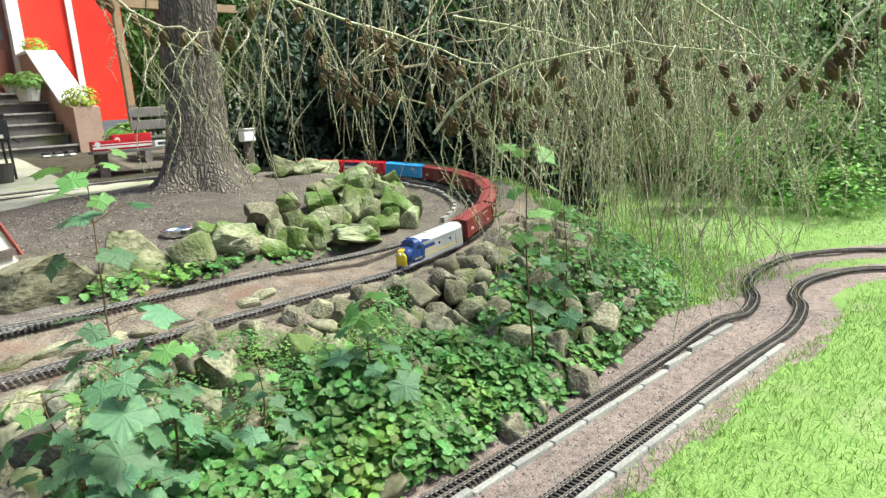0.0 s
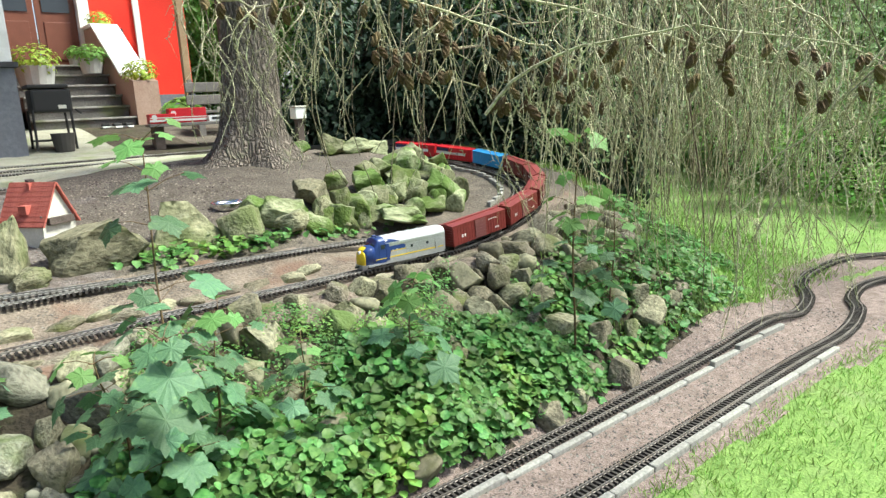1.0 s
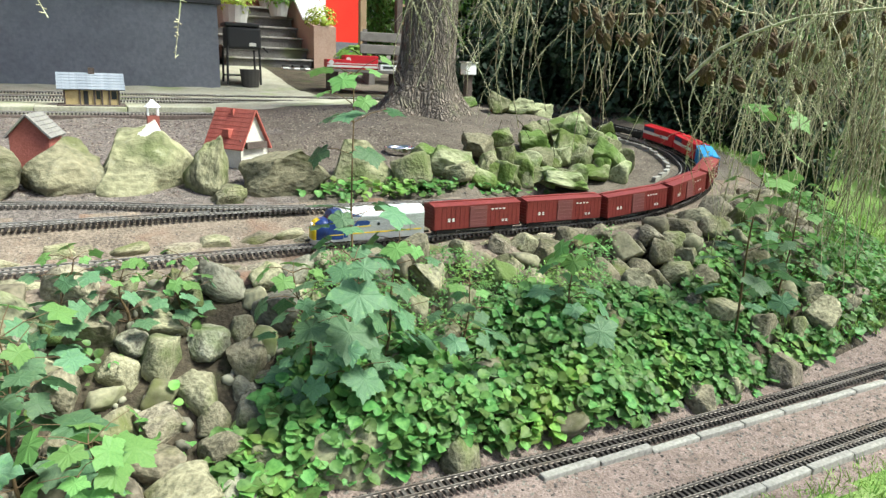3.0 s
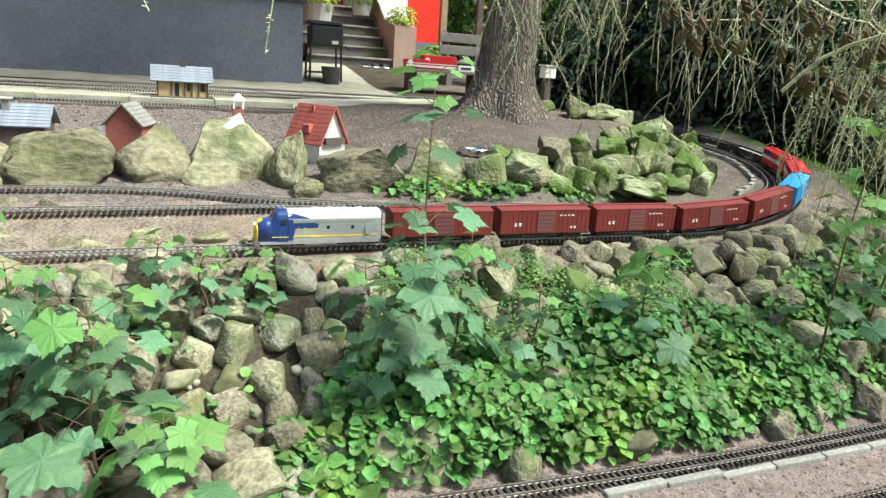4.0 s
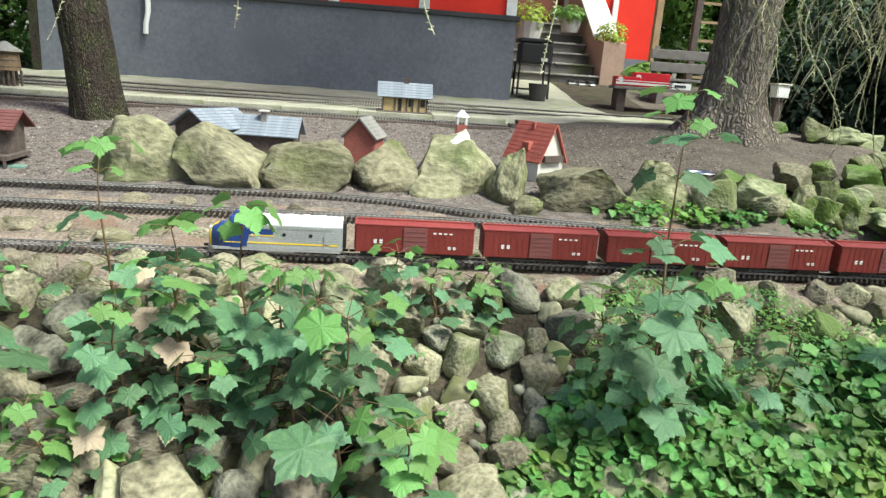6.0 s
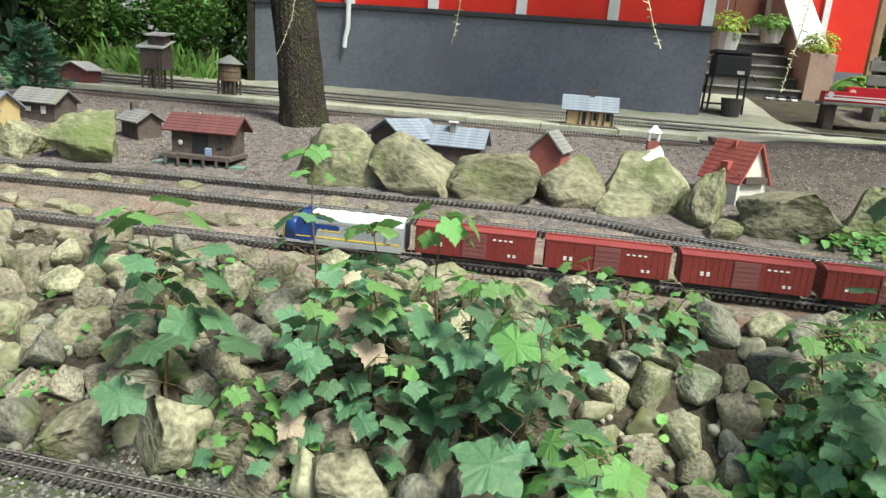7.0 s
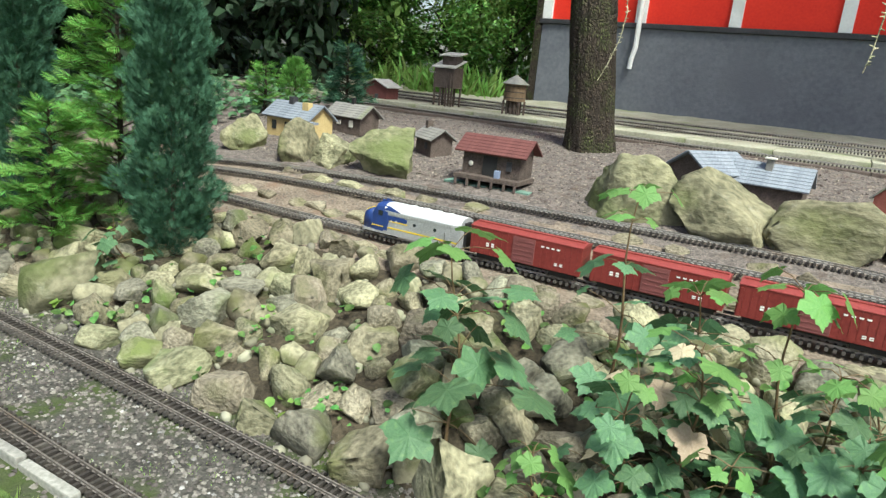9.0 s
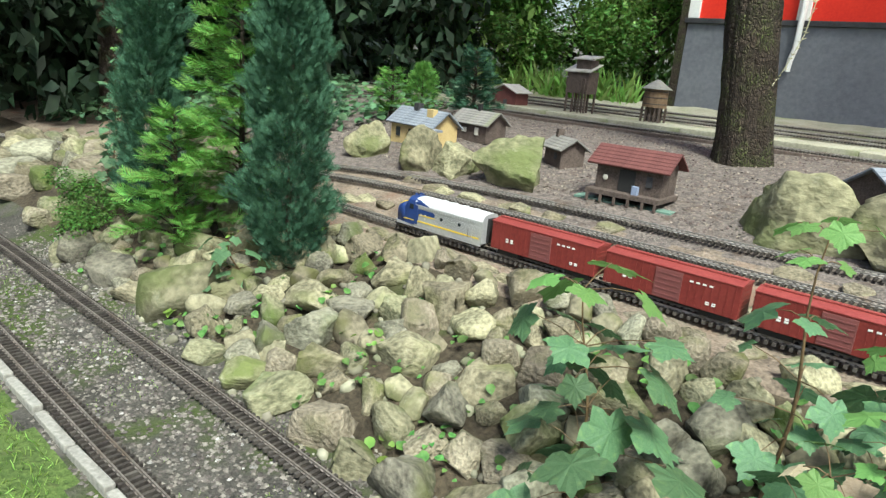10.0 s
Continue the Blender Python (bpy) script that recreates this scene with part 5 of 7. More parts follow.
# ---------------------------------------------------------------- maple saplings
def maple_leaf(name, material):
    """A five-lobed toothed leaf, tip along y, one unit long."""
    right = [(0.03, 0.0), (0.16, -0.12), (0.34, -0.18), (0.40, -0.04), (0.44, 0.06), (0.45, 0.13), (0.57, 0.16), (0.66, 0.30), (0.72, 0.50), (0.58, 0.50), (0.46, 0.58), (0.36, 0.59), (0.36, 0.70), (0.24, 0.70), (0.20, 0.82), (0.10, 0.86), (0.0, 1.05)]
    outline = [(x, y) for x, y in right] + [(-x, y) for x, y in right[-2::-1]]
    bm = bmesh.new()
    mid = bm.verts.new((0, 0.30, 0.0))
    vs = [bm.verts.new((x, y, -0.22 * (x * x + (y - 0.3) ** 2) + 0.018 * math.cos(9 * math.atan2(x, y - 0.3)))) for x, y in outline]
    for i in range(len(vs) - 1):
        bm.faces.new((mid, vs[i + 1], vs[i]))
    bm.faces.new((mid, vs[0], vs[-1]))
    bmesh.ops.recalc_face_normals(bm, faces=bm.faces)
    me = bpy.data.meshes.new(name)
    bm.to_mesh(me)
    bm.free()
    me.materials.append(material)
    return me


LEAF, LEAF_Y, LEAF_D = maple_leaf("leaf", M_MAPLE), maple_leaf("leaf", M_MAPLE_YOUNG), maple_leaf("leaf", M_DRYLEAF)


def sapling(x, y, height, size, seed, label, tiers=6, lean=(0, 0), young=0.3, bare=0.2, dry=0.0, pairs=4):
    rng = random.Random(seed)
    z0 = hill(x, y) - 0.02
    t = thing("maple_sapling", Matrix.Translation((x, y, z0)), label, "sapling", "maple saplings on the bank")
    spine = [Vector((lean[0] * f ** 1.5 + 0.012 * math.sin(f * 7 + seed), lean[1] * f ** 1.5 + 0.01 * math.cos(f * 6 + seed), height * f)) for f in np.linspace(0, 1, 9)]
    v, f = [], []
    tube(v, f, spine, [0.006 * (1 - 0.7 * i / 8) for i in range(9)], 6)
    from_lists("stem", v, f, M_STEM, t, "", True)
    for k in range(tiers):
        fr = bare + (1 - bare) * k / max(1, tiers - 1)
        if 0 < k < tiers - 1:
            fr += rng.uniform(-0.07, 0.05)
        i = min(7, int(fr * 8))
        p = spine[i].lerp(spine[i + 1], fr * 8 - i)
        spin = k * 90 + rng.uniform(-25, 25)
        many = pairs if k < tiers - 1 else 5
        for j in range(many):
            a = radians(spin + j * 360 / many + rng.uniform(-20, 20))
            reach = size * rng.uniform(0.6, 1.9) * (1.2 - 0.55 * fr)
            q = p + Vector((math.cos(a) * reach, math.sin(a) * reach, reach * rng.uniform(0.0, 0.55)))
            pv, pf = [], []
            tube(pv, pf, [p, p.lerp(q, 0.5) + Vector((0, 0, 0.008)), q], [0.0016, 0.0013, 0.001], 4)
            stalk = from_lists("leaf_stalk", pv, pf, M_STEM, t)
            s = size * rng.uniform(0.55, 1.2) * (1.15 - 0.4 * fr) * (1.35 if rng.random() < 0.08 else 1.0)
            droop = rng.uniform(5, 60)
            me = LEAF_D if rng.random() < dry else (LEAF_Y if fr > 1 - young * 0.75 else LEAF)
            shared("leaf", me, t, Matrix.Translation(q) @ pose(0, 0, 0, 0, 0, math.degrees(a) - 90) @ pose(0, 0, 0, -droop, rng.uniform(-22, 22), rng.uniform(-15, 15)) @ Matrix.Diagonal((s, s, s, 1)))
    return t


# x, y, height, leaf size, seed, tiers, lean, young share, bare share, leaves a tier
SAPLINGS = [(0.60, 2.10, 0.48, 0.085, 36, 6, (-0.06, -0.04), 0.1, 0.25, 4), (0.85, 2.12, 0.52, 0.085, 37, 6, (0.05, -0.02), 0.15, 0.25, 4), (0.74, 2.07, 1.08, 0.092, 1, 10, (0.03, 0.15), 0.14, 0.22, 3), (0.70, 2.02, 0.58, 0.104, 31, 5, (-0.02, -0.08), 0.0, 0.35, 5), (-0.20, 1.90, 0.54, 0.111, 2, 6, (0.0, -0.05), 0.05, 0.25, 5), (-0.05, 1.80, 0.36, 0.084, 3, 5, (0.02, -0.08), 0.9, 0.3, 5),
            (-1.28, 2.00, 0.60, 0.118, 4, 6, (-0.04, 0.0), 0.25, 0.15, 5), (-0.93, 2.26, 0.68, 0.076, 5, 6, (0.01, 0.0), 0.3, 0.3, 3), (-0.49, 2.14, 0.62, 0.076, 6, 6, (-0.01, -0.03), 0.55, 0.3, 3), (1.66, 2.16, 0.44, 0.089, 7, 6, (0.0, -0.04), 0.35, 0.15, 5), (2.52, 2.04, 1.04, 0.096, 8, 8, (-0.18, -0.18), 0.5, 0.25, 3),
            (-0.66, 2.06, 0.50, 0.084, 9, 7, (0.0, -0.08), 0.3, 0.1, 5), (-0.42, 2.10, 0.50, 0.081, 10, 7, (0.04, -0.05), 0.1, 0.12, 5), (-0.96, 1.86, 0.28, 0.060, 11, 5, (0.0, -0.03), 0.9, 0.2, 5), (-0.80, 2.00, 0.44, 0.084, 12, 6, (0.02, -0.08), 0.3, 0.1, 5), (0.08, 2.46, 0.22, 0.060, 13, 5, (0, 0), 0.3, 0.1, 5), (0.24, 2.48, 0.20, 0.060, 32, 4, (0.03, 0), 0.5, 0.1, 5), (-0.10, 2.42, 0.28, 0.064, 14, 5, (0.04, 0), 0.2, 0.1, 5),
            (-0.34, 2.04, 0.44, 0.089, 15, 6, (0.02, -0.06), 0.0, 0.15, 5), (-0.58, 1.96, 0.34, 0.080, 33, 5, (0.02, -0.05), 0.2, 0.15, 5), (-0.72, 2.22, 0.48, 0.080, 34, 6, (0.0, 0.0), 0.2, 0.15, 5), (-0.27, 2.16, 0.42, 0.081, 35, 5, (-0.03, 0.0), 0.1, 0.2, 5), (1.15, 2.1, 0.40, 0.072, 16, 5, (0.0, -0.04), 0.2, 0.2, 5), (2.9, 2.1, 0.6, 0.081, 17, 5, (0.02, 0.0), 0.5, 0.2, 5), (-2.98, 2.15, 0.20, 0.072, 18, 4, (0.02, -0.06), 0.0, 0.1, 5)]
for a in SAPLINGS:
    withered = a[4] in (9, 12)
    sapling(*a[:5], "leafy maple sapling with a few withered leaves" if withered else "young maple sapling with broad lobed green leaves", a[5], a[6], a[7], a[8], 0.12 if withered else 0.0, a[9])


# ---------------------------------------------------------------- dwarf conifers on the bank and in the yard
FAN_V = [(0, 0, 0), (0.35, 0.45, 0.05), (0.18, 0.62, 0), (0.22, 0.95, -0.05), (0, 0.8, 0), (-0.2, 1.0, -0.05), (-0.18, 0.6, 0), (-0.36, 0.48, 0.05)]
FAN_F = [(0, 1, 2), (0, 2, 3, 4), (0, 4, 5, 6), (0, 6, 7)]


def conifer(x, y, height, radius, n, size, material, label, name="dwarf_conifer", shape="column", stem=0.012, seed=0, out=0.7):
    t = thing(name, Matrix.Translation((x, y, hill(x, y) - 0.02)), label, "conifer")
    v, f = [], []
    tube(v, f, [(0, 0, 0), (0.01, 0, height * 0.5), (0, 0.005, height * 0.96)], [stem, stem * 0.7, stem * 0.2], 7)
    from_lists("trunk", v, f, M_BARKD, t, "", True)
    g = np.random.default_rng(seed)
    h = g.random(n) ** (0.85 if shape == "column" else 1.25)
    prof = (np.minimum(1, (h + 0.06) / 0.2) * (1.22 - 0.62 * h) * np.sqrt(np.clip(1 - h ** 6, 0.02, 1))) if shape == "column" else np.clip(1.02 - h, 0.03, 1) * np.minimum(1, (h + 0.05) / 0.12)
    a = g.uniform(0, 6.283, n)
    lump = np.array([noise.noise(Vector((math.cos(q) * 1.6 + seed, math.sin(q) * 1.6, w * 13))) for q, w in zip(a, h)])
    rad = radius * prof * (1 + 0.8 * lump) * g.uniform(0.35, 1.0, n) ** 0.5
    P = np.stack([rad * np.cos(a), rad * np.sin(a), h * height + (0.0 if shape == "column" else 1.0) * rad * 0.25], axis=1)
    # sprays point outward and up; their flat side faces up or sideways
    d = np.stack([np.cos(a) * out + g.normal(0, 0.5, n), np.sin(a) * out + g.normal(0, 0.5, n), (1.0 if shape == "column" else 0.25) + g.normal(0, 0.25, n)], axis=1)
    d /= np.linalg.norm(d, axis=1, keepdims=True)
    side = np.cross(d, g.normal(0, 1, (n, 3)))
    side /= np.linalg.norm(side, axis=1, keepdims=True)
    rots = np.stack([side, d, np.cross(side, d)], axis=2)
    ob = scatter("foliage", FEATHER_V, FEATHER_F, rots, 1.35 * size * g.uniform(0.6, 1.3, n), P, material, t)
    tagged(ob, kind="stuff")
    return t


FEATHER_V, FEATHER_F = [(0, 0, 0), (0.02, 0.5, 0.0), (0, 1.0, -0.06), (-0.02, 0.5, 0.0)], [(0, 1, 2, 3)]
for k, y0 in enumerate((0.12, 0.27, 0.42, 0.57, 0.72, 0.85)):
    for sgn in (1, -1):
        i = len(FEATHER_V)
        ln = 0.34 * (1 - 0.75 * abs(y0 - 0.35))
        FEATHER_V += [(0, y0 - 0.035, 0), (sgn * ln * 0.6, y0 + ln * 0.42, 0.02), (sgn * ln, y0 + ln * 0.95, -0.02), (sgn * ln * 0.45, y0 + ln * 0.62, 0.02)]
        FEATHER_F.append((i, i + 1, i + 2, i + 3) if sgn > 0 else (i + 3, i + 2, i + 1, i))


def thuja(x, y, height, radius, limbs, size, material, label, seed, name="dwarf_conifer"):
    """An open conifer: limbs that rise and arch out, each set with feathery sprays."""
    t = thing(name, Matrix.Translation((x, y, hill(x, y) - 0.02)), label, "conifer")
    rng = random.Random(seed)
    v, f = [], []
    tube(v, f, [(0, 0, 0), (0.012, 0, height * 0.5), (0, 0.005, height)], [0.017, 0.011, 0.003], 7)
    from_lists("trunk", v, f, M_BARKD, t, "", True)
    v, f, P, rots = [], [], [], []
    for k in range(limbs):
        h = 0.10 + 0.88 * (k + rng.random()) / limbs
        a = k * 2.4 + rng.uniform(-0.4, 0.4)
        ln = radius * (1.12 - h) ** 0.7 * rng.uniform(0.45, 1.2)
        o = Vector((math.cos(a), math.sin(a), 0))
        c = Vector((0, 0, h * height))
        pts = [c + o * ln * q + Vector((0, 0, ln * (0.75 * q - 0.55 * q * q))) for q in np.linspace(0, 1, 6)]
        tube(v, f, pts, [0.004 * (1.1 - i / 6) for i in range(6)], 4)
        many = max(6, int(ln / size * 7))
        for j in range(many):
            q = 0.18 + 0.82 * (j + 1) / many
            i = min(4, int(q * 5))
            p = pts[i].lerp(pts[i + 1], q * 5 - i)
            sg = 0 if j == many - 1 else (1 if j % 2 else -1)
            d = (o + Vector((-o.y, o.x, 0)) * sg * rng.uniform(0.2, 1.3) + Vector((0, 0, rng.uniform(-0.1, 0.9)))).normalized()
            n = (Vector((0, 0, 1)) + Vector((rng.gauss(0, 0.7), rng.gauss(0, 0.7), 0))).normalized()
            s = d.cross(n).normalized()
            P.append(tuple(p))
            rots.append([list(r) for r in zip(s, d, s.cross(d))])
    tagged(from_lists("branching", v, f, M_BARKD, t, "", True), kind="stuff")
    n = len(P)
    tagged(scatter("foliage", FEATHER_V, FEATHER_F, np.array(rots), size * R.uniform(0.7, 1.35, n), P, material, t), kind="stuff")


conifer(-2.90, 2.33, 1.5, 0.145, 15000, 0.027, M_CYPRESS, "dense dark green columnar dwarf cypress on the stone bank", seed=1)
conifer(-3.80, 2.20, 1.65, 0.14, 9000, 0.032, M_CYPRESS, "tall dark green columnar cypress behind the bright one", seed=2)
thuja(-3.30, 2.36, 1.32, 0.29, 85, 0.075, M_THUJA, "bright green open-branched thuja beside the cypress", 3)
thuja(-3.44, 2.12, 0.66, 0.26, 48, 0.07, M_THUJA, "low bright green thuja bush on the stones", 4)
thuja(-4.56, 4.50, 0.42, 0.20, 30, 0.06, M_THUJA, "small feathery green conifer by the model village", 5)
conifer(-4.80, 5.10, 0.40, 0.12, 1000, 0.035, M_THUJA, "small upright green conifer by the model village", seed=6, shape="column")
thuja(-4.02, 4.86, 0.58, 0.22, 60, 0.065, M_CYPRESS, "bushy dark green conifer by the model village", 7)


# ---------------------------------------------------------------- woodland, hedges and hanging twigs
LEAFQ_V = [(0, 0, 0), (0.28, 0.4, 0.06), (0, 1.0, -0.08), (-0.28, 0.4, 0.06)]
LEAFQ_F = [(0, 1, 2, 3)]


def crown_mesh(seed, n, size, material, blobs=16, flatten=0.8):
    """Leaf clumps in a unit crown with gaps and an uneven outline."""
    g = np.random.default_rng(seed)
    c = g.normal(0, 0.33, (blobs, 3)) * np.array([1, 1, flatten])
    r = g.uniform(0.10, 0.26, blobs)
    k = g.integers(0, blobs, n)
    d = g.normal(0, 1, (n, 3))
    d /= np.linalg.norm(d, axis=1, keepdims=True)
    P = c[k] + d * (r[k] * g.uniform(0.5, 1.05, n) ** 0.6)[:, None]
    nrm = d * 0.5 + np.array([0, 0, 0.8]) + g.normal(0, 0.4, (n, 3))
    ob = scatter("crown", LEAFQ_V, LEAFQ_F, rot_to(nrm, g.uniform(0, 6.28, n)), size * g.uniform(0.6, 1.3, n), P, material)
    me = ob.data
    bpy.data.objects.remove(ob)
    return me


# the darkest crowns carry woodland shade in their leaf colour; light ones, sunlight
CROWNS = {"dark": [crown_mesh(s, 7600, 0.037, M_DARKLEAF, 22) for s in (1, 2, 3)], "light": [crown_mesh(s, 7600, 0.037, M_LIGHTLEAF, 22) for s in (4, 5)], "spruce": [crown_mesh(6, 9000, 0.04, M_SPRUCE, 22)], "woodshade": [crown_mesh(s, 9000, 0.05, M_WOODSHADE, 26) for s in (7, 8)]}


def tree(x, y, height, width, kind, label, seed, base=None, name="tree"):
    rng = random.Random(seed)
    z = hill(x, y) - 0.1
    t = thing(name, Matrix.Translation((x, y, z)), label, "tree" if name == "tree" else "shrub", "woodland round the garden" if name == "tree" else "shrubs round the garden")
    v, f = [], []
    bh = height * 0.55
    tube(v, f, [(0, 0, 0), (0.03 * width, 0, bh * 0.5), (0, 0.02 * width, bh)], [0.045 * width, 0.035 * width, 0.018 * width], 8)
    for k in range(5):
        a = rng.uniform(0, 6.28)
        tube(v, f, [(0, 0, bh * (0.4 + 0.12 * k)), (math.cos(a) * width * 0.18, math.sin(a) * width * 0.18, bh * (0.6 + 0.12 * k)), (math.cos(a) * width * 0.36, math.sin(a) * width * 0.36, bh * (0.75 + 0.14 * k))], [0.02 * width, 0.012 * width, 0.005 * width], 5)
    from_lists("trunk", v, f, M_BARKD, t, "", True)
    low = height * (0.1 if base is None else base)
    ob = shared("crown", rng.choice(CROWNS[kind]), t, Matrix.Translation((0, 0, (low + height) / 2)) @ pose(0, 0, 0, 0, 0, rng.uniform(0, 360)) @ Matrix.Diagonal((width * 1.1, width * 1.1, (height - low) * 0.95, 1)))
    ob["kind"] = "stuff"
    return t


rt = random.Random(77)
# behind the model village and beside the house
for i in range(15):
    x = -15 + i * 0.78
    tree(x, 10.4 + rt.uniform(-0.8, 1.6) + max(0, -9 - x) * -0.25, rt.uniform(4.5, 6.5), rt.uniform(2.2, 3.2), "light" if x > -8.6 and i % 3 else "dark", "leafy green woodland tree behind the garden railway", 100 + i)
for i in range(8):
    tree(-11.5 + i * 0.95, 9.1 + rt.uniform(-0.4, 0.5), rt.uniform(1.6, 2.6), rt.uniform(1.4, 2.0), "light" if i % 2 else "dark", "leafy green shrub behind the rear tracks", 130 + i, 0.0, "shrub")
for i in range(9):
    tree(-10.5 - rt.uniform(0, 2.5), 0.5 + i * 1.05, rt.uniform(5, 8), rt.uniform(2.8, 3.6), "woodshade", "woodland tree with shade-dark leaves at the garden's edge", 150 + i)
tree(-7.6, 8.6, 5.0, 3.0, "spruce", "blue-grey spruce with drooping branches", 170, 0.22)
tree(-8.8, 7.2, 5.5, 3.0, "woodshade", "tree with shade-dark leaves behind the spruce", 171)
for i in range(7):
    tree(-12.5 + rt.uniform(-1, 1), -1.0 + i * 1.9, rt.uniform(7, 9), rt.uniform(3.5, 4.5), "woodshade", "tall woodland tree with shade-dark leaves beyond the garden", 175 + i, 0.05)
# right of the house and behind the loop
for i in range(13):
    x = 7.2 + i * 0.8
    tree(x, 15.2 - (1.6 if i > 3 else 0) + rt.uniform(-0.2, 1.6) - 0.4 * i, rt.uniform(4.5, 7), rt.uniform(2.4, 3.4), "dark" if i < 9 else "light", "leafy green tree behind the loop", 200 + i)
for i in range(4, 10):
    a = 0.75 + i * 0.17
    tree(CX + 3.9 * math.sin(a) + rt.uniform(-0.3, 0.3), CY - 3.3 * math.cos(a) + 0.6 + rt.uniform(-0.3, 0.3), rt.uniform(1.2, 2.2), rt.uniform(1.0, 1.6), "dark", "green shrub outside the loop", 230 + i, 0.0, "shrub")
# these shrubs take the near-black leaf in place of real shade
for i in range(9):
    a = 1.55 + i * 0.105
    tree(CX + 3.35 * math.sin(a) + rt.uniform(-0.15, 0.3), CY - 3.2 * math.cos(a) + rt.uniform(-0.1, 0.3), rt.uniform(1.5, 2.3), rt.uniform(1.2, 1.5), "woodshade", "dense green shrub with shade-dark leaves behind the loop", 240 + i, -0.25, "shrub")
for i in range(12):
    tree(10.5 + rt.uniform(-0.5, 3.5), 1.0 + i * 0.8 + rt.uniform(-0.4, 0.4), rt.uniform(2.5, 6.5), rt.uniform(2.2, 3.4), "light" if i < 5 else "dark", "leafy green tree at the far side of the lawn", 260 + i, 0.0)
for i in range(7):
    tree(8.8 + rt.uniform(-0.3, 1.0), 2.9 + i * 0.75, rt.uniform(0.8, 1.6), rt.uniform(1.2, 1.8), "light" if i < 2 else "dark", "leafy shrub at the edge of the lawn", 290 + i, 0.0, "shrub")
# trees behind and beside the camera close the garden
for i in range(5):
    tree(4.6 + i * 1.1, 16.0 + rt.uniform(-0.5, 0.8), rt.uniform(4, 6), 3.0, "light", "bright leafy tree behind the pergola", 300 + i, 0.0)
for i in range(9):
    tree(-7.6 - rt.uniform(0, 1.6), 0.2 + i * 0.85, rt.uniform(4.0, 6.0), rt.uniform(2.2, 3.0), "woodshade", "tree with shade-dark leaves at the end of the stone bank", 340 + i, 0.0)
for i in range(9):
    a = math.pi * (1.05 + 0.85 * i / 8)
    tree(24 * math.cos(a), 1.5 + 22 * math.sin(a), rt.uniform(6, 8), rt.uniform(3.5, 4.5), "dark", "unseen tall leafy tree on the near side of the garden", 310 + i)

def hanging(strands, parent, name, rng, material, tufts=None, spurs=0, sides=0.4):
    """Twigs that leave their limb sideways, arch over and droop, with short side twigs and knobbly spurs."""
    v, f = [], []
    tp = []
    for x, y, ztop, zend, drift, thick in strands:
        n = 11
        a0 = rng.uniform(0, 6.28)
        reach = drift * rng.uniform(0.1, 0.85)
        w1, w2, amp = rng.uniform(0, 6), rng.uniform(0, 6), rng.uniform(0.02, 0.09)
        bow = rng.uniform(1.3, 3.0)
        pts = []
        for i in range(n):
            q = i / (n - 1)
            out = reach * (1 - (1 - q) ** bow)
            pts.append((x + math.cos(a0) * out + amp * math.sin(q * 5.5 + w1), y + math.sin(a0) * out + amp * math.cos(q * 4.5 + w2), lerp(ztop, zend, q)))
        fine_pts = [Vector(pts[i]).lerp(Vector(pts[i + 1]), k / 3) for i in range(n - 1) for k in range(3)]
        tube(v, f, fine_pts, [thick * (1.25 - 0.85 * i / len(fine_pts)) * (1.35 if i % 2 else 0.85) for i in range(len(fine_pts))], 4)
        for p, q in zip(fine_pts, fine_pts[1:]):
            for _ in range(spurs):
                c = p.lerp(q, rng.random())
                a = rng.uniform(0, 6.28)
                e = c + Vector((math.cos(a), math.sin(a), rng.uniform(-0.4, 0.6))) * rng.uniform(0.005, 0.012)
                tube(v, f, [c, e], [thick * 0.75, thick * 0.5], 3)
        for i in range(1, n - 1):
            for _ in range(3):
                if rng.random() < sides:
                    p = Vector(pts[i]).lerp(Vector(pts[i + 1]), rng.random())
                    a = rng.uniform(0, 6.28)
                    ln = rng.uniform(0.02, 0.13)
                    e = p + Vector((math.cos(a) * ln * 0.7, math.sin(a) * ln * 0.7, -ln * rng.uniform(0.5, 2.0)))
                    tube(v, f, [p, p.lerp(e, 0.45) + Vector((0, 0, 0.05 * ln + 0.008)), e], [thick * 0.55, thick * 0.45, thick * 0.25], 3)
                    tp.append(e)
            tp.append(Vector(pts[i]))
    ob = from_lists(name, v, f, material, parent, "", True)
    tagged(ob, kind="stuff")
    if tufts:
        P = np.array([p + Vector((rng.gauss(0, 0.015), rng.gauss(0, 0.015), rng.gauss(0, 0.02))) for p in tp for _ in range(tufts)])
        n = len(P)
        ob = scatter("needles", FAN_V, FAN_F, rot_to(R.normal(0, 1, (n, 3)), R.uniform(0, 6.28, n)), 0.03 * R.uniform(0.6, 1.5, n), P, M_NEEDLE, parent)
        tagged(ob, kind="stuff")
    return tp


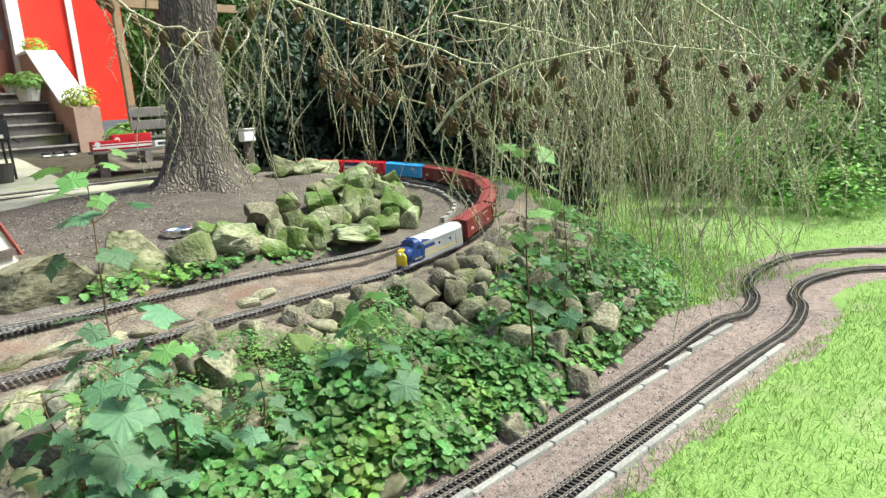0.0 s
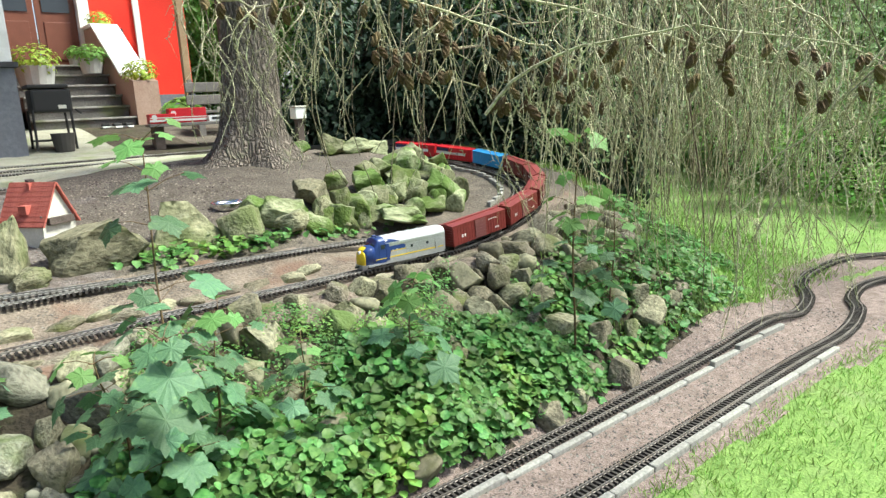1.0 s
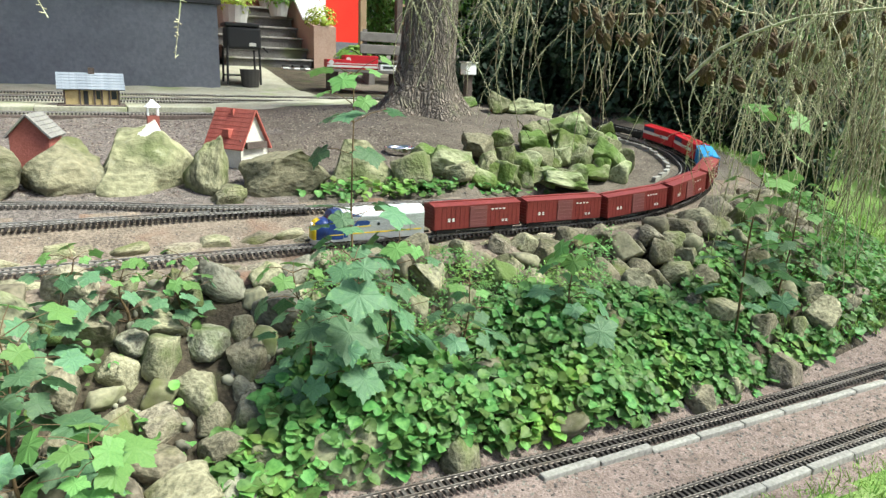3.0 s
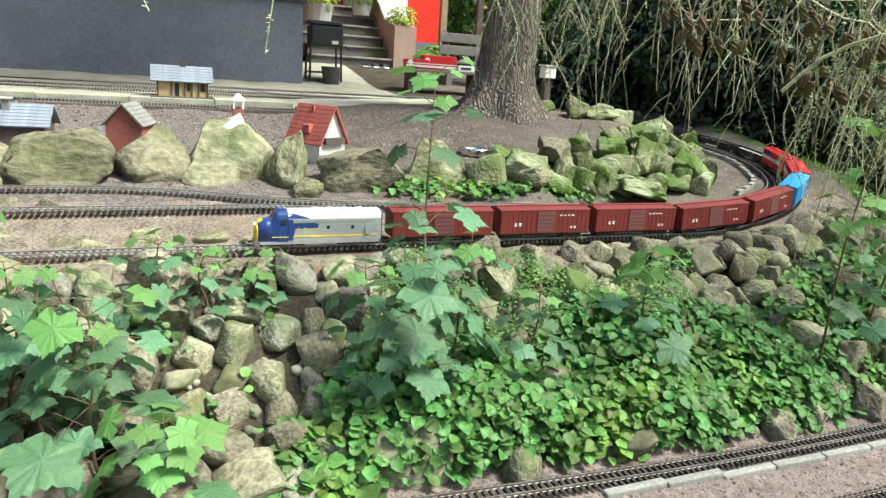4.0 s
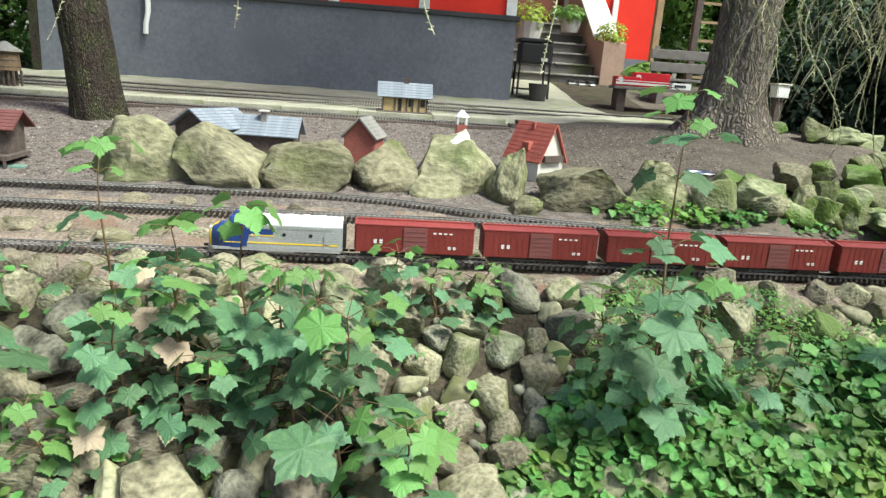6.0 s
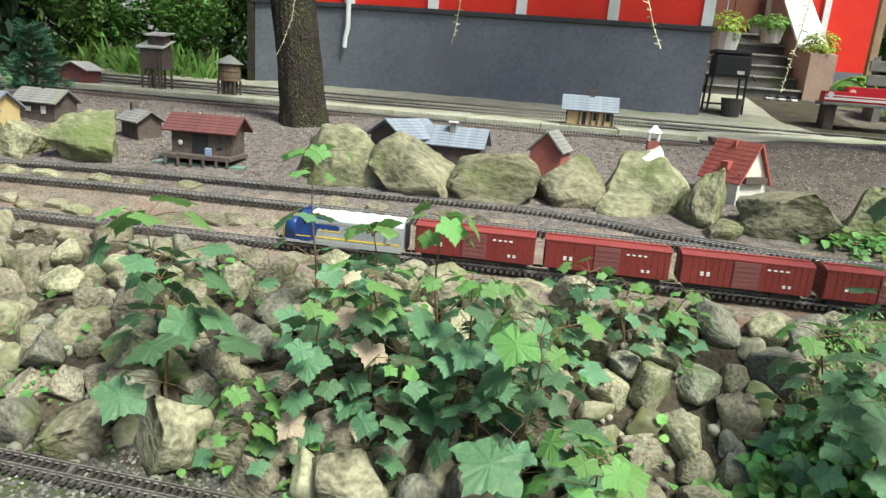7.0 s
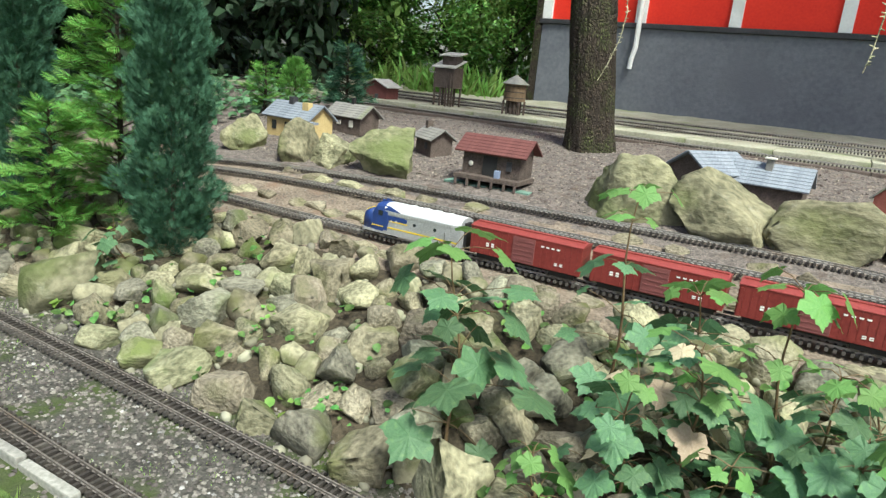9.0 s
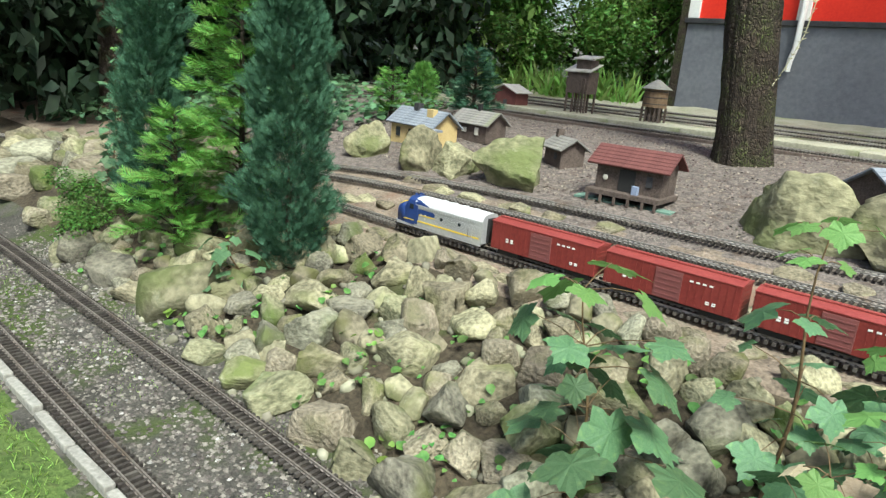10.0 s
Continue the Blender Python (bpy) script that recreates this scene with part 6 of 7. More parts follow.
def larch_twigs():
    rng = random.Random(9)
    base = larch.matrix_basis.translation
    inv = Matrix.Translation(-base)
    ends = [(3.3, 2.2, 2.35), (4.1, 2.0, 2.3), (2.2, 2.0, 2.5), (5.0, 2.4, 2.3), (1.7, 2.5, 2.6), (4.6, 3.4, 2.5), (3.4, 3.0, 2.6), (5.8, 3.2, 2.4), (2.6, 2.6, 2.45)]
    for ex, ey, ez in ends:
        v, f = [], []
        a, b = Vector((0.0, -0.1, 2.6 + rng.uniform(-0.2, 0.4))), Vector((ex, ey, ez)) - base
        c = a.lerp(b, 0.55) + Vector((0, 0, 0.45))
        pts = [a.lerp(c, q).lerp(c.lerp(b, q), q) for q in np.linspace(0, 1, 10)]
        tube(v, f, pts, [0.035 * (1 - 0.85 * i / 9) for i in range(10)], 6)
        from_lists("limb", v, f, M_TWIG_DARK, larch, "", True)
    S1, S2, S3 = [], [], []
    for _ in range(46):
        # thick curtain over the bank outside the loop
        ang = rng.uniform(0.2, 1.15)
        r = rng.uniform(2.35, 3.2)
        x, y = CX + r * math.sin(ang), CY - r * math.cos(ang)
        S1.append((x - base.x, y - base.y, rng.uniform(2.0, 2.7) - base.z, (rng.uniform(0.62, 1.3) if ang > 0.6 and r > 2.6 else rng.uniform(0.85, 1.55)) - base.z, 0.45, 0.0034))
    for _ in range(26):
        x, y = rng.uniform(2.0, 3.7), rng.uniform(1.9, 3.6)
        if math.hypot(x, y) < 2.9:
            continue
        S2.append((x - base.x, y - base.y, 2.7 - base.z, rng.uniform(1.2, 1.75) - base.z, 0.7, 0.0042))
    for _ in range(18):
        x, y = rng.uniform(1.5, 2.7), rng.uniform(2.1, 3.3)
        S2.append((x - base.x, y - base.y, 2.6 - base.z, rng.uniform(1.12, 1.5) - base.z, 0.6, 0.004))
    for _ in range(150):
        x, y = rng.uniform(4.4, 8.0), rng.uniform(2.2, 4.6)
        if math.hypot(x - CX, y - CY) < 2.4:
            continue
        S3.append((x - base.x, y - base.y, rng.uniform(2.2, 3.0) - base.z, rng.uniform(0.75, 1.4) - base.z, 0.25, 0.0038))
    S5 = []
    for _ in range(75):
        a, r = radians(rng.uniform(9, 27)), rng.uniform(4.3, 6.8)
        S5.append((0.17 + r * math.cos(a) - base.x, 0.11 + r * math.sin(a) - base.y, rng.uniform(2.3, 2.9) - base.z, rng.uniform(0.85, 1.5) - base.z, 0.3, 0.0036))
    hanging(S5, larch, "twig_curtain", rng, M_TWIG, 5)
    S6 = []
    for _ in range(125):
        # brown tangle at the outer edge, down to the grass
        a, r = radians(rng.uniform(21, 37)), rng.uniform(3.1, 4.4)
        S6.append((0.17 + r * math.cos(a) - base.x, 0.11 + r * math.sin(a) - base.y, rng.uniform(1.5, 2.3) - base.z, rng.uniform(0.45, 1.0) - base.z, 0.45, 0.0032))
    hanging(S6[::2], larch, "twig_curtain", rng, M_TWIG)
    hanging(S6[1::2], larch, "twig_curtain", rng, M_TWIG_PALE)
    # near pale boughs that carry the cones
    boughs = [((1.75, 1.80, 1.42), (2.02, 1.46, 1.64), (2.35, 0.85, 1.56)), ((1.5, 2.3, 1.95), (1.95, 1.98, 1.74), (2.2, 1.72, 1.58)), ((2.6, 0.7, 1.75), (2.38, 0.86, 1.46), (2.2, 1.1, 1.18)), ((1.0, 2.6, 2.0), (1.28, 2.42, 1.83), (1.5, 2.3, 2.0)), ((2.3, 2.2, 1.9), (2.8, 1.8, 1.72), (3.2, 1.3, 1.5)), ((2.5, 1.4, 1.9), (2.7, 1.15, 1.7), (2.8, 0.9, 1.45))]
    cone_spots = []
    for q0, q1, q2 in boughs:
        a, c, b = (Vector(q) - base for q in (q0, q1, q2))
        c = c * 2 - (a + b) / 2
        pts = [a.lerp(c, k).lerp(c.lerp(b, k), k) + Vector((rng.gauss(0, 0.008), rng.gauss(0, 0.008), rng.gauss(0, 0.008))) for k in np.linspace(0, 1, 14)]
        v, f = [], []
        tube(v, f, pts, [0.0052 * (1.15 - 0.06 * i) for i in range(14)], 6)
        from_lists("bough", v, f, M_TWIG_PALE, larch, "pale lichen-covered bough", True)
        drop = []
        for p in pts[1:]:
            for _ in range(1 + (len(drop) % 2)):
                drop.append((p.x, p.y, p.z, p.z - rng.uniform(0.15, 0.6), 0.07, 0.0022))
            cone_spots.append(p + Vector((rng.gauss(0, 0.03), rng.gauss(0, 0.03), -0.03)))
        cone_spots += hanging(drop, larch, "twig_curtain", rng, M_TWIG_PALE, None, 2, 0.2)[::4]
    S4 = []
    for _ in range(26):
        a, r = radians(rng.uniform(14, 47)), rng.uniform(1.75, 2.7)
        S4.append((0.17 + r * math.cos(a) - base.x, 0.11 + r * math.sin(a) - base.y, 2.5 - base.z, rng.uniform(1.42, 1.72) - base.z, 0.5, 0.0036))
    t4 = hanging(S4, larch, "twig_curtain", rng, M_TWIG_PALE, None, 2)
    t1 = hanging(S1[::2], larch, "twig_curtain", rng, M_TWIG)
    hanging(S1[1::2], larch, "twig_curtain", rng, M_TWIG, 1)
    t2 = hanging(S2[::3], larch, "twig_curtain", rng, M_TWIG_PALE, None, 2) + hanging(S2[1::3] + S2[2::3], larch, "twig_curtain", rng, M_TWIG)
    hanging(S3, larch, "twig_curtain", rng, M_TWIG, 3)
    # slanting bare side branches
    v, f = [], []
    for _ in range(26):
        x, y, z = rng.uniform(2.4, 4.6), rng.uniform(1.9, 3.4), rng.uniform(1.55, 2.3)
        if math.hypot(x, y) < 2.7:
            continue
        a = rng.uniform(-0.5, 0.5) + (math.pi if rng.random() < 0.3 else 0)
        ln = rng.uniform(0.4, 1.1)
        p = Vector((x, y, z)) - base
        tube(v, f, [p, p + Vector((math.cos(a) * ln * 0.5, math.sin(a) * ln * 0.5, 0.05)), p + Vector((math.cos(a) * ln, math.sin(a) * ln, -0.10 - rng.uniform(0, 0.35)))], [0.006, 0.0045, 0.002], 4)
    tagged(from_lists("side_branching", v, f, M_TWIG, larch, "", True), kind="stuff")
    # cones
    bm = bmesh.new()
    bmesh.ops.create_uvsphere(bm, u_segments=10, v_segments=8, radius=0.5)
    for w in bm.verts:
        a = math.atan2(w.co.y, w.co.x)
        k = 1 + 0.16 * math.sin(5 * a + w.co.z * 16)
        w.co.x *= 0.68 * k
        w.co.y *= 0.68 * k
    me = bpy.data.meshes.new("cone")
    bm.to_mesh(me)
    bm.free()
    me.materials.append(M_CONE)
    for k in range(330):
        p = cone_spots[k] if k < len(cone_spots) else rng.choice(t4 if rng.random() < 0.6 else t2)
        if not 1.42 < p.z + base.z < 2.05 or (k < len(cone_spots) and rng.random() < 0.25):
            continue
        s = rng.uniform(0.032, 0.047)
        shared("cone", me, larch, Matrix.Translation(p + Vector((0, 0, -0.012))) @ pose(0, 0, 0, rng.uniform(-35, 35), rng.uniform(-35, 35), rng.uniform(0, 360)) @ Matrix.Diagonal((s, s, s * 1.45, 1)))
    # a few long single twigs in front of the yard
    lone = [(0.20, 1.70, 2.1, 1.40), (-0.03, 1.72, 2.1, 1.47), (-1.22, 2.6, 2.2, 1.40), (-0.5, 2.0, 2.1, 1.46)]
    hanging([(x - base.x, y - base.y, z1 - base.z, z0 - base.z, 0.02, 0.0022) for x, y, z1, z0 in lone], larch, "lone_twig", rng, M_TWIG_PALE, None, 3, 0.0)


larch_twigs()


def shade_canopy(parent, x, y, z, w, h, seed, kind="dark"):
    """Unseen high foliage of a tall tree, added above the view to cast shade."""
    b = parent.matrix_basis.translation
    rng = random.Random(seed)
    ob = shared("crown", CROWNS[kind][0], parent, Matrix.Translation((x - b.x, y - b.y, z - b.z)) @ pose(0, 0, 0, 0, 0, rng.uniform(0, 360)) @ Matrix.Diagonal((w, w, h, 1)))
    ob["kind"] = "stuff"


# unseen crowns, placed to keep sky and sun off the yard
shade_canopy(pine, -1.9, 5.0, 7.2, 3.6, 3.0, 1)
shade_canopy(larch, 2.6, 7.0, 6.8, 4.4, 3.2, 3)
# tree behind the view, added to cast shade on the bank's left part
tree(-2.2, -3.6, 8.5, 4.2, "dark", "unseen tall leafy tree on the near side of the garden", 400, 0.42)

# stones, bush and trunk at the far end of the bank
rq = random.Random(12)
for i in range(46):
    x, y = rq.uniform(-5.8, -3.75), 1.86 + 0.75 * rq.random() ** 1.4
    if abs(y - (1.64 + 0.0)) < 0.15:
        continue
    w = rq.uniform(0.14, 0.27)
    ob = new("stone", ROCKS[i % len(ROCKS)])
    ob.matrix_basis = pose(x, y, hill(x, y) + w * 0.2, rq.uniform(-15, 15), rq.uniform(-15, 15), rq.uniform(0, 360)) @ Matrix.Diagonal((w * 1.2, w, w * 0.7, 1))
    tagged(ob, "weathered field stone at the far end of the bank", "stone", "stones at the end of the bank")
trunk("conifer_tree", -6.6, 3.25, 0.13, 6.0, M_BARKD, (-0.05, 0.0), 0.4, "slim dark conifer trunk at the end of the bank")
for a in ((-4.30, 2.28, 0.85, 0.045, 51, 12, (0.04, 0.0), 0.2, 0.2, 4), (-4.22, 2.20, 0.5, 0.05, 52, 9, (-0.06, 0.02), 0.0, 0.1, 5), (-4.42, 2.32, 0.55, 0.05, 53, 9, (-0.10, 0.0), 0.0, 0.1, 5)):
    sapling(*a[:5], "spindly small-leaved shrub among the stones", a[5], a[6], a[7], a[8], 0.0, a[9])
tree(-4.0, 1.98, 0.35, 0.4, "dark", "small leafy bush among the stones", 421, 0.0, "shrub")

# ---------------------------------------------------------------- the model village
M_DKWOOD = mat("dark_model_wood", (0.055, 0.042, 0.035), (0.13, 0.10, 0.085), 30, 0.85, None, 120, 0.4)
M_REDROOF = mat("dull_red_roof", (0.095, 0.034, 0.031), (0.15, 0.054, 0.049), 20, 0.75, None, 120, 0.4)
M_TILE = mat("bright_red_tiles", (0.33, 0.075, 0.055), (0.46, 0.13, 0.10), 20, 0.7, None, 120, 0.4)
M_SLATE = mat("blue_grey_slate", (0.14, 0.16, 0.19), (0.26, 0.29, 0.33), 20, 0.6, None, 120, 0.3)
M_GREYROOF = mat("weathered_grey_roof", (0.15, 0.145, 0.135), (0.26, 0.25, 0.23), 20, 0.85, (0.2, 0.21, 0.14), 120, 0.4)
M_PALEROOF = mat("pale_weathered_roof", (0.36, 0.35, 0.32), (0.52, 0.51, 0.47), 20, 0.85, (0.3, 0.3, 0.24), 120, 0.4)
M_OCHRE = mat("ochre_plaster", (0.42, 0.31, 0.13), (0.54, 0.42, 0.21), 15, 0.8, None, 100, 0.2)
M_BRICKRED = mat("brick_red_model", (0.24, 0.075, 0.055), (0.33, 0.11, 0.085), 20, 0.8, None, 120, 0.3)
M_CREAM = mat("cream_plaster", (0.55, 0.53, 0.45), (0.70, 0.68, 0.60), 20, 0.8, None, 100, 0.2)
M_TEALBASE = mat("painted_green_base", (0.10, 0.19, 0.15), (0.16, 0.26, 0.21), 15, 0.8, None, 100, 0.2)


def model_house(name, x, y, rz, w, d, h, rh, wall_m, roof_m, label, over=0.03, along="x", sink=0.015, z=None):
    """Walls with a pitched, slatted roof. w runs along the ridge when along is x."""
    t = thing(name, pose(x, y, (hill(x, y) if z is None else z) - sink, 0, 0, rz), label, "model house", "model buildings of the garden railway")
    if along == "y":
        w, d = d, w
    turn = pose(0, 0, 0, 0, 0, 90) if along == "y" else Matrix()
    walls = bmesh.new()
    prof = [(-d / 2, 0), (-d / 2, h), (0, h + rh * 0.96), (d / 2, h), (d / 2, 0)]
    a = [walls.verts.new(turn @ Vector((-w / 2, yy, zz))) for yy, zz in prof]
    b = [walls.verts.new(turn @ Vector((w / 2, yy, zz))) for yy, zz in prof]
    walls.faces.new(a); walls.faces.new(b[::-1])
    for i in range(5):
        walls.faces.new((a[i], b[i], b[(i + 1) % 5], a[(i + 1) % 5]))
    bmesh.ops.recalc_face_normals(walls, faces=walls.faces)
    part("wall", walls, wall_m, t)
    sl = math.atan2(rh, d / 2)
    ln = math.hypot(d / 2, rh) + over
    for s in (-1, 1):
        m = turn @ Matrix.Translation((0, 0, h + rh + 0.004)) @ pose(0, 0, 0, math.degrees(sl) * -s, 0, 0)
        rf = boxbm(-w / 2 - over, w / 2 + over, *sorted((0, s * ln)), -0.003, 0.003)
        bmesh.ops.transform(rf, matrix=m, verts=rf.verts)
        ro = part("roof", rf, roof_m, t)
        n = max(4, int(ln / 0.024))
        course = None
        for k in range(n):
            step = m @ Matrix.Translation((0, s * ln * k / n, 0))
            if course is None:
                course = part("roof_course", boxbm(-w / 2 - over, w / 2 + over, *sorted((0.001 * s, s * (ln * 0.93 / n))), 0.0032, 0.0058), roof_m, ro)
                course.matrix_basis = step
            else:
                shared("roof_course", course.data, ro, step)
    return t


def bits(t, name, items, material, label=""):
    for b in items:
        part(name, boxbm(*b, bevel=0.0015), material, t, label)


# goods depot with a blacked-in doorway and loading platform
dp = model_house("model_depot", -2.06, 3.74, 3, 0.33, 0.18, 0.135, 0.062, M_DKWOOD, M_REDROOF, "dark wooden model depot with dull red roof and platform", 0.04, sink=-0.045)
bits(dp, "platform", [(-0.185, 0.185, -0.155, 0.09, -0.022, 0.0)], M_DKWOOD)
bits(dp, "platform_post", [(x - 0.006, x + 0.006, -0.16, -0.148, -0.06, -0.022) for x in (-0.17, -0.1, -0.03, 0.04, 0.11, 0.17)], M_DKWOOD)
# black slab on the wall paints the shade inside the doorway
bits(dp, "doorway", [(-0.045, 0.035, -0.0965, -0.090, 0.0, 0.105)], M_BLACK, "black panel for the shaded doorway")
bits(dp, "window", [(0.09, 0.12, -0.098, -0.092, 0.04, 0.09)], M_DARKTRIM)
bits(dp, "sack", [(0.04, 0.068, -0.135, -0.11, 0.0, 0.04)], flat("blue_grey_sack", (0.20, 0.25, 0.36), 0.8), "small blue-grey load by the door")
wr = bmesh.new()
bmesh.ops.create_uvsphere(wr, u_segments=12, v_segments=8, radius=0.014, matrix=Matrix.Translation((-0.115, -0.094, 0.055)) @ Matrix.Diagonal((1, 0.4, 1, 1)))
part("wreath", wr, M_CREAM, dp, "pale round wreath")
bits(dp, "base", [(-0.25, 0.24, -0.13, 0.12, -0.062, -0.05)], M_TEALBASE, "faded green base board")

ct = model_house("model_shed", -2.70, 4.12, -30, 0.20, 0.15, 0.12, 0.05, M_DKWOOD, M_GREYROOF, "small dark wooden model shed with grey roof")
bits(ct, "chimney", [(-0.095, -0.065, -0.02, 0.02, 0.12, 0.215)], M_DKWOOD)
bits(ct, "window", [(0.02, 0.05, -0.079, -0.073, 0.05, 0.09)], M_DARKTRIM)
ye = model_house("model_cottage", -3.74, 4.02, -6, 0.42, 0.22, 0.15, 0.085, M_OCHRE, M_SLATE, "yellow model cottage with blue-grey roof and porch")
bits(ye, "chimney", [(-0.08, -0.035, -0.03, 0.015, 0.17, 0.275)], M_DARKTRIM)
bits(ye, "chimney", [(0.09, 0.15, -0.06, -0.02, 0.16, 0.25)], M_OCHRE, "broad yellow chimney")
bits(ye, "porch_roof", [(0.14, 0.31, -0.21, -0.11, 0.125, 0.14)], M_SLATE)
bits(ye, "porch_post", [(x, x + 0.012, -0.2, -0.19, 0, 0.125) for x in (0.15, 0.22, 0.29)], M_DKWOOD)
bits(ye, "window", [(-0.15, -0.11, -0.116, -0.109, 0.05, 0.11), (-0.02, 0.02, -0.116, -0.109, 0.05, 0.11)], M_GLASSD)
bw = model_house("model_cabin", -3.55, 4.38, -4, 0.30, 0.20, 0.13, 0.07, M_DKWOOD, M_GREYROOF, "brown model cabin with weathered grey roof")
bits(bw, "chimney", [(-0.02, 0.005, -0.012, 0.012, 0.17, 0.25)], M_BLACK)
bits(bw, "window", [(0.05, 0.085, -0.107, -0.099, 0.05, 0.10), (-0.07, -0.03, -0.107, -0.099, 0.06, 0.09)], M_CREAM)

stn = model_house("model_station", 0.075, 5.95, 0, 0.36, 0.17, 0.135, 0.085, M_OCHRE, M_SLATE, "ochre model railway station with blue-grey roof", 0.045, z=1.085, sink=0.0)
bits(stn, "platform", [(-0.23, 0.22, -0.18, 0.1, -0.03, 0.0)], M_DKWOOD)
bits(stn, "chimney", [(-0.012, 0.03, -0.015, 0.015, 0.2, 0.265)], M_DKWOOD)
bits(stn, "door", [(-0.055, -0.025, -0.091, -0.083, 0.0, 0.1)], M_BLACK)
bits(stn, "post", [(x, x + 0.012, -0.096, -0.086, 0, 0.13) for x in (-0.185, -0.085, 0.01, 0.06, 0.11, 0.175)], M_DKWOOD)
bits(stn, "window", [(0.03, 0.055, -0.09, -0.083, 0.04, 0.1), (0.13, 0.165, -0.09, -0.083, 0.04, 0.1)], M_GLASSD)

rh = model_house("model_half_timbered_house", 0.76, 4.02, 33, 0.20, 0.25, 0.125, 0.19, M_CREAM, M_TILE, "half-timbered model house with steep bright red roof", 0.022, "y", sink=0.02)
bits(rh, "chimney", [(-0.026, -0.008, 0.0, 0.018, 0.25, 0.318)], M_TILE)
bits(rh, "balcony", [(-0.075, 0.075, -0.15, -0.118, 0.115, 0.15)], M_DKWOOD)
bits(rh, "window", [(-0.03, 0.03, -0.124, -0.117, 0.165, 0.225), (-0.02, 0.03, -0.124, -0.117, 0.03, 0.09)], M_DARKTRIM)
bits(rh, "timber_beam", [(-0.1, 0.1, -0.123, -0.117, 0.155, 0.163), (-0.1, 0.1, -0.123, -0.117, 0.10, 0.108), (-0.096, -0.086, -0.123, -0.117, 0.0, 0.13), (0.086, 0.096, -0.123, -0.117, 0.0, 0.13)], M_DKWOOD)
dm = bmesh.new()
box(dm, -0.098, -0.04, -0.035, 0.015, 0.17, 0.215, bevel=0.004)
part("dormer", dm, M_TILE, rh, "small red dormer")

sh = model_house("model_red_shed", -0.21, 4.12, -14, 0.175, 0.21, 0.175, 0.095, M_BRICKRED, M_GREYROOF, "brick-red model shed with weathered grey gable roof", 0.022, "y")
bits(sh, "window", [(-0.03, 0.03, -0.104, -0.098, 0.06, 0.10)], M_CREAM)
b1 = model_house("model_carport", -1.06, 4.20, -32, 0.27, 0.30, 0.155, 0.085, M_DKWOOD, M_SLATE, "open-fronted model shed with pale slatted roof", 0.03, "y")
# black slab in place of the shaded inside
bits(b1, "opening", [(-0.10, 0.07, -0.142, -0.134, 0.0, 0.1)], M_BLACK, "black panel for the shaded open front")
b2 = model_house("model_workshop", -0.76, 4.24, -4, 0.32, 0.22, 0.125, 0.085, M_DKWOOD, M_SLATE, "low model workshop with pale slatted roof", 0.03)
bits(b2, "chimney", [(-0.035, -0.002, -0.05, -0.02, 0.1, 0.24)], M_GREYROOF)
bits(b2, "chimney_cap", [(-0.045, 0.008, -0.06, -0.01, 0.241, 0.249)], M_CREAM)
fs = model_house("model_far_shed", -4.48, 5.98, 0, 0.27, 0.20, 0.17, 0.06, M_REDROOF, M_PALEROOF, "reddish brown model shed beside the rear track", 0.03, "y")
bits(fs, "window", [(0.02, 0.06, -0.135, -0.128, 0.06, 0.10)], M_DARKTRIM)

lp = thing("model_bell_stand", pose(0.345, 4.18, hill(0.345, 4.18)), "small white model bell stand behind a boulder", "model stand")
lp.location.z += 0.04
part("base", boxbm(-0.03, 0.03, -0.03, 0.03, 0, 0.2), M_BRICKRED, lp)
bits(lp, "post", [(x, x + 0.01, yy, yy + 0.01, 0.2, 0.245) for x in (-0.03, 0.02) for yy in (-0.03, 0.02)], M_WHITE)
cp = bmesh.new()
cyl(cp, 0.044, 0.006, (0, 0, 0.245), (0, 0, 0.285), 8)
part("cap", cp, M_WHITE, lp, "white pointed cap")

wt = thing("model_water_tower", pose(-3.06, 6.02, 1.07), "brown wooden model water tower with conical roof", "model tower")
tk = bmesh.new()
cyl(tk, 0.098, 0.094, (0, 0, 0.125), (0, 0, 0.27), 20)
part("tank", tk, mat("tank_wood", (0.13, 0.085, 0.05), (0.22, 0.15, 0.09), 20, 0.8, None, 120, 0.4), wt)
rf = bmesh.new()
cyl(rf, 0.125, 0.012, (0, 0, 0.27), (0, 0, 0.345), 18)
part("roof", rf, M_GREYROOF, wt)
for z in (0.15, 0.2, 0.25):
    hp = bmesh.new()
    cyl(hp, 0.0995, 0.0995, (0, 0, z), (0, 0, z + 0.005), 20)
    part("hoop", hp, M_DARKTRIM, wt)
bits(wt, "leg", [(x - 0.008, x + 0.008, yy - 0.008, yy + 0.008, -0.02, 0.125) for x in (-0.075, -0.038, 0, 0.038, 0.075) for yy in (-0.06, 0.06)], M_DKWOOD)
bits(wt, "crosspiece", [(-0.08, 0.08, -0.066, -0.058, 0.05, 0.06), (-0.08, 0.08, 0.058, 0.066, 0.05, 0.06)], M_DKWOOD)

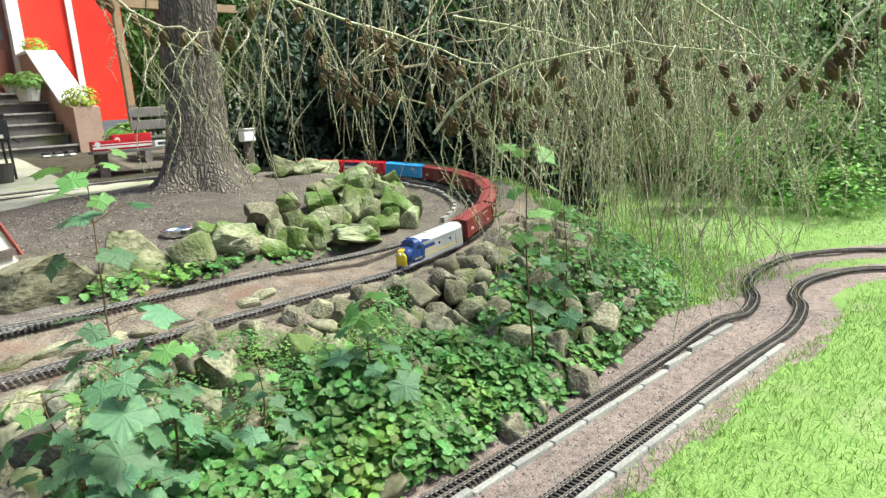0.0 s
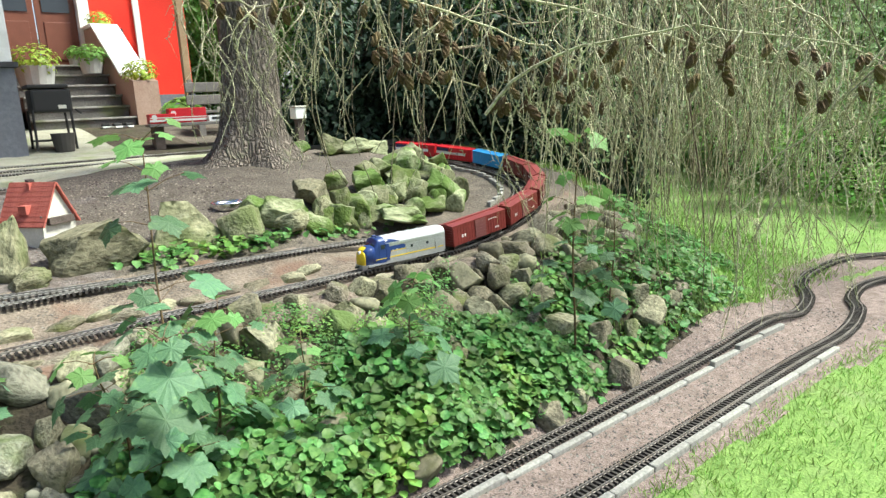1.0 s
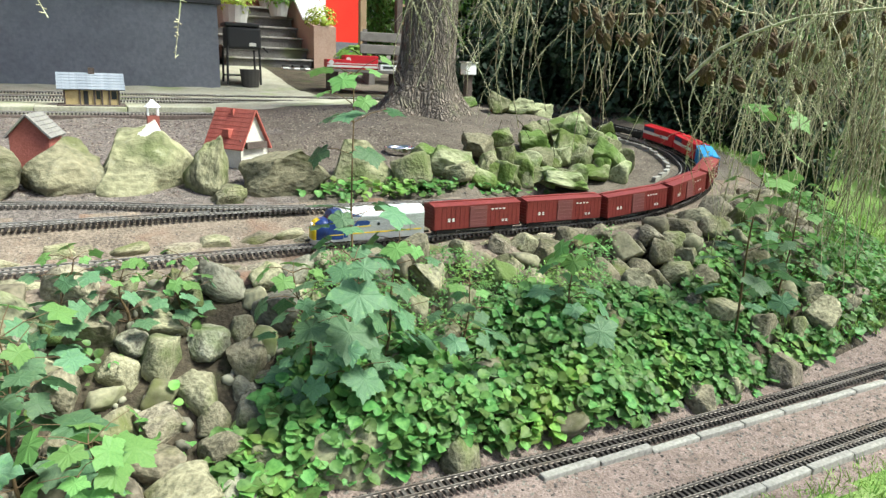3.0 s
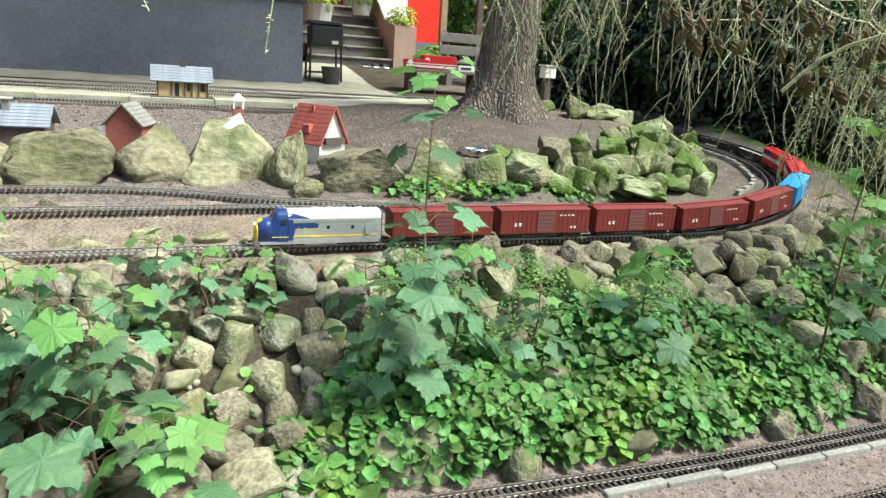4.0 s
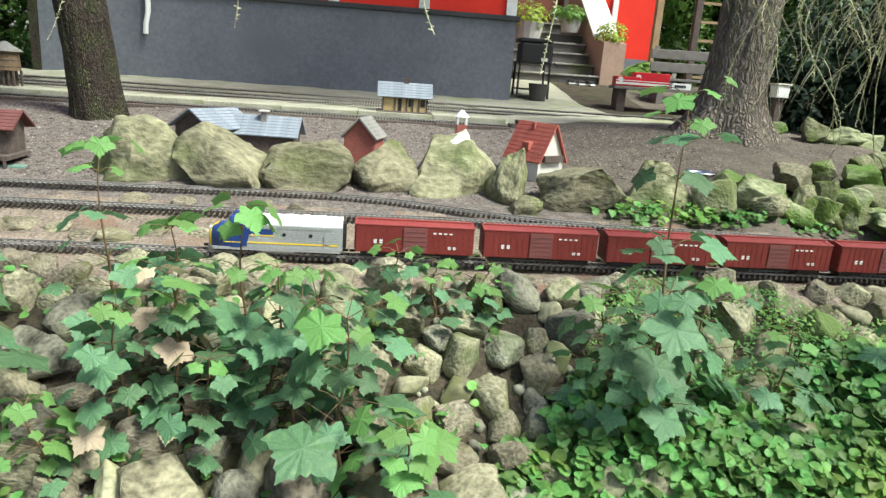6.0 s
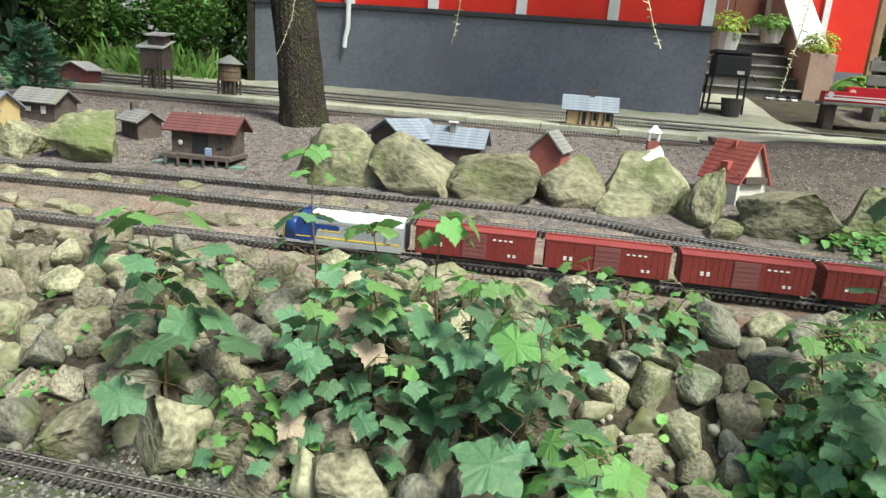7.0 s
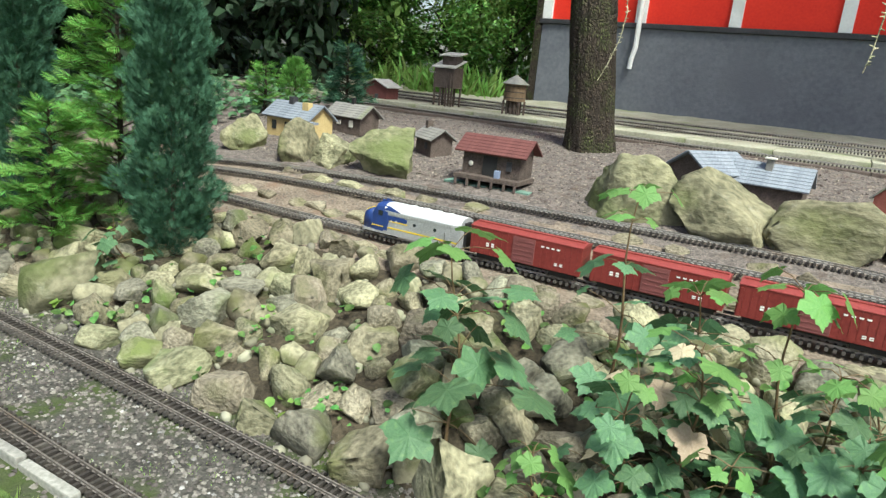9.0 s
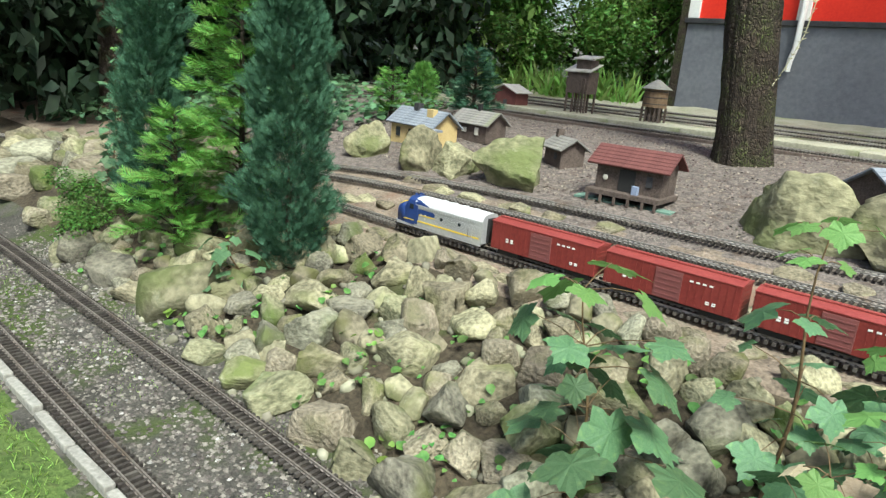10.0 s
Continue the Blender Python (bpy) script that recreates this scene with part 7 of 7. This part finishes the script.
cl = thing("model_coal_tower", pose(-3.80, 6.10, 1.07), "tall dark wooden model coaling tower on legs", "model tower")
bits(cl, "bin", [(-0.105, 0.105, -0.09, 0.09, 0.17, 0.36)], M_DKWOOD)
bits(cl, "upper_bin", [(-0.05, 0.10, -0.05, 0.07, 0.37, 0.46)], M_DKWOOD)
part("roof", loft([[(-0.13, -0.11, 0.35), (0.13, -0.11, 0.35), (0.13, -0.11, 0.36), (-0.13, -0.11, 0.36)], [(-0.13, 0.1, 0.42), (0.13, 0.1, 0.42), (0.13, 0.1, 0.43), (-0.13, 0.1, 0.43)]]), M_PALEROOF, cl)
part("upper_roof", loft([[(-0.07, -0.08, 0.458), (0.13, -0.08, 0.458), (0.13, -0.08, 0.47), (-0.07, -0.08, 0.47)], [(-0.07, 0.1, 0.49), (0.13, 0.1, 0.49), (0.13, 0.1, 0.50), (-0.07, 0.1, 0.50)]]), M_PALEROOF, cl)
bits(cl, "leg", [(x - 0.008, x + 0.008, yy - 0.008, yy + 0.008, -0.02, 0.17) for x in (-0.095, -0.03, 0.03, 0.095) for yy in (-0.08, 0.08)], M_DKWOOD)
bits(cl, "brace", [(-0.1, 0.1, -0.086, -0.08, 0.05, 0.062), (-0.1, 0.1, -0.086, -0.08, 0.11, 0.122)], M_DKWOOD)
bits(cl, "hopper", [(-0.13, -0.10, -0.06, 0.02, 0.24, 0.30)], M_DKWOOD)

bits(cl, "ladder_rail", [(x, x + 0.008, -0.115, -0.107, -0.02, 0.30) for x in (0.05, 0.085)], M_DKWOOD)
bits(cl, "ladder_rung", [(0.05, 0.093, -0.114, -0.108, 0.02 + k * 0.035, 0.026 + k * 0.035) for k in range(8)], M_DKWOOD)
bits(cl, "side_shed_roof", [(-0.15, -0.09, -0.09, 0.04, 0.30, 0.31)], M_PALEROOF)

bf = thing("buffer_stop", pose(0.98, 5.60, 1.03), "dark wooden buffer stop at the track's end", "buffer stop")
bits(bf, "sleeper_block", [(-0.08, 0.1, -0.05, 0.05, 0, 0.03)], M_DKWOOD)
bits(bf, "beam", [(-0.02, 0.02, -0.06, 0.06, 0.03, 0.06)], M_DKWOOD)

# platform slabs by the rear tracks
for nm, x0, x1, y0, y1, z in (("platform_1", -7.5, 1.05, 5.72, 6.12, 1.078), ("platform_2", -7.5, 1.0, 5.50, 5.565, 1.03)):
    pl = new(nm, None)
    n = int((x1 - x0) / 0.6)
    tagged(pl, "pale mossy concrete platform slabs beside the rear track" if nm[-1] == "1" else "dark timber edging below the rear track", "platform", kind="structure")
    me = None
    for k in range(n):
        if me is None:
            ob = part("slab", boxbm(-0.297, 0.297, y0, y1, z - 0.10, z, bevel=0.006), M_PALE if nm[-1] == "1" else M_DKWOOD, pl)
            me = ob.data
        else:
            ob = shared("slab", me, pl, Matrix())
        ob.matrix_basis = Matrix.Translation((x0 + 0.3 + k * 0.6, 0, 0.004 * math.sin(k * 5)))

# small bowl near the old conifer
bo = thing("dog_bowl", pose(1.74, 4.0, hill(1.74, 4.0)), "shiny steel bowl on the soil", "bowl")
bb = bmesh.new()
prof = [(0.0, 0.012), (0.06, 0.012), (0.075, 0.04), (0.098, 0.042), (0.10, 0.036), (0.092, 0.0)]
rg = [[bb.verts.new((r * math.cos(a), r * math.sin(a), z)) for a in np.linspace(0, 2 * math.pi, 24, endpoint=False)] for r, z in prof[1:]]
for a, b in zip(rg, rg[1:]):
    for k in range(24):
        bb.faces.new((a[k], a[(k + 1) % 24], b[(k + 1) % 24], b[k]))
bb.faces.new(rg[0])
part("bowl", bb, flat("steel", (0.62, 0.62, 0.62), 0.2, metal=1.0), bo, "", True)

# white bird-box shaped lamp on a post
lb = thing("garden_lamp", pose(3.20, 5.75, hill(3.20, 5.75)), "small white box lamp on a wooden post", "garden lamp")
part("post", boxbm(-0.03, 0.03, -0.03, 0.03, 0, 0.30), M_DKWOOD, lb)
part("lamp_box", boxbm(-0.055, 0.055, -0.055, 0.055, 0.30, 0.40, bevel=0.008), M_WHITE, lb)
part("lamp_roof", boxbm(-0.065, 0.065, -0.065, 0.065, 0.402, 0.415, bevel=0.004), M_CREAM, lb)

# ---------------------------------------------------------------- the patio
def planter(x, y, z, r, label, n=420, pot=True, size=0.06, mat_=None):
    t = thing("planter", pose(x, y, z), label, "planter", "planters by the stairs")
    if pot:
        bm = bmesh.new()
        cyl(bm, r * 0.62, r * 0.8, (0, 0, 0), (0, 0, r * 1.0), 16)
        part("pot", bm, flat("grey_pot", (0.42, 0.41, 0.38), 0.8), t)
    d = R.normal(0, 1, (n, 3))
    d /= np.linalg.norm(d, axis=1, keepdims=True)
    P = d * (r * R.uniform(0.4, 1.05, n) ** 0.5)[:, None] * np.array([1, 1, 0.75]) + np.array([0, 0, r * (1.25 if pot else 0.5)])
    ob = scatter("plant", LEAFQ_V, LEAFQ_F, rot_to(d + np.array([0, 0, 0.6]), R.uniform(0, 6.28, n)), size * R.uniform(0.6, 1.4, n), P, mat_ or M_YELLOWLEAF, t)
    tagged(ob, kind="stuff")


M_YELLOWLEAF = mat("yellow_green_leaf", (0.20, 0.30, 0.03), (0.42, 0.50, 0.07), 6, 0.5, None, 40, 0.0, vary=0.4, trans=0.3)
planter(3.38, 10.78, 2.02, 0.27, "yellow-green plant on the stair parapet", 420, False)
planter(3.38, 12.55, 3.0, 0.2, "yellow-green plant at the top of the parapet", 250, False)
planter(2.95, 11.65, 2.19, 0.22, "dark green potted plant on the steps", 380, True, 0.07, M_LIGHTLEAF)
planter(1.95, 10.3, 1.9, 0.30, "yellow-green potted plant beside the stairs", 420, True)
planter(2.95, 12.5, 2.36, 0.16, "small potted plant by the door", 200, True, 0.07, M_LIGHTLEAF)


planter(3.78, 10.45, hill(3.78, 10.45), 0.30, "broad-leaved green plant at the foot of the parapet", 160, False, 0.17, M_LIGHTLEAF)


def slippers():
    for k in range(3):
        x, y = 2.70 + 0.13 * k, 10.36 - 0.02 * k
        t = thing("slipper", pose(x, y, hill(x, y), 0, 0, 12 * k - 8), "black and white slipper on the patio", "shoe", "slippers at the steps")
        part("sole", boxbm(-0.045, 0.045, -0.13, 0.13, 0, 0.025, bevel=0.008), M_WHITE, t, "white sole")
        part("strap", boxbm(-0.05, 0.05, -0.09, 0.02, 0.026, 0.065, bevel=0.015), M_BLACK, t, "black strap")


slippers()


def grill():
    t = thing("barbecue_cart", pose(1.80, 9.02, hill(1.80, 9.02)), "black metal barbecue cart beside the house wall", "barbecue")
    part("body", boxbm(-0.19, 0.22, -0.16, 0.16, 0.42, 0.68, bevel=0.03), M_BLACK, t)
    part("lid", boxbm(-0.21, 0.20, -0.17, 0.17, 0.685, 0.73, bevel=0.015), M_BLACK, t)
    for x in (-0.2, 0.2):
        for y in (-0.15, 0.15):
            part("leg", cyl(bmesh.new(), 0.014, 0.014, (x, y, 0), (x * 0.95, y, 0.45), 8), M_BLACK, t)
    part("shelf", boxbm(-0.2, 0.2, -0.15, 0.15, 0.10, 0.12), M_BLACK, t)
    part("label_plate", boxbm(0.07, 0.15, -0.168, -0.158, 0.46, 0.50), M_CREAM, t)
    part("side_handle", cyl(bmesh.new(), 0.012, 0.012, (0.24, -0.14, 0.45), (0.30, -0.14, 0.40), 8), M_BLACK, t)
    p = thing("bucket", pose(1.87, 8.86, hill(1.87, 8.86)), "dark bucket below the barbecue", "bucket")
    bm = bmesh.new()
    cyl(bm, 0.10, 0.13, (0, 0, 0), (0, 0, 0.21), 16)
    part("pail", bm, flat("dark_pail", (0.06, 0.055, 0.05), 0.7), p)


grill()


def bench_and_table():
    z = hill(3.4, 8.4)
    M_GREYW = mat("grey_weathered_wood", (0.12, 0.11, 0.10), (0.24, 0.22, 0.20), 10, 0.85, None, 90, 0.4)
    t = thing("garden_table", pose(3.12, 8.45, z, 0, 0, -12), "dark wooden garden table with red boxes on it", "table")
    for k in range(4):
        part("plank", boxbm(-0.42, 0.62, -0.3 + k * 0.15, -0.16 + k * 0.15, 0.26, 0.295, bevel=0.006), M_GREYW, t)
    for x in (-0.32, 0.5):
        part("leg", boxbm(x - 0.05, x + 0.05, -0.25, 0.25, 0, 0.26), M_DKWOOD, t)
    b = thing("garden_bench", pose(3.75, 9.35, z, 0, 0, -8), "grey weathered wooden bench with slatted back", "bench")
    for k in range(2):
        part("back_slat", boxbm(-0.2, 0.9, 0.2, 0.24, 0.52 + k * 0.17, 0.65 + k * 0.17, bevel=0.01), M_GREYW, b)
    for k in range(3):
        part("seat_slat", boxbm(-0.2, 0.9, -0.2 + k * 0.13, -0.09 + k * 0.13, 0.40, 0.435, bevel=0.006), M_GREYW, b)
    for x in (-0.12, 0.8):
        part("frame_leg", boxbm(x - 0.04, x + 0.04, -0.2, 0.26, 0, 0.40), M_GREYW, b)
        part("back_post", boxbm(x - 0.03, x + 0.03, 0.24, 0.28, 0, 0.86), M_GREYW, b)
    for i, (x, y, w, d, h, zz) in enumerate(((-0.27, -0.1, 0.14, 0.2, 0.11, 0.297), (0.03, 0.02, 0.21, 0.15, 0.17, 0.297))):
        c = thing("storage_box", pose(3.12, 8.45, z, 0, 0, -12) @ pose(x, y, zz), "bright red box with white stripe on the table", "box", "red boxes on the table")
        part("box", boxbm(-w, w, -d, d, 0, h, bevel=0.008), M_TOYRED, c)
        part("stripe", boxbm(-w - 0.002, w + 0.002, -d - 0.003, -d + 0.01, 0.02, 0.045), M_LETTER, c)
        part("stripe", boxbm(-w - 0.002, w + 0.002, -d - 0.003, -d + 0.01, 0.06, 0.07), M_LETTER, c)
        part("disc", cyl(bmesh.new(), 0.03, 0.03, (-w + 0.05, -d - 0.004, h * 0.66), (-w + 0.05, -d + 0.004, h * 0.66), 16), M_LETTER, c)
    c = thing("paper_box", pose(3.12, 8.45, z, 0, 0, -12) @ pose(0.36, -0.18, 0.297), "small white printed carton on the table", "carton")
    part("carton", boxbm(-0.11, 0.11, -0.06, 0.06, 0, 0.07, bevel=0.003), M_WHITE, c)
    part("print_bar", boxbm(-0.08, 0.05, -0.0625, -0.058, 0.02, 0.05), M_DARKTRIM, c)
    q = thing("pergola", pose(0, 0, 0), "light wooden pergola with trellis behind the bench", "pergola")
    M_LW = mat("light_timber", (0.24, 0.16, 0.09), (0.36, 0.25, 0.15), 10, 0.8, None, 80, 0.3)
    for x, y in ((4.0, 10.6), (4.75, 10.9), (5.6, 11.0)):
        part("post", boxbm(x - 0.05, x + 0.05, y - 0.05, y + 0.05, hill(x, y), 3.6, bevel=0.006), M_LW if x < 4.5 else M_DKWOOD, q)
    part("beam", boxbm(3.9, 6.0, 10.75, 10.85, 3.45, 3.57), M_LW, q)
    for k in range(5):
        part("trellis_slat", boxbm(4.75, 5.6, 10.93, 10.96, 1.6 + k * 0.28, 1.64 + k * 0.28), M_LW, q)
    sw = thing("walking_poles", pose(3.85, 12.6, hill(3.85, 12.6)), "two dark poles leaning at the red wall", "pole")
    for dx in (0.0, 0.18):
        part("pole", cyl(bmesh.new(), 0.02, 0.02, (dx, 0, 0.3), (dx - 0.25, 0.2, 1.55), 8), M_BLACK, sw)


bench_and_table()

# iris-like clump behind the rear tracks
IR = [(x, y) for x, y in zip(R.normal(-5.1, 0.5, 330), R.normal(8.35, 0.2, 330)) if x < -4.35]
blades("iris_leaves", IR, 0.36, "clump of long green sword-shaped leaves behind the tracks", M_LIGHTLEAF, 0.45)

wp = new("plaster_lump", rock_mesh("plaster_lump", 77, M_CREAM, 9, 3, 0.05, 1.0, 0.6))
wp.matrix_basis = pose(0.285, 3.73, hill(0.27, 3.71) + 0.262, 0, 0, 20) @ Matrix.Diagonal((0.15, 0.15, 0.10, 1))
tagged(wp, "white plaster lump on top of the pointed boulder", "plaster model")

motions()
